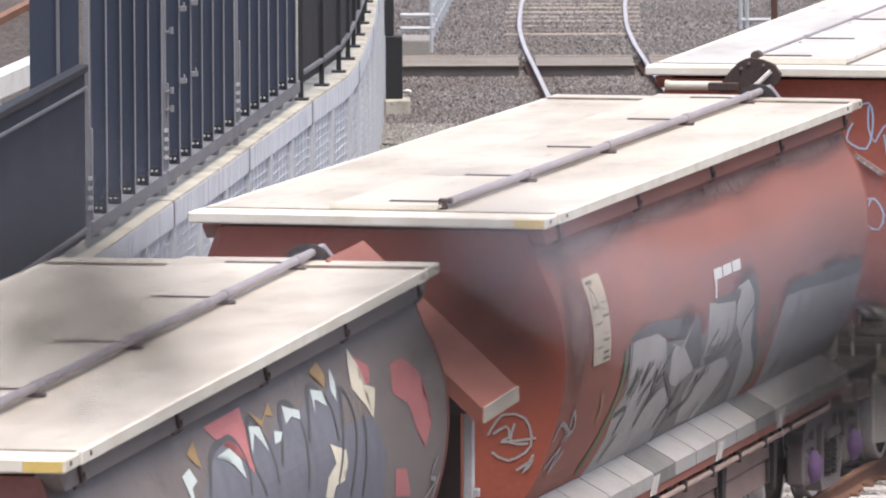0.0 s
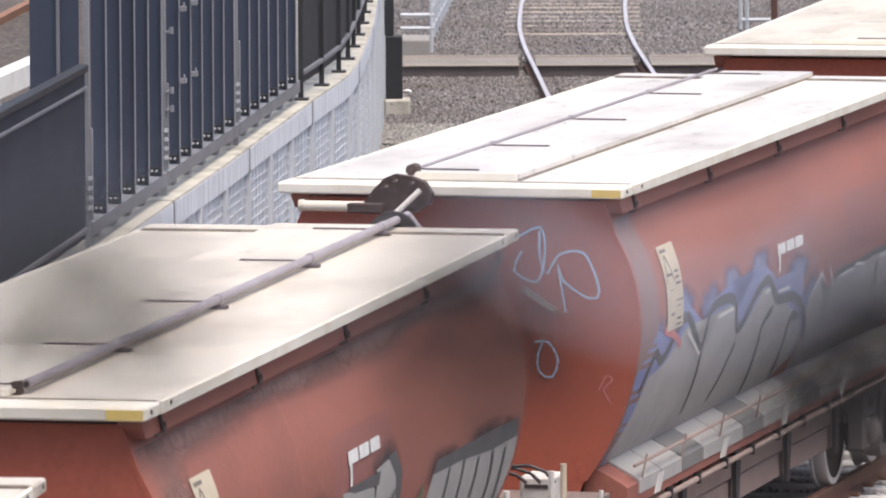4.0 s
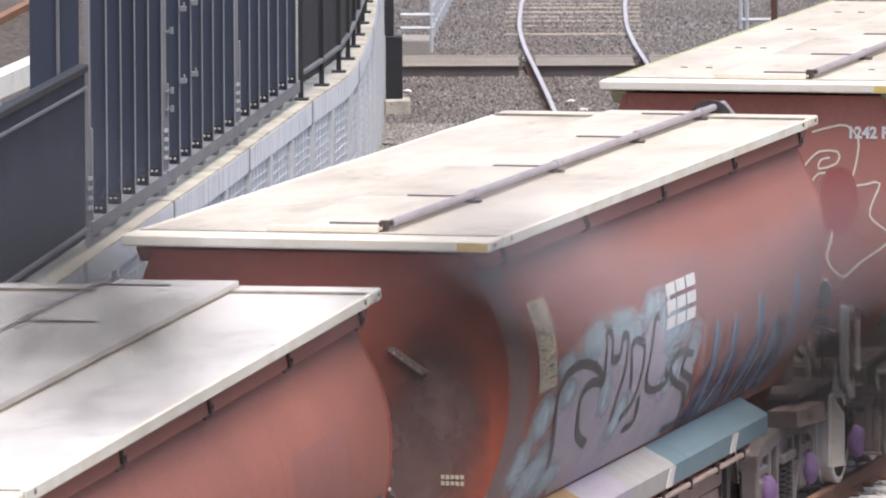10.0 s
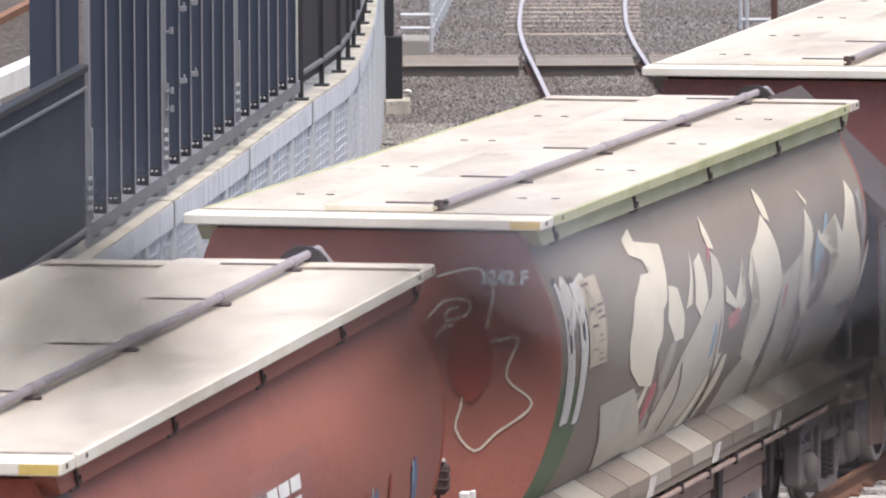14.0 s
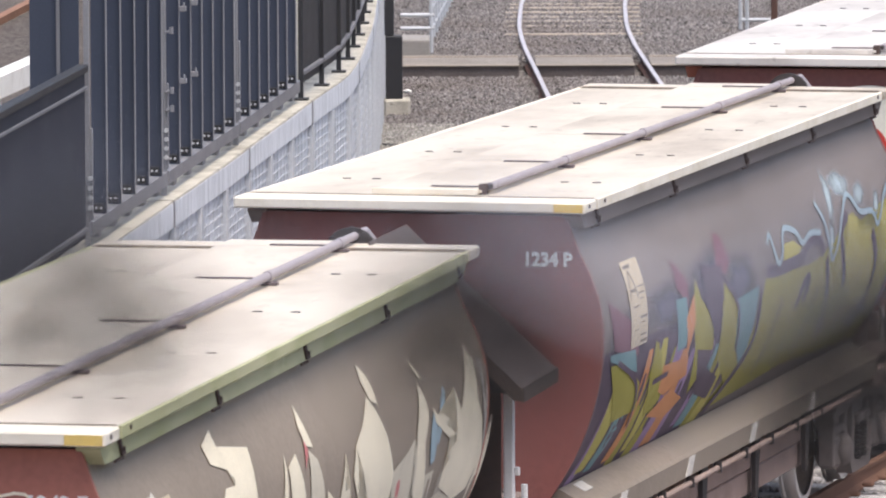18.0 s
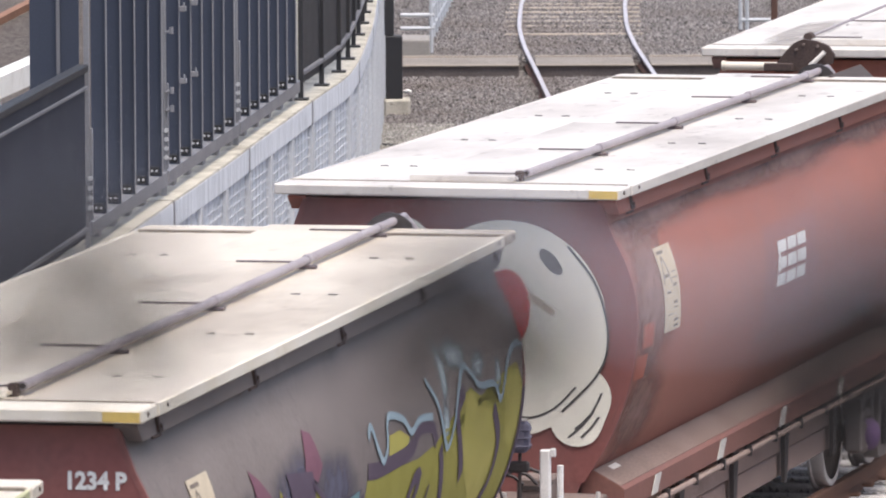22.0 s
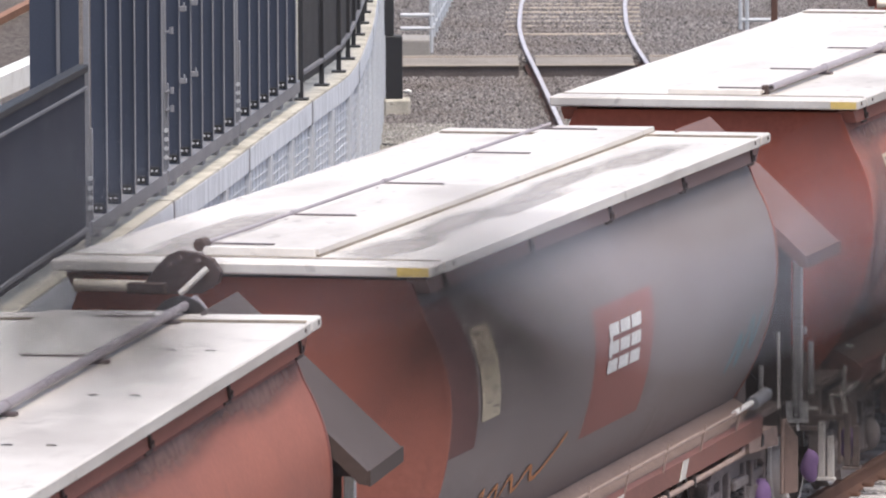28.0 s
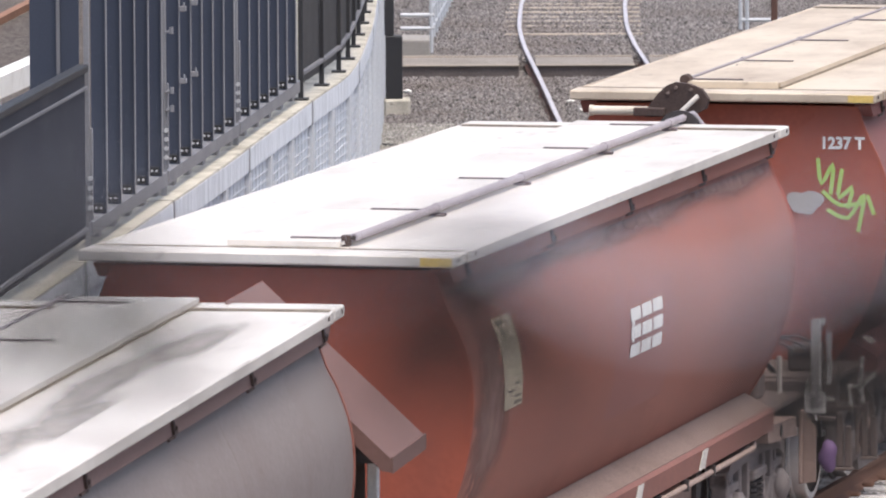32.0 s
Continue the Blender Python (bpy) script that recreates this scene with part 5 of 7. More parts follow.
    def small_print(b):
        patch(on_side, -4.57, -4.36, 2.845, 2.87, 0.011, b, n=2)
        for line in ([(-4.57, 2.62), (-4.50, 2.80), (-4.44, 2.80), (-4.33, 2.62)], [(-4.54, 2.68), (-4.38, 2.68)]):
            stroke(on_side, line, 0.022, 0.011, b, taper=False)
        for k in range(9):
            z = (2.70 if k < 4 else 2.66) - 0.045 * k
            a = -4.30 if k < 3 else -4.52 + (0.2 if k % 3 else 0.0)
            patch(on_side, a, a + rnd.uniform(0.12, 0.22), z - rnd.choice((0.008, 0.012, 0.02)), z, 0.011, b, n=2)
    tagged(decal("panel_print", dp, FADED_INK, small_print, "rows of small unreadable print"), kind="stuff")
    sets = []
    for s in (-1, 1):
        e, ws = bogie(w, s * 5.2, spec.get("purple", False))
        sets += ws
    if spec.get("bracket"):
        bx, bz = spec["bracket"]
        bk = part("end_bracket", prism([(bx - 0.15, bz + 0.085), (bx - 0.11, bz + 0.11), (bx + 0.15, bz - 0.06), (bx + 0.11, bz - 0.09)], -BODY - 0.05, -BODY - 0.013), UNDER, w, "dark slotted bracket on the wagon end")
        for k in range(4):
            part("bracket_slot", tube((bx - 0.09 + 0.06 * k, -BODY - 0.054, bz + 0.065 - 0.04 * k), (bx - 0.09 + 0.06 * k, -BODY - 0.05, bz + 0.065 - 0.04 * k), 0.009, 8), POST_PAINT, bk)
    # dirt washed over the roof sheet
    def on_roof(u, v, lift):
        return Vector((min(1.28, max(-1.28, v - 2.2)), min(5.2, max(-5.2, u)), z1 - 0.0118 + lift))
    if spec.get("smoky"):
        mist(w, MIST["soot"], "sooty smears on the roof", [(-4.3, 2.95, 1.2, 0.34), (-2.4, 2.9, 1.6, 0.22), (-0.9, 3.1, 1.5, 0.26), (0.9, 2.88, 2.0, 0.20), (3.2, 3.0, 1.6, 0.22), (-4.9, 1.6, 1.0, 0.4), (-3.2, 1.4, 1.9, 0.3)], 0.0018, on_roof)
    if spec.get("washed"):
        mist(w, MIST["wash"], "grey grime washed down from the eaves", [(-3.9, 3.17, 2.2, 0.22), (-1.4, 3.17, 2.4, 0.17), (1.2, 3.17, 2.3, 0.2), (3.9, 3.17, 2.2, 0.2)] + spec["washed"], 0.0024)
    if spec.get("art"):
        spec["art"](w)
    return w, sets


# ---------------------------------------------------------------- paint on each wagon
def art0(w):
    shapes(w, SP["smoke"], "smoke grey sprayed letter fill", [[(-2.8, 2.3), (-2.15, 2.81), (-1.62, 2.98), (-0.97, 3.03), (-0.83, 2.87), (-0.31, 3.06), (-0.17, 2.88), (0.66, 3.03), (0.99, 2.94), (1.55, 3.04), (1.81, 2.92), (2.34, 3.09), (2.27, 2.94), (1.9, 2.75), (2.94, 2.71), (3.27, 2.44), (3.29, 1.9), (2.6, 1.4), (-2.6, 1.4)]], 0.002)
    shapes(w, SP["pink"], "dull pink sprayed flames", [[(-1.5, 3.14), (-0.44, 3.14), (-0.53, 2.98), (-0.74, 2.77), (-0.85, 2.85), (-0.97, 3.03), (-1.35, 3.06)], [(3.99, 2.93), (4.41, 2.93), (4.76, 2.79), (4.63, 2.6), (4.89, 2.45), (4.69, 2.3), (4.34, 2.46), (4.14, 2.66), (3.74, 2.76)], [(3.05, 3.09), (3.38, 2.98), (3.17, 2.89), (2.9, 2.93)], [(3.61, 2.28), (4.01, 2.24), (4.38, 2.01), (3.76, 2.08)]], 0.0035)
    shapes(w, SP["cream"], "cream sprayed flames", [[(2.99, 3.14), (3.1, 3.03), (2.9, 2.93), (3.28, 2.85), (2.96, 2.69), (2.82, 2.83), (2.63, 2.92)], [(1.5, 2.69), (1.95, 2.6), (1.96, 2.52), (1.76, 2.51), (1.84, 2.42), (1.54, 2.42), (1.45, 2.35), (1.2, 2.39), (1.31, 2.5), (1.59, 2.56)]], 0.005)
    shapes(w, SP["mint"], "pale mint sprayed highlights", [[(-1.49, 2.96), (-1.13, 2.97), (-0.97, 2.89), (-1.0, 2.77), (-1.17, 2.87), (-1.27, 2.95)], [(-0.42, 3.02), (-0.17, 2.99), (-0.2, 2.84), (-0.28, 2.91), (-0.37, 2.97), (-0.65, 2.87)], [(1.53, 3.03), (1.81, 2.99), (1.76, 2.9), (1.6, 2.95), (1.51, 2.97), (1.36, 2.89)], [(0.62, 3.03), (0.76, 3.0), (1.0, 2.96), (0.93, 2.91), (0.74, 2.95), (0.51, 2.93)], [(0.13, 2.93), (0.33, 2.9), (0.2, 2.86), (0.02, 2.86)], [(2.29, 3.09), (2.27, 3.0), (2.07, 2.9), (2.04, 2.97)], [(-2.5, 2.96), (-2.25, 2.98), (-2.2, 2.9), (-2.38, 2.88), (-2.5, 2.7)]], 0.0062)
    shapes(w, SP["ochre"], "ochre sprayed wisps", [[(-2.15, 3.05), (-1.87, 3.1), (-1.96, 2.95), (-2.05, 2.98)], [(1.67, 3.12), (1.99, 3.16), (2.09, 3.06), (1.93, 3.0), (1.85, 3.07)], [(-0.29, 3.1), (-0.1, 2.98), (0.11, 3.03), (0.29, 3.0), (0.32, 3.08), (-0.03, 3.01)]], 0.0062)
    tag_lines(w, on_side, [[(-2.03, 2.78), (-1.62, 2.98), (-0.99, 3.02), (-0.83, 2.87), (-0.96, 2.67)], [(-0.55, 2.62), (-0.68, 2.85), (-0.33, 3.06), (-0.13, 2.9), (-0.16, 2.64)], [(0.03, 2.73), (0.55, 3.02), (0.91, 2.98), (0.86, 2.78), (0.69, 2.5)], [(0.94, 2.77), (1.49, 3.04), (1.85, 2.93), (1.78, 2.68)], [(1.64, 2.43), (2.27, 2.94), (2.42, 2.77), (2.06, 2.3)], [(2.68, 2.74), (2.49, 2.24)]], 0.045, SP["charcoal"], "dark letter outlines", 0.0042)
    tag_lines(w, on_side, [[(5.2, 2.18), (5.05, 2.06), (5.3, 2.0), (4.95, 1.9)], [(5.4, 2.05), (5.3, 1.85)]], 0.03, SP["silver"], "thin silver sprayed scribble")


def art1(w):
    mist(w, MIST["dark"], "soft dark sprayed haze round the letters", [(-3.0, 2.2, 0.7, 0.25), (-1.5, 2.2, 0.9, 0.25), (0.6, 2.3, 0.6, 0.25), (2.7, 2.1, 0.7, 0.2), (4.0, 2.1, 0.9, 0.2), (5.0, 2.05, 0.5, 0.2)], 0.0012)
    shapes(w, SP["grey"], "grey sprayed letter ground", [[(-3.5, 1.3), (-3.3, 2.2), (-2.4, 2.2), (-0.8, 2.1), (0.4, 2.2), (0.95, 2.3), (1.3, 1.9), (1.9, 1.4), (1.7, 1.27)]], 0.002)
    shapes(w, SP["silver"], "silver sprayed letter fills", [[(-3.4, 2.32), (-2.49, 2.29), (-2.15, 2.21), (-1.98, 1.94), (-2.29, 1.89), (-2.22, 1.69), (-2.9, 1.6), (-3.45, 1.61), (-3.51, 1.79), (-3.25, 1.95)], [(-3.45, 1.61), (-2.79, 1.74), (-1.81, 1.81), (-1.19, 1.57), (-1.32, 1.3), (-3.58, 1.3)], [(-1.87, 2.15), (-1.51, 2.08), (-1.24, 2.25), (-1.13, 2.3), (-0.87, 2.02), (-0.85, 1.84), (-1.35, 1.76), (-1.71, 1.83)], [(-0.7, 2.34), (0.31, 2.26), (0.38, 1.94), (-0.51, 1.98), (-0.54, 1.89)]], 0.0034)
    shapes(w, SP["silver"], "silver sprayed letter fills", [[(0.34, 2.37), (0.8, 2.4), (1.04, 2.27), (1.07, 2.04), (1.57, 1.81), (1.9, 1.5), (1.81, 1.33), (1.46, 1.31), (1.1, 1.65), (1.02, 1.81), (0.43, 2.07)], [(-0.7, 1.82), (0.33, 1.82), (0.67, 1.7), (0.37, 1.47), (0.19, 1.34), (-0.53, 1.37), (-0.91, 1.65)], [(2.32, 2.1), (2.88, 2.1), (3.63, 2.07), (4.42, 2.02), (5.41, 2.01), (5.48, 1.85), (5.48, 1.32), (4.04, 1.29), (2.52, 1.32), (2.28, 1.64), (2.24, 1.91)]], 0.0034)
    shapes(w, SP["charcoal"], "charcoal sprayed caps and gaps", [[(2.32, 2.1), (2.39, 2.19), (3.54, 2.18), (4.43, 2.17), (5.27, 2.15), (5.41, 2.01), (4.42, 2.02), (3.33, 2.08)], [(-3.25, 1.95), (-3.37, 2.36), (-2.63, 2.4), (-1.64, 2.32), (-1.76, 2.18), (-2.29, 2.24), (-2.49, 2.29), (-3.31, 2.31)], [(-0.57, 2.35), (0.47, 2.35), (0.44, 2.26), (-0.36, 2.3)], [(-1.44, 2.08), (-1.19, 2.29), (-0.99, 2.25), (-0.6, 1.84), (-0.85, 1.84)], [(0.7, 2.41), (0.94, 2.43), (1.18, 2.26), (1.26, 1.99), (1.6, 1.8), (2.05, 1.48), (1.24, 1.84), (0.98, 2.26)], [(-0.55, 1.9), (0.3, 1.9), (0.1, 1.82), (-0.4, 1.83)]], 0.0048)
    tag_lines(w, on_side, [[(-3.48, 1.77), (-3.09, 1.78), (-3.22, 1.59)], [(-2.29, 2.0), (-2.34, 1.76), (-2.51, 1.58)], [(-1.98, 1.94), (-1.27, 1.58), (-1.32, 1.3)], [(-0.65, 1.79), (-0.59, 1.61), (-1.1, 1.5)], [(2.9, 2.08), (2.92, 1.75), (2.9, 1.39)], [(3.41, 2.08), (3.49, 1.75), (3.55, 1.4)], [(3.96, 2.03), (4.05, 1.72), (4.14, 1.4)], [(4.5, 2.01), (4.72, 1.68), (4.74, 1.4)], [(4.97, 1.99), (5.13, 1.7), (5.35, 1.39)]], 0.05, SP["charcoal"], "dark letter outlines", 0.0065)
    rng = random.Random(41)
    scratches = []
    for _ in range(30):
        u, v = rng.uniform(-3.4, 1.4), rng.uniform(1.3, 2.0)
        scratches.append([(u, v), (u + rng.uniform(0.02, 0.2), v + rng.uniform(0.05, 0.12)), (u + rng.uniform(0.1, 0.4), v + rng.uniform(0.12, 0.22))])
    tag_lines(w, on_side, scratches, 0.035, SP["charcoal"], "thin dark inner strokes", 0.0085)
    tag_lines(w, on_side, [[(-3.5, 2.28), (-3.52, 2.0), (-3.75, 1.65), (-3.95, 1.4)], [(2.0, 2.05), (1.85, 1.8), (2.0, 1.4)]], 0.10, SP["green"], "mossy green sprayed edge", 0.0075)
    logo(w, -0.55, 2.27, 0.9, PATCH, 1)
    tag_lines(w, on_end, [[(0.86, 1.85), (0.97, 2.0), (1.14, 1.98), (1.18, 1.78), (1.01, 1.67), (0.89, 1.73)], [(0.90, 1.86), (1.0, 1.92), (1.02, 1.84), (0.95, 1.80), (1.22, 1.84)], [(1.06, 1.94), (1.03, 1.80), (1.16, 1.80)], [(1.07, 1.60), (1.2, 1.68), (1.12, 1.58), (1.2, 1.72)]], 0.018, SP["silver"], "thin silver sprayed scribble")
    tag_lines(w, on_side, [[(-5.46, 1.8), (-5.33, 1.92), (-5.06, 1.84), (-5.12, 1.76)], [(-4.99, 1.75), (-5.02, 1.94), (-4.95, 1.96), (-4.84, 1.84), (-5.02, 1.8)], [(-5.4, 1.6), (-5.1, 1.72), (-5.2, 1.55), (-4.95, 1.68)]], 0.04, SP["silver"], "thin silver sprayed scribble")
    tag_lines(w, on_side, [[(-4.15, 2.02), (-4.05, 1.9), (-4.1, 1.8)]], 0.06, SP["ochre"], "short ochre stroke")


def art2(w):
    shapes(w, SP["peri"], "periwinkle sprayed surround", [[(-5.45, 2.0), (-4.9, 2.3), (-4.36, 2.2), (-3.96, 2.44), (-3.2, 2.16), (-3.11, 2.34), (-2.29, 2.42), (-2.05, 2.19), (-1.39, 2.45), (-1.02, 2.42), (-0.63, 2.28), (0.0, 2.28), (0.38, 2.3), (0.55, 2.04), (1.02, 1.82), (1.06, 1.5), (0.4, 1.3), (-5.3, 1.3)]], 0.0022)
    mist(w, MIST["peri"], "soft periwinkle sprayed halo", [(-5.0, 2.25, 0.5, 0.2), (-4.0, 2.42, 0.45, 0.18), (-3.1, 2.34, 0.5, 0.18), (-2.3, 2.44, 0.4, 0.16), (-1.3, 2.46, 0.5, 0.16), (0.2, 2.3, 0.5, 0.16), (0.8, 2.0, 0.4, 0.25)], 0.0012)
    shapes(w, SP["silver"], "silver sprayed letter fills", [[(-5.3, 1.4), (-5.0, 1.95), (-4.53, 2.0), (-4.26, 2.07), (-3.91, 2.22), (-3.11, 1.94), (-2.83, 2.23), (-2.25, 2.24), (-1.84, 1.95), (-1.11, 2.25), (-0.65, 2.2), (-0.43, 2.01), (0.03, 1.99), (0.56, 1.87), (1.07, 1.64), (0.89, 1.46), (0.4, 1.32), (-5.2, 1.3)], [(0.81, 1.93), (1.11, 2.15), (1.6, 1.93), (1.96, 2.09), (2.81, 2.06), (3.47, 2.11), (4.2, 2.09), (5.3, 2.09), (5.48, 1.9), (5.48, 1.68), (5.3, 1.35), (1.2, 1.3), (1.09, 1.67)]], 0.0036)
    tag_lines(w, on_side, [[(-5.2, 1.85), (-4.9, 2.12), (-4.61, 2.05), (-3.95, 2.31), (-3.27, 2.0), (-3.04, 2.28), (-2.27, 2.28), (-1.91, 2.01), (-1.35, 2.25), (-0.94, 2.3), (-0.52, 2.11), (0.15, 2.06), (0.74, 1.88), (1.2, 1.6)], [(-3.03, 1.45), (-3.18, 1.95)], [(-2.13, 1.45), (-1.9, 1.9)], [(-0.63, 1.35), (-0.93, 1.9), (-0.65, 2.04)], [(0.48, 1.35), (0.2, 1.86), (0.53, 1.85)]], 0.085, SP["charcoal"], "dark zigzag letter outlines", 0.0055)
    tag_lines(w, on_side, [[(2.0, 1.31), (1.69, 1.77), (1.41, 1.98)], [(2.81, 1.35), (2.61, 1.79), (2.61, 1.99)], [(3.63, 1.4), (3.68, 1.82), (3.53, 2.04)], [(4.2, 1.45), (4.27, 1.9), (4.26, 2.02)], [(5.08, 1.45), (4.96, 1.83), (4.8, 2.0)], [(1.2, 2.1), (1.55, 1.97), (1.9, 2.1), (2.5, 2.1), (3.4, 2.13), (4.2, 2.12), (5.3, 2.1)]], 0.055, SP["charcoal"], "dark gaps between letters", 0.0085)
    tag_lines(w, on_side, [[(0.82, 1.97), (1.18, 2.15), (1.45, 1.94)], [(1.5, 2.17), (1.83, 1.96)], [(1.99, 2.06), (2.54, 2.06), (2.61, 1.93)], [(2.57, 2.1), (2.95, 2.06), (3.01, 1.89)], [(3.64, 2.07), (4.29, 2.07), (4.22, 1.94), (3.56, 1.65)], [(4.62, 2.03), (4.61, 1.78)], [(4.97, 1.98), (5.13, 1.81), (5.08, 1.54)], [(5.18, 1.93), (5.42, 2.01), (5.45, 1.74)], [(-2.82, 2.2), (-2.24, 2.21)], [(-1.1, 2.22), (-0.91, 2.23)], [(-0.57, 2.18), (-0.13, 2.17)], [(-3.9, 2.19), (-3.31, 1.96)]], 0.03, SP["white"], "thin white inner lines", 0.0115)
    decal("sprayed_patch", w, PATCH, lambda b: patch(on_side, 2.1, 3.95, 2.21, 2.73, 0.0008, b), "greyed repainted rectangle")
    logo(w, -0.65, 2.24, 0.9, PATCH, 1)
    tag_lines(w, on_end, [[(-0.21, 3.09), (0.05, 3.06), (0.33, 3.1), (0.47, 3.05), (0.66, 3.13), (0.7, 2.94), (0.64, 2.72), (0.46, 2.8), (0.52, 2.95)], [(0.66, 3.1), (0.66, 2.9), (0.72, 2.78), (0.8, 2.92), (1.0, 2.94), (1.12, 2.66), (1.04, 2.6), (0.84, 2.73), (0.80, 2.85), (0.86, 2.49)],
                           [(0.62, 2.26), (0.72, 2.27), (0.80, 2.13), (0.75, 2.0), (0.66, 2.03), (0.64, 2.15), (0.68, 2.26)]], 0.018, SP["paleblue"], "loose pale blue sprayed scribble")
    tag_lines(w, on_end, [[(1.11, 1.9), (1.17, 2.02), (1.22, 1.99), (1.15, 1.92), (1.2, 1.82)]], 0.012, SP["pink"], "faint pink scribble")
    tag_lines(w, on_side, [[(-4.7, 2.28), (-4.3, 2.2), (-4.05, 2.1)]], 0.06, SP["pink"], "short dark red stroke")


def art3(w):
    mist(w, MIST["sky"], "soft pale blue sprayed cloud", [(-4.3, 2.05, 0.5, 0.25), (-3.6, 2.32, 0.6, 0.2), (-2.8, 2.45, 0.65, 0.2), (-1.9, 2.48, 0.65, 0.18), (-0.85, 2.5, 0.7, 0.18), (0.0, 2.3, 0.7, 0.28), (0.7, 2.0, 0.5, 0.28), (-2.5, 2.1, 1.4, 0.4), (-0.8, 2.1, 1.3, 0.42), (-4.7, 1.75, 0.4, 0.3)], 0.0018)
    mist(w, MIST["sky"], "soft pale blue sprayed cloud", [(-4.0, 1.6, 0.9, 0.35), (-2.6, 1.6, 1.3, 0.4), (-1.0, 1.7, 1.3, 0.45), (-2.0, 2.35, 1.6, 0.25), (-0.4, 2.3, 1.0, 0.25)], 0.0027)
    shapes(w, SP["lilac"], "lilac grey sprayed letter fill", [[(-3.57, 1.6), (-3.94, 2.07), (-3.82, 2.27), (-3.33, 2.33), (-2.8, 2.26), (-2.57, 2.38), (-2.39, 2.47), (-1.78, 2.38), (-1.58, 2.27), (-1.22, 2.27), (-0.97, 2.42), (-0.7, 2.41), (-0.24, 1.96), (0.12, 2.06), (0.7, 2.0), (1.04, 1.73), (1.25, 1.45), (0.72, 1.33), (-3.0, 1.33)]], 0.0036)
    mist(w, MIST["sky"], "pale blue sprayed bloom", [(-3.6, 2.15, 0.35, 0.15), (-2.3, 2.0, 0.3, 0.25), (-1.6, 1.75, 0.4, 0.25), (-3.4, 1.5, 0.5, 0.2), (0.0, 1.9, 0.5, 0.2)], 0.0046)
    tag_lines(w, on_side, [[(-2.46, 2.12), (-2.8, 2.26), (-3.33, 2.33), (-3.82, 2.27), (-3.94, 2.07), (-3.57, 1.6)], [(-2.49, 2.11), (-2.91, 2.15), (-3.18, 2.06), (-2.96, 1.79), (-2.47, 1.65)], [(-2.47, 2.09), (-2.48, 2.45), (-2.39, 2.49), (-2.28, 2.39), (-2.28, 2.26), (-2.02, 2.26), (-1.96, 2.38), (-1.78, 2.38), (-1.77, 2.13), (-1.85, 1.94), (-1.83, 1.74)]], 0.075, SP["charcoal"], "dark outlines of fat letters", 0.0062)
    tag_lines(w, on_side, [[(-1.42, 1.95), (-1.63, 2.28), (-1.37, 2.31), (-1.16, 2.23), (-1.14, 1.98), (-1.2, 1.82), (-1.47, 1.73)], [(-0.7, 2.41), (-0.88, 2.4), (-0.9, 1.97), (-0.54, 1.84), (-0.07, 1.86), (-0.24, 1.96)], [(0.71, 1.99), (0.22, 2.05), (-0.08, 1.98), (0.21, 1.83), (0.85, 1.68), (1.14, 1.42), (0.64, 1.4)], [(-1.17, 1.61), (-0.85, 1.64), (-1.01, 1.84)], [(0.46, 2.01), (0.42, 1.89), (0.99, 1.74), (1.09, 1.55)]], 0.06, SP["charcoal"], "dark outlines of fat letters", 0.0086)
    mist(w, MIST["dusk"], "dusky blue sprayed mist", [(1.6, 1.6, 0.55, 0.35), (2.5, 1.65, 0.6, 0.3), (3.3, 1.65, 0.6, 0.35), (4.2, 1.7, 0.5, 0.35), (2.2, 1.45, 1.2, 0.25), (4.0, 1.45, 0.9, 0.25)], 0.0012)
    tag_lines(w, on_side, [[(1.47, 2.13), (1.66, 1.83), (1.77, 1.47)], [(3.08, 2.19), (3.37, 1.77), (3.07, 1.36)], [(4.43, 2.23), (4.64, 1.99), (4.7, 1.58), (4.36, 1.35)], [(2.22, 2.11), (2.34, 1.84), (2.3, 1.58)], [(3.85, 1.94), (4.0, 1.66), (3.92, 1.35)]], 0.16, SP["denim"], "dull blue sprayed uprights", 0.0052)
    tag_lines(w, on_side, [[(0.95, 2.16), (1.0, 1.83), (1.25, 1.5)], [(1.25, 2.19), (1.35, 1.88)], [(1.85, 2.16), (1.95, 1.8)], [(2.75, 2.23), (2.85, 1.9)], [(3.6, 2.26), (3.7, 2.0)], [(2.7, 1.81), (2.75, 1.46)]], 0.09, SP["brick"], "rust red sprayed wedges", 0.0072)
    tag_lines(w, on_side, [[(1.4, 2.18), (1.56, 1.9)], [(2.95, 2.25), (3.15, 1.95)], [(4.35, 2.27), (4.5, 2.1)], [(2.1, 2.16), (2.2, 1.9)], [(2.0, 1.4), (2.2, 1.6)], [(3.3, 1.4), (3.6, 1.7)], [(4.2, 1.4), (4.4, 1.6)]], 0.035, SP["sky"], "pale blue sprayed edges", 0.0092)
    logo(w, -0.48, 2.30, 0.95, PATCH)
    def lines(b):
        for k, (u0, u1) in enumerate(((0.94, 1.1), (0.94, 1.1))):
            for j in range(5):
                patch(on_end, u0 + 0.035 * j, u0 + 0.035 * j + 0.027, 1.75 - 0.045 * k, 1.78 - 0.045 * k, 0.014, b, n=1)
    tagged(decal("stencil_print", w, PLATE, lines, "two short unreadable stencilled lines"), kind="stuff")
    mist(w, MIST["grime"], "greyed grime over the lower wagon end", [(0.75, 1.75, 0.6, 0.7), (0.2, 2.0, 0.9, 0.8), (-0.5, 2.0, 0.9, 0.8), (0.95, 2.3, 0.4, 0.6)], 0.006, lambda u, v, q: on_end(min(1.0 if v < 1.5 else 1.3, max(-1.2, u)), v, q))


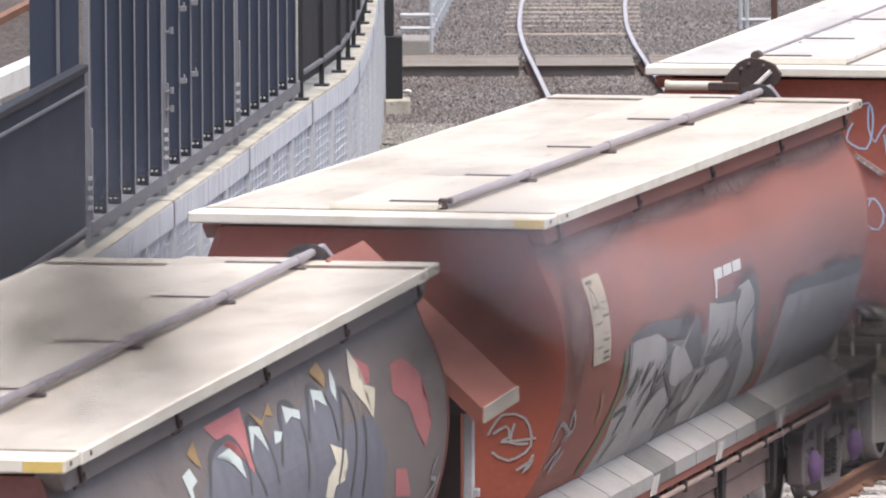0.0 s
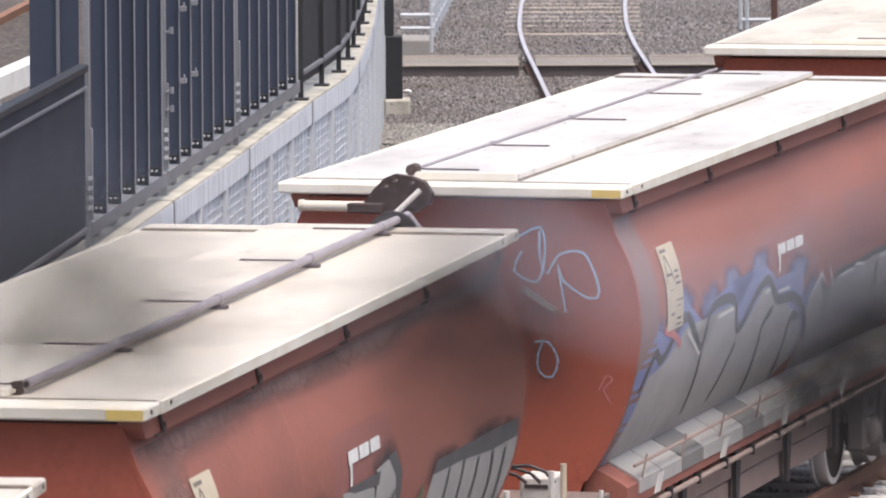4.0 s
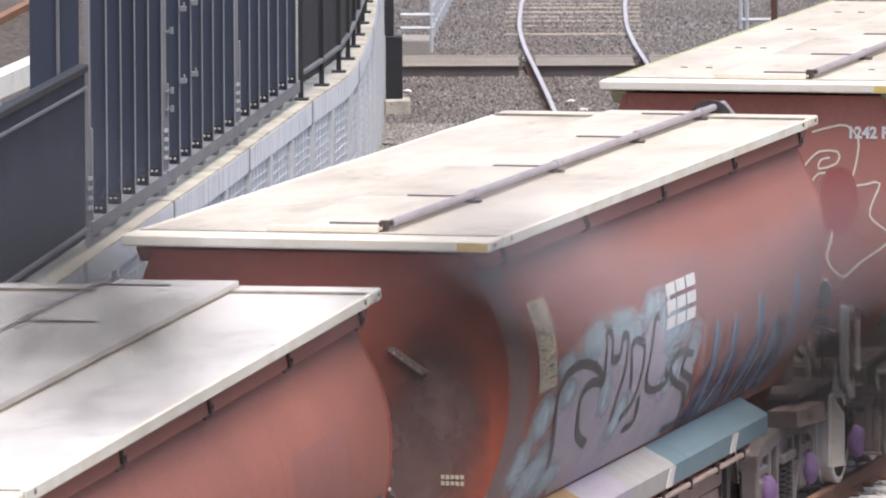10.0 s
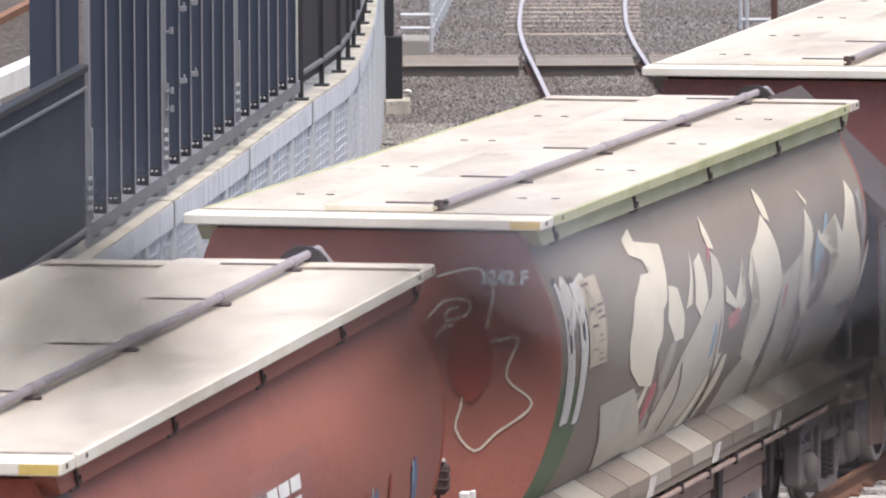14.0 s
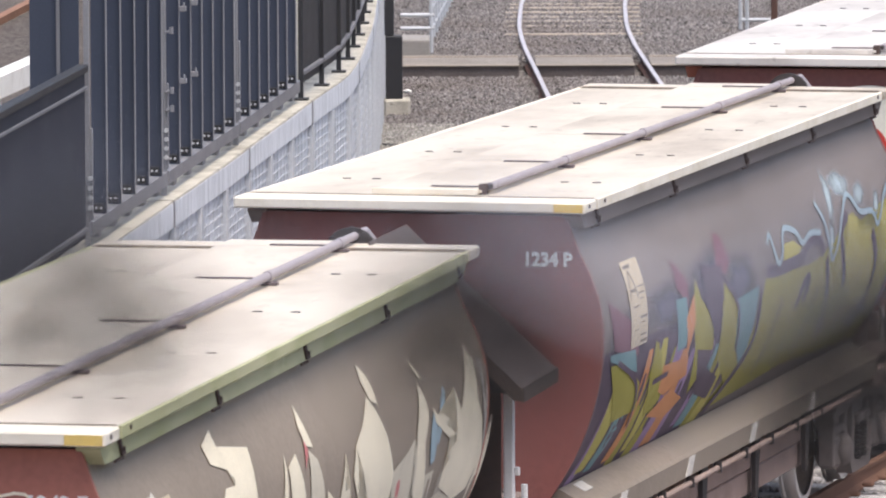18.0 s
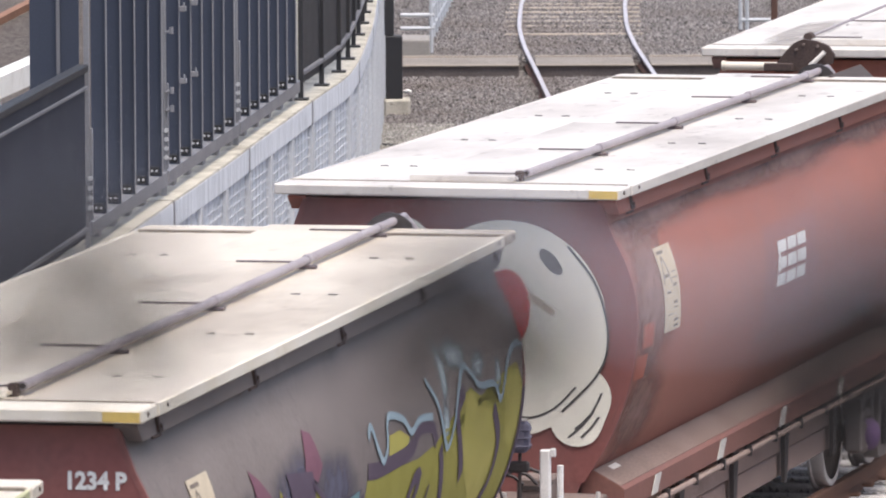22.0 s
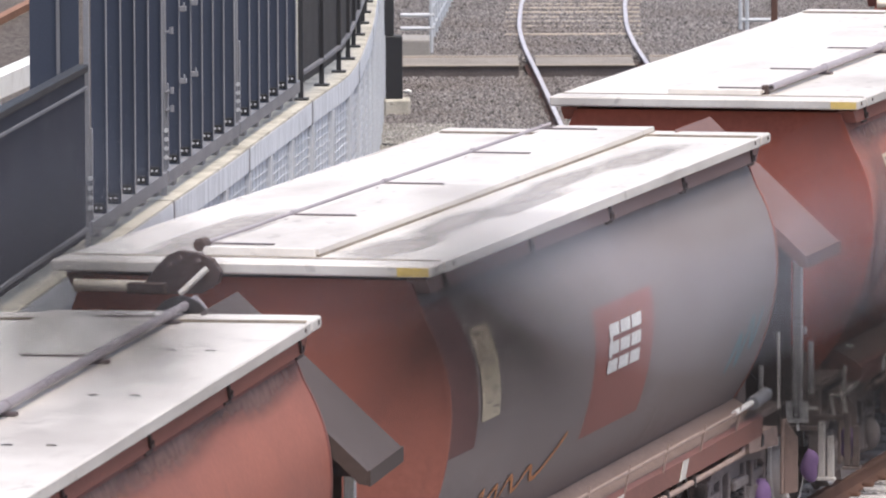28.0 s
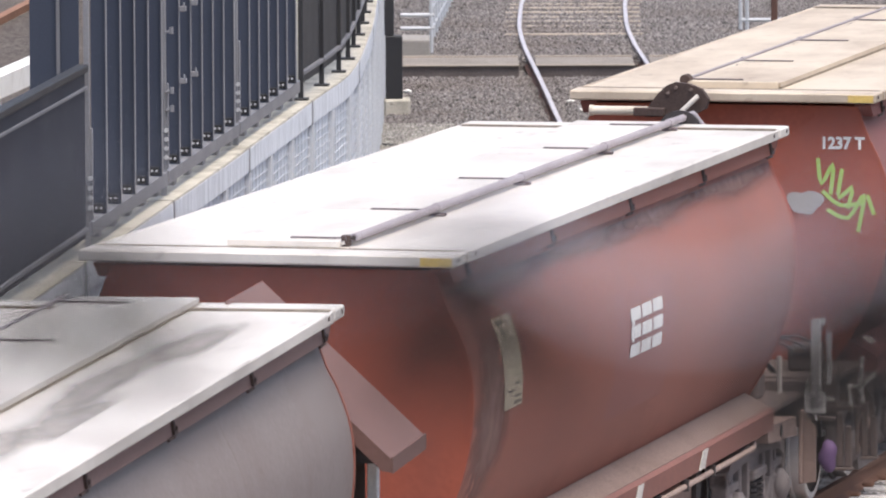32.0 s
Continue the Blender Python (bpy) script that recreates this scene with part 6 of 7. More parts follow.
def number(w, text):
    tagged(lettering(text, 0.14, WHITE, w, lambda u, v: Vector((0.83 + u * 0.95, -BODY - 0.022, 2.965 + v)), "stencil_number", "white stencilled running number", 0.006), kind="stuff")


def art4(w):
    shapes(w, SP["taupe"], "dull cream sprayed ground", [[(-3.08, 1.33), (-1.56, 1.32), (0.87, 1.25), (3.34, 1.25), (5.48, 1.25), (5.48, 1.57), (3.77, 1.68), (2.21, 1.51), (-0.93, 1.73), (-2.06, 1.82), (-2.97, 1.89)]], 0.0008)
    letters(w, 17, -3.3, 5.4, 1.28, 2.35, [SP["bone"], SP["cream"], SP["taupe"], TAUPE], TAUPE, 12, None, None, 0.03, 0.5, 1.0, 0.3, 0.1, ((SP["pink"], 3, 1.5, 2.2), (SP["sky"], 3, 1.5, 2.3)))
    shapes(w, SP["cream"], "cream sprayed flames", [[(-2.89, 3.04), (-2.57, 3.1), (-2.57, 3.0), (-1.89, 2.92), (-2.0, 2.69), (-2.05, 2.51), (-2.3, 2.41), (-2.46, 2.52), (-2.35, 2.76), (-2.56, 2.86), (-2.89, 2.93)], [(-2.75, 2.77), (-2.23, 2.75), (-2.23, 2.53), (-2.19, 2.24), (-2.32, 2.13), (-2.27, 1.88), (-2.74, 1.93), (-3.19, 2.1), (-3.33, 2.3), (-3.11, 2.62)], [(-1.99, 2.62), (-1.69, 2.57), (-1.45, 2.32), (-1.43, 2.16), (-1.72, 2.16), (-2.05, 2.36)], [(-1.08, 2.79), (-1.11, 2.67), (-1.21, 2.4), (-1.41, 2.38)], [(-0.36, 3.0), (-0.34, 2.91), (-0.27, 2.73), (-0.44, 2.76), (-0.48, 2.88)]], 0.0080)
    shapes(w, SP["cream"], "cream sprayed flames", [[(1.7, 3.04), (1.84, 2.94), (1.85, 2.76), (1.66, 2.81), (1.62, 2.93)], [(1.6, 2.84), (1.76, 2.72), (1.94, 2.56), (2.15, 2.29), (2.14, 2.19), (1.9, 2.01), (1.99, 1.77), (1.89, 1.58), (1.07, 1.77), (1.07, 1.93), (1.43, 2.09), (1.04, 2.2), (0.82, 2.42), (0.96, 2.6), (1.27, 2.7)], [(-0.0, 2.43), (0.38, 2.28), (0.62, 2.59), (0.53, 2.35), (0.8, 2.22), (0.62, 2.16), (0.01, 2.3)], [(3.12, 2.91), (3.32, 2.8), (3.3, 2.76), (3.15, 2.85)], [(3.17, 2.76), (3.33, 2.61), (3.36, 2.51), (3.22, 2.35), (3.4, 1.96), (3.39, 1.79), (2.97, 2.04), (2.94, 2.44)]], 0.0080)
    shapes(w, SP["cream"], "cream sprayed flames", [[(-1.04, 2.7), (-0.78, 2.75), (-0.69, 2.57), (-0.63, 2.37), (-0.85, 2.26), (-1.09, 2.38)], [(3.52, 2.56), (3.67, 2.49), (4.15, 2.33), (4.28, 2.61), (4.51, 2.43), (4.77, 2.69), (4.92, 2.84), (5.1, 2.71), (5.1, 2.45), (5.29, 2.29), (5.48, 2.02), (5.19, 1.81), (4.71, 1.79), (3.96, 1.97), (4.01, 2.07), (4.42, 2.2), (4.02, 2.31), (3.59, 2.45)]], 0.0080)
    shapes(w, SP["bone"], "bone-coloured sprayed flames", [[(-4.0, 1.92), (-2.88, 1.93), (-1.66, 1.33), (-2.25, 1.37), (-3.24, 1.34), (-3.61, 1.66)], [(-0.41, 2.73), (-0.21, 2.65), (-0.11, 2.51), (-0.06, 2.28), (0.1, 1.87), (-0.15, 1.7), (-0.39, 1.47), (-0.74, 1.38), (-1.11, 1.36), (-1.46, 1.79), (-1.24, 2.08), (-0.85, 2.26), (-0.52, 2.39)], [(-2.03, 1.34), (-1.7, 1.69), (-1.34, 2.03), (-1.02, 2.18), (-0.66, 2.08), (-0.36, 1.66), (-0.69, 1.31), (-1.7, 1.27)]], 0.0070)
    shapes(w, SP["bone"], "bone-coloured sprayed flames", [[(1.78, 1.25), (0.72, 1.25), (1.01, 1.64), (1.26, 1.75), (2.1, 1.55), (2.18, 1.25)], [(2.15, 2.29), (2.62, 2.36), (2.86, 2.42), (3.03, 2.3), (3.0, 2.1), (2.82, 1.85), (3.05, 1.55), (2.66, 1.29), (2.29, 1.36), (2.24, 1.64), (2.17, 1.98)], [(3.41, 1.89), (4.02, 1.93), (5.23, 1.7), (5.48, 1.54), (5.48, 1.25), (5.3, 1.25), (3.66, 1.25), (3.64, 1.45)], [(2.24, 1.25), (2.66, 1.46), (3.19, 1.5), (3.89, 1.36), (3.98, 1.25), (2.55, 1.25)]], 0.0070)
    shapes(w, SP["silver"], "silver sprayed flame tips", [[(5.2, 2.72), (5.34, 2.7), (5.37, 2.39), (5.48, 2.65), (5.48, 2.53), (5.48, 2.21), (5.48, 1.93), (5.48, 1.95), (5.4, 2.21)]], 0.0080)
    shapes(w, SP["pink"], "small dull red sprayed wedges", [[(0.17, 2.16), (0.58, 2.21), (0.64, 2.08), (0.33, 2.04)], [(-0.46, 2.8), (-0.41, 2.73), (-0.59, 2.62)]], 0.0090)
    tag_lines(w, on_side, [[(-2.2, 2.1), (-1.95, 1.75), (-1.8, 1.5)], [(-1.3, 1.95), (-1.1, 1.7), (-1.2, 1.4)], [(-0.1, 2.2), (-0.05, 1.9), (0.15, 1.6), (0.1, 1.35)], [(1.0, 1.9), (0.7, 1.65), (0.55, 1.4)], [(2.1, 1.95), (2.05, 1.6), (1.9, 1.35)], [(3.2, 1.9), (3.1, 1.6), (3.2, 1.3)], [(4.2, 1.75), (4.15, 1.5), (4.3, 1.28)], [(5.0, 1.75), (4.95, 1.45)]], 0.05, TAUPE, "dark gaps between the flames", 0.0098)
    letters(w, 18, -5.3, -4.6, 1.9, 3.1, [SP["silver"], SP["white"]], SP["dark"], 1, None, SP["white"], 0.03, 0.2, 0.6, -0.1, 0.2, ((SP["white"], 4, 2.3, 2.9),))
    number(w, "1242 F")
    tag_lines(w, on_end, [[(0.52, 3.01), (0.7, 3.06), (0.83, 3.07), (0.93, 2.95), (0.91, 2.74), (0.86, 2.54), (0.89, 2.34)], [(0.86, 2.54), (1.0, 2.56), (1.12, 2.57), (1.03, 2.29), (1.22, 2.1), (0.95, 1.88), (0.79, 1.75), (0.65, 1.91), (0.7, 2.13), (0.63, 2.43), (0.68, 2.63), (0.58, 2.65), (0.52, 2.58)],
                           [(0.45, 2.71), (0.58, 2.84), (0.75, 2.84), (0.74, 2.74), (0.58, 2.69), (0.6, 2.77), (0.68, 2.79)]], 0.018, SP["cream"], "thin pale sprayed outline")
    decal("sprayed_patch", w, SP["green"], lambda b: patch(on_side, -5.48, -4.7, 1.3, 2.2, 0.0006, b), "dark green sprayed patch")
    decal("sprayed_patch", w, SP["brick"], lambda b: blob(on_end, 0.76, 2.42, 0.16, 0.32, 0.013, b, 0.06, 4), "dull red sprayed patch")


def art5(w):
    decal("sprayed_patch", w, SP["plum"], lambda b: fill_between(on_side, lambda f: -5.45, lambda f: -1.0 + 1.0 * f, 1.26, 2.3, 0.0007, b), "dark sprayed ground")
    mist(w, MIST["dusk"], "dusky sprayed mist above the letters", [(-4.6, 2.35, 0.9, 0.25), (-3.3, 2.45, 0.9, 0.25), (-2.0, 2.5, 0.9, 0.3), (-0.8, 2.4, 0.7, 0.3)], 0.0012)
    shapes(w, SP["olive"], "olive green sprayed letter block", [[(0.16, 2.33), (1.83, 2.28), (2.4, 2.31), (3.11, 2.43), (3.6, 2.56), (4.16, 2.4), (4.48, 2.34), (4.8, 2.54), (5.28, 2.56), (5.48, 2.37), (5.48, 2.01), (5.48, 1.59), (5.48, 1.31), (5.48, 1.32), (1.92, 1.45), (-1.03, 1.35), (-0.48, 1.61), (-0.12, 1.77), (0.05, 2.05)]], 0.0015)
    shapes(w, SP["yellow"], "mustard sprayed letter fills", [[(0.86, 2.54), (1.21, 2.54), (1.5, 2.46), (1.39, 2.38), (0.84, 2.35)], [(3.44, 2.55), (3.72, 2.51), (3.86, 2.4), (4.48, 2.31), (4.64, 2.06), (4.61, 1.68), (4.21, 1.69), (3.66, 1.94), (3.32, 2.22)], [(4.77, 2.48), (5.26, 2.52), (5.48, 2.35), (5.41, 2.07), (5.24, 1.96), (4.95, 2.06)]], 0.003)
    shapes(w, SP["olive"], "olive sprayed letter pieces", [[(-2.44, 2.59), (-2.25, 2.41), (-1.74, 2.19), (-1.54, 1.96), (-1.78, 1.76), (-2.0, 1.64), (-2.27, 2.05), (-2.52, 2.3)], [(-1.53, 2.54), (-1.23, 2.39), (-0.87, 2.21), (-0.64, 1.86), (-0.18, 1.66), (-0.5, 1.55), (-1.28, 1.85), (-1.3, 2.11)], [(-3.74, 2.24), (-3.47, 2.1), (-3.13, 1.69), (-3.49, 1.62), (-3.75, 1.96)], [(-5.22, 2.19), (-4.81, 2.18), (-4.1, 1.96), (-3.92, 1.73), (-4.71, 1.72)]], 0.0082)
    shapes(w, SP["orange"], "dull orange sprayed pieces", [[(-3.32, 2.0), (-2.69, 1.98), (-2.48, 2.01), (-2.31, 1.82), (-2.6, 1.8), (-2.96, 1.73), (-3.25, 1.79)], [(-2.73, 2.3), (-2.5, 2.47), (-2.39, 2.23), (-2.51, 1.99)], [(-3.35, 1.61), (-2.77, 1.76), (-2.17, 1.63), (-2.55, 1.51)]], 0.0086)
    shapes(w, SP["wine"], "dull wine sprayed pieces", [[(-5.28, 2.68), (-4.81, 2.53), (-4.38, 2.4), (-4.3, 2.18), (-5.15, 2.3)], [(-3.14, 2.79), (-2.94, 2.71), (-2.69, 2.58), (-2.67, 2.38), (-3.06, 2.56)], [(-1.52, 2.85), (-1.33, 2.81), (-1.19, 2.59), (-1.36, 2.5), (-1.68, 2.61)]], 0.0070)
    shapes(w, SP["teal"], "dull teal sprayed pieces", [[(-3.12, 2.48), (-2.75, 2.47), (-2.6, 2.08), (-2.9, 2.06)], [(-5.27, 2.28), (-4.44, 2.24), (-4.27, 2.05), (-5.24, 2.23)], [(-0.89, 2.27), (-0.1, 2.3), (-0.09, 2.06), (-0.1, 1.8), (-0.18, 1.66), (-0.73, 1.93)]], 0.0078)
    shapes(w, SP["plum"], "dark plum sprayed pieces", [[(-2.15, 2.0), (-1.58, 1.94), (-1.6, 1.8), (-0.96, 1.66), (-1.0, 1.49), (-1.68, 1.6)], [(-2.22, 2.66), (-1.5, 2.59), (-1.41, 2.32), (-1.58, 2.14), (-2.05, 2.36)]], 0.0090)
    letters(w, 22, -5.4, -0.9, 1.30, 2.3, [SP["olive"], SP["plum"], SP["purple"], SP["orange"], SP["yellow"], SP["teal"]], SP["plum"], 8, None, None, 0.05, 0.4, 0.9, 0.25, 0.0)
    tag_lines(w, on_side, [[(0.16, 2.39), (0.57, 2.36), (1.54, 2.37), (1.81, 2.48), (2.24, 2.45), (2.4, 2.31)], [(2.55, 2.27), (2.87, 1.87), (3.04, 1.57)], [(3.5, 1.95), (3.12, 2.4), (3.37, 2.56)], [(4.4, 2.33), (4.73, 2.05), (4.76, 1.76), (4.58, 1.62), (4.73, 1.38)], [(1.55, 1.95), (1.71, 2.14), (1.92, 2.15), (1.79, 1.98)], [(5.48, 2.36), (5.48, 1.95), (5.48, 1.63), (5.43, 1.46), (5.27, 1.35)], [(-0.02, 2.26), (0.05, 1.84), (-0.31, 1.59), (-0.77, 1.35)]], 0.11, SP["plum"], "dark purple letter outlines", 0.0058)
    tag_lines(w, on_side, [[(0.6, 1.5), (0.8, 1.85), (0.9, 2.1)], [(2.1, 1.5), (2.2, 1.8), (2.3, 2.05)], [(1.4, 1.5), (1.5, 1.7)], [(4.2, 1.4), (4.3, 1.55), (4.5, 1.6)], [(-3.6, 1.9), (-3.1, 1.92)], [(-5.0, 2.2), (-4.2, 1.95), (-4.0, 1.6)], [(-2.4, 2.55), (-1.8, 2.2), (-1.5, 1.95), (-1.9, 1.65)], [(-1.5, 2.5), (-0.85, 2.2), (-0.6, 1.85)]], 0.045, SP["plum"], "thin dark inner lines", 0.0105)
    tag_lines(w, on_side, [[(0.21, 2.59), (0.32, 2.67), (0.46, 2.51), (0.63, 2.4), (0.76, 2.48), (0.86, 2.66), (1.31, 2.6), (1.53, 2.49), (1.84, 2.54), (2.25, 2.51)], [(2.19, 2.76), (2.44, 2.58), (2.79, 2.24), (3.16, 2.58), (3.43, 2.72), (3.65, 2.65), (3.89, 2.54), (4.39, 2.5), (4.63, 2.37), (4.92, 2.6), (5.29, 2.69), (5.48, 2.64)]], 0.05, SP["sky"], "wavy pale blue sprayed outline", 0.0112)
    mist(w, MIST["sky"], "pale blue sprayed wisps", [(2.8, 2.75, 0.16, 0.26), (3.3, 2.82, 0.45, 0.14), (3.95, 2.68, 0.3, 0.12), (2.75, 2.4, 0.14, 0.2), (4.6, 2.55, 0.15, 0.14)], 0.0012)
    number(w, "1234 P")


def art6(w):
    logo(w, -0.55, 2.23, 1.0, PATCH)
    decal("painted_disc", w, SP["chalk"], lambda b: blob(on_end, 0.42, 2.37, 0.79, 0.82, 0.014, b, 0.0, 1, 40, 8), "large cream painted disc")
    decal("painted_disc", w, SP["chalk"], lambda b: blob(on_end, 0.98, 1.80, 0.25, 0.30, 0.0145, b, 0.06, 2), "cream painted lobe")
    decal("painted_oval", w, SP["dark"], lambda b: blob(lambda u, v, lift: on_end(0.77 + 0.665 * u + 0.747 * v, 2.88 - 0.747 * u + 0.665 * v, lift), 0.0, 0.0, 0.122, 0.052, 0.016, b), "dark painted oval")
    decal("painted_oval", w, SP["red"], lambda b: blob(on_end, 0.42, 2.52, 0.19, 0.30, 0.016, b), "bright red painted oval")
    tag_lines(w, on_end, [[(0.45, 1.72), (0.61, 1.70), (0.8, 1.78), (0.96, 1.94)], [(0.95, 1.62), (1.08, 1.74), (1.16, 1.9)], [(0.90, 1.56), (1.0, 1.64), (1.1, 1.76)], [(1.0, 1.56), (1.08, 1.64), (1.14, 1.72)], [(0.9, 3.0), (1.1, 2.75), (1.2, 2.45), (1.2, 2.2), (1.1, 2.0), (0.85, 1.75)]], 0.018, SP["dark"], "dark painted curved lines", 0.0165)
    decal("taped_strip", w, PLATE, lambda b: stroke(on_end, [(0.60, 2.63), (0.795, 2.49)], 0.055, 0.018, b, taper=False), "short pale strip fixed to the end")
    decal("painted_patch", w, SP["denim"], lambda b: blob(on_end, -0.40, 2.98, 0.21, 0.19, 0.0135, b), "navy painted patch")
    tag_lines(w, on_end, [[(-0.60, 3.05), (-0.54, 3.14), (-0.46, 3.185), (-0.38, 3.19), (-0.29, 3.165), (-0.22, 3.11), (-0.16, 3.02)]], 0.035, SP["chalk"], "cream painted arc", 0.0145)
    tag_lines(w, on_side, [[(3.3, 1.5), (3.6, 1.9), (3.8, 2.1)], [(3.45, 1.5), (3.75, 1.95)]], 0.022, MAROON_GREY, "faint grey sprayed strokes")
    for y, z in ((-5.1, 2.3), (-5.24, 2.07)):
        decal("sprayed_patch", w, RED_BRIGHT, lambda b: patch(on_side, y - 0.2, y + 0.15, z - 0.09, z + 0.09, 0.004, b), "bright red touched-up patch")


def art7(w):
    logo(w, -0.65, 2.18, 1.0, PATCH)
    tag_lines(w, on_side, [[(4.2, 1.65), (4.4, 1.95), (4.55, 1.7), (4.75, 2.05), (4.95, 1.8), (5.1, 2.1)]], 0.08, SP["teal"], "small blue sprayed scribble")
    tag_lines(w, on_side, [[(-4.2, 1.5), (-4.0, 1.72), (-3.9, 1.52), (-3.6, 1.7), (-3.4, 1.55), (-3.2, 1.72), (-2.9, 1.58), (-2.6, 1.72), (-2.3, 1.6), (-1.6, 1.85)]], 0.04, SP["orange"], "thin ochre sprayed scribble")
    decal("sprayed_patch", w, PATCH_DARK, lambda b: patch(on_side, -5.48, -4.72, 2.1, 3.15, 0.003, b, n=12), "dark repainted patch beside the end")


def art8(w):
    logo(w, -0.6, 2.22, 1.0, PATCH)


def art9(w):
    number(w, "1237 T")
    tag_lines(w, on_end, [[(0.81, 2.88), (0.84, 2.66), (0.94, 2.83), (0.92, 2.57)], [(1.02, 2.79), (0.99, 2.54), (1.11, 2.64), (1.07, 2.45)], [(0.89, 2.44), (1.07, 2.37), (1.21, 2.57), (1.16, 2.25)], [(1.24, 2.57), (1.3, 2.4)], [(0.85, 2.6), (1.0, 2.48), (1.2, 2.5)]], 0.035, SP["lime"], "lime green sprayed scribble")
    decal("sprayed_patch", w, SP["silver"], lambda b: blob(on_end, 0.7, 2.5, 0.13, 0.12, 0.013, b, 0.2, 8), "silver splash of paint")


SPECS = [
    dict(seed=1, label="grain hopper wagon sprayed dark grey with flame graffiti", side=SLATE, end=MAROON, roof=CREAM, hood=RED, fascia=CREAM, art=art0, rail=SLATE, sill=SLATE),
    dict(seed=2, label="faded red grain hopper wagon with grey graffiti", side=RED, end=RED_BRIGHT, roof=CREAM, art=art1, pale_valve=True, pale_angle=True, post=0, washed=[(-5.0, 2.6, 0.6, 0.6)], steps=[SP["silver"], SP["silver"], SP["silver"], SP["silver"], SP["grey"]], purple=True),
    dict(seed=3, label="faded red grain hopper wagon with silver and blue graffiti", side=RED, end=RED_BRIGHT, post=0, roof=CREAM_CLEAN, pale_valve=True, turned=True, valve=CLAMP, art=art2, bracket=(0.66, 2.57), steps=[SP["silver"], SP["silver"], SP["grey"]], band=MAROON_GREY),
    dict(seed=4, label="faded red grain hopper wagon with pale blue graffiti", side=RED, end=RED_BRIGHT, roof=CREAM, art=art3, bracket=(0.70, 2.57), splash=[(-5.4, -4.3, MAROON_GREY), (-4.3, -3.2, SP["silver"]), (-3.2, -2.4, SP["ochre"]), (-2.4, -1.2, SP["lilac"]), (-1.2, 0.3, SP["silver"]), (0.3, 3.78, SP["steelblue"])], sill_end=3.8, valve=CLAMP, pale_angle=True, band=MAROON_GREY, purple=True, letter="B"),
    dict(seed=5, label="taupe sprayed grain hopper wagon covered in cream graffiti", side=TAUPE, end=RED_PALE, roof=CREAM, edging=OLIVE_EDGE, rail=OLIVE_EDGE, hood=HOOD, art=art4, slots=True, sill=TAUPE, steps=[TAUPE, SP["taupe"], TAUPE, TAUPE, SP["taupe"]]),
    dict(seed=6, label="grey sprayed grain hopper wagon with olive yellow graffiti", side=SLATE, end=MAROON, roof=CREAM, art=art5, slots=True, rail=SLATE, sill=TAUPE, letter="B", valve=SP["dusk"], pale_angle=True),
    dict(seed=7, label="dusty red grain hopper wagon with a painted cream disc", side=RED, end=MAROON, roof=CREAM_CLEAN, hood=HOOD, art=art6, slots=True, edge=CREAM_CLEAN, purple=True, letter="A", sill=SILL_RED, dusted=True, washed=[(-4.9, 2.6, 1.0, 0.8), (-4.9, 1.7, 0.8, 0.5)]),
    dict(seed=8, label="greyed maroon grain hopper wagon with a pale roof", side=GREY_WASH, end=RED, roof=CREAM_CLEAN, hood=HOOD_RED, turned=True, smoky=True, art=art7, rail=MAROON_GREY, sill=SILL_RED, dusted=True, edge=CREAM_CLEAN, purple=True, letter="B"),
    dict(seed=9, label="dusty red grain hopper wagon with a clean white roof", side=RED, end=RED_BRIGHT, roof=CREAM_CLEAN, art=art8, drum=True, edge=CREAM_CLEAN, letter="B", sill=SILL_RED, dusted=True, washed=[(-4.9, 2.3, 0.7, 0.9)]),
    dict(seed=10, label="faded red grain hopper wagon with a lime green scribble", side=MAROON, end=RED_BRIGHT, roof=CREAM_TAN, turned=True, art=art9, edge=CREAM_TAN),
]
TRAIN = [hopper(s) for s in SPECS]

# ---------------------------------------------------------------- loose stones
def clear_of_path(px, py):
    return ~((py > 122.6) & (py < 125.0)) & (px > -0.75)


gravel("ballast_stones", 70000, -0.8, 8.5, 124.9, 142.0, -0.08, 0.032, BALLAST, "loose grey crushed stones between the tracks", clear_of_path)
gravel("ballast_stones", 60000, -0.85, 5.5, 103.0, 122.7, -0.16, 0.030, BALLAST, "loose grey crushed stones before the walkway", clear_of_path)
gravel("ballast_stones", 52000, 1.5, 6.5, 66.0, 92.0, -0.212, 0.042, NEAR_BALLAST, "loose grey crushed stones beside the rails")
gravel("ballast_stones", 20000, 3.0, 8.0, 92.0, 106.0, GROUND_Z + 0.005, 0.036, NEAR_BALLAST, "loose grey crushed stones beside the far rails")

gravel("pale_stones", 9000, -0.85, 0.15, 106.5, 114.0, -0.155, 0.028, PALE_BALLAST, "patch of paler crushed stones beside the wall")

# ---------------------------------------------------------------- what moves
S_START = -13.469
ROLLED = [(0, 0.0), (6, 18.66), (7, 21.80), (9, 28.14), (13, 41.20), (17, 54.53), (19, 61.38), (23, 75.07), (25, 81.96), (28, 92.48), (32, 106.51)]
CUBIC = np.polyfit([a for a, _ in ROLLED], [b for _, b in ROLLED], 3)


def rolled(t):
    """Metres that the train has rolled by the time t: it gathers speed slowly."""
    return float(np.polyval(CUBIC, t))


def wagon_pose(k, t):
    s = S_START + k * PITCH_M - rolled(t)
    a, c = on_track(s - 5.03), on_track(s + 5.03)
    m = (a + c) / 2
    return pose(m.x, m.y, 0, 0, 0, -math.degrees(math.atan2(c.x - a.x, c.y - a.y)))


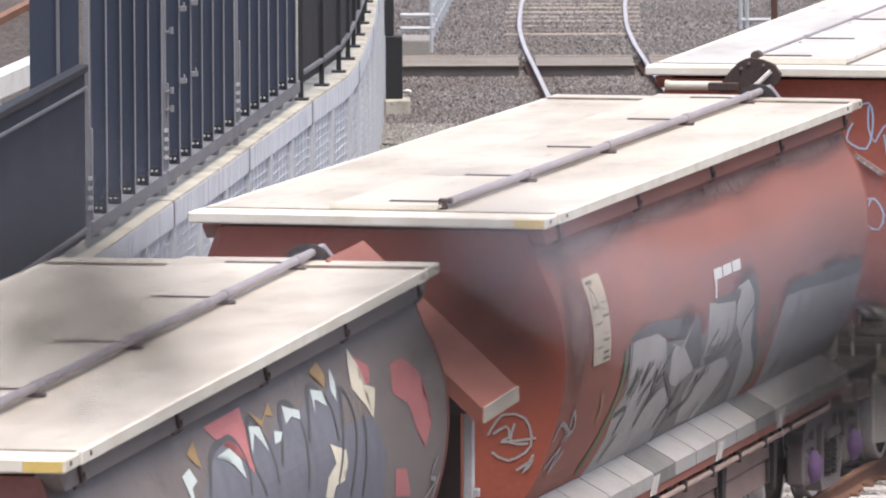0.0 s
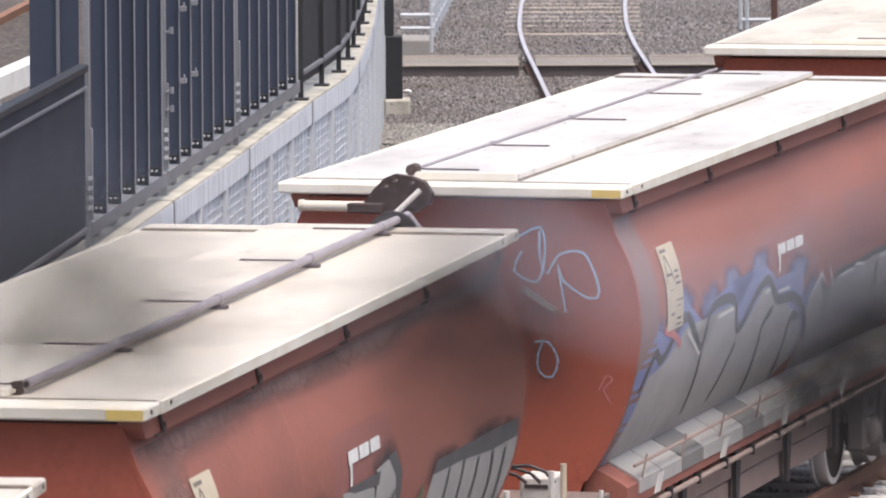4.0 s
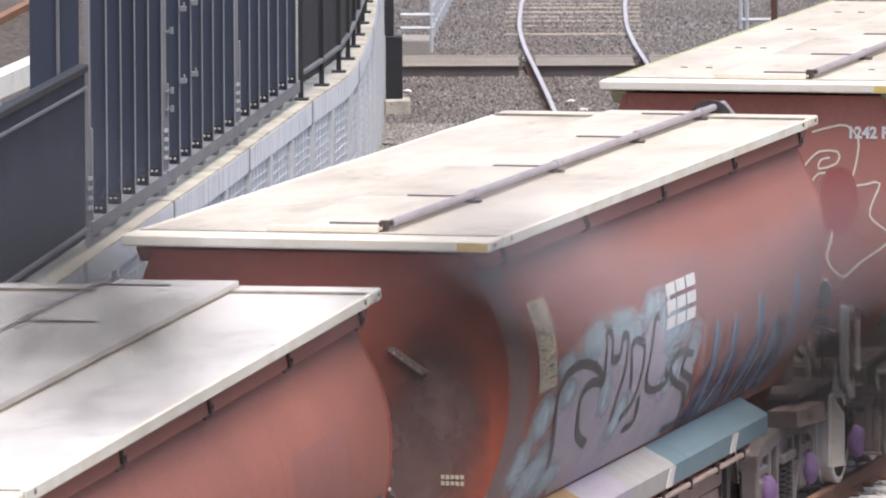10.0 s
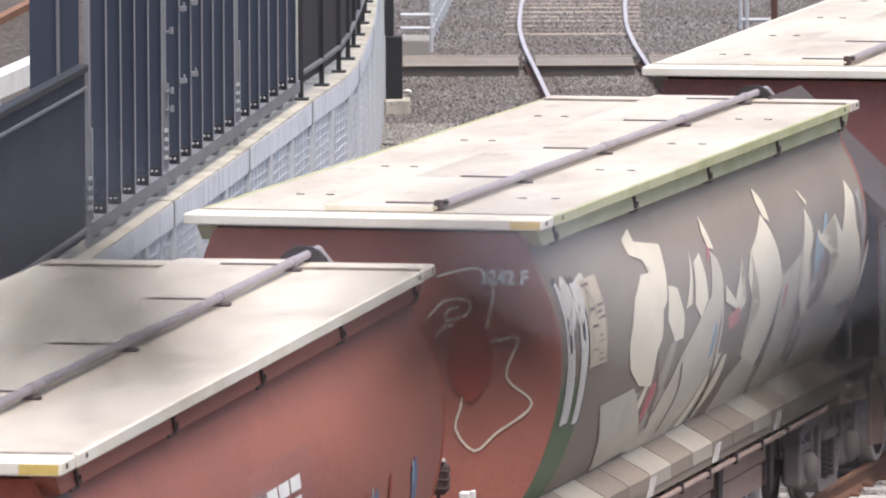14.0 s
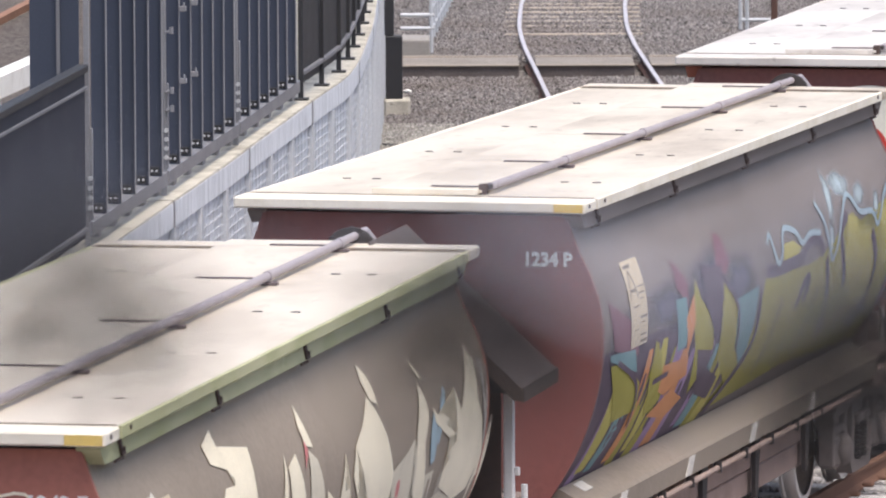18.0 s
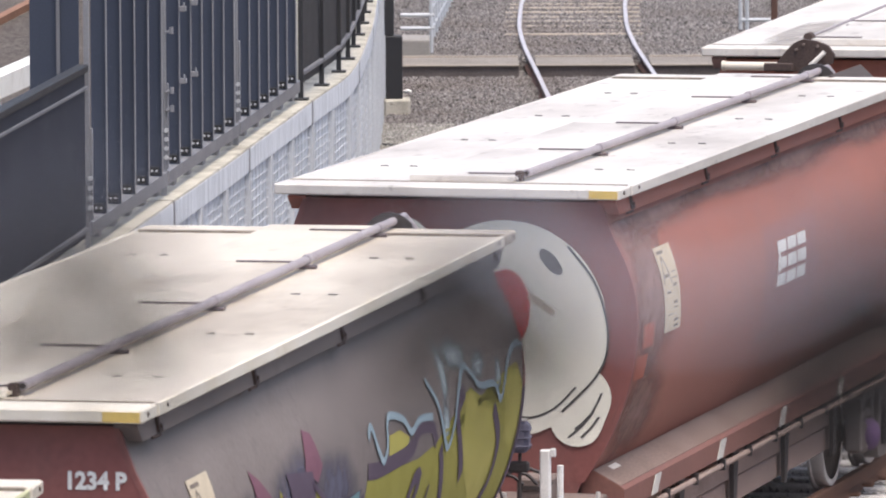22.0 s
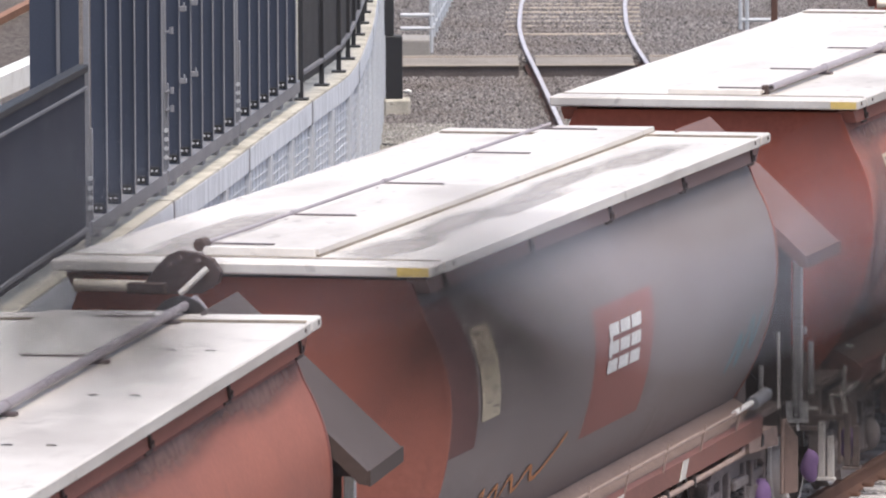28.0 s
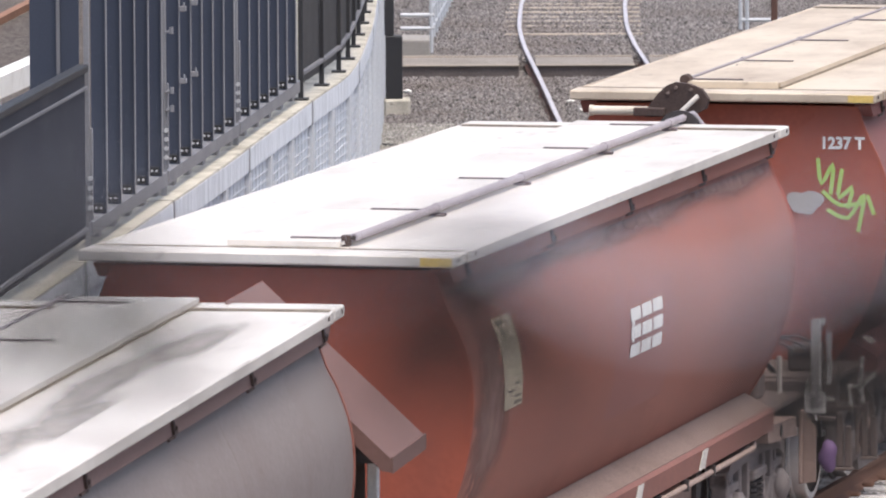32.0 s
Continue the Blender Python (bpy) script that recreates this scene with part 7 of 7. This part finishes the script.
def motions():
    for k, (w, sets) in enumerate(TRAIN):
        walk(w, [(t, wagon_pose(k, t)) for t in [i * 1.0 for i in range(33)]])
        for ws in sets:
            base = ws.matrix_basis.translation.copy()
            walk(ws, [(i * 0.2, pose(base.x, base.y, base.z, math.degrees(rolled(i * 0.2) / WHEEL_R))) for i in range(161)])


motions()
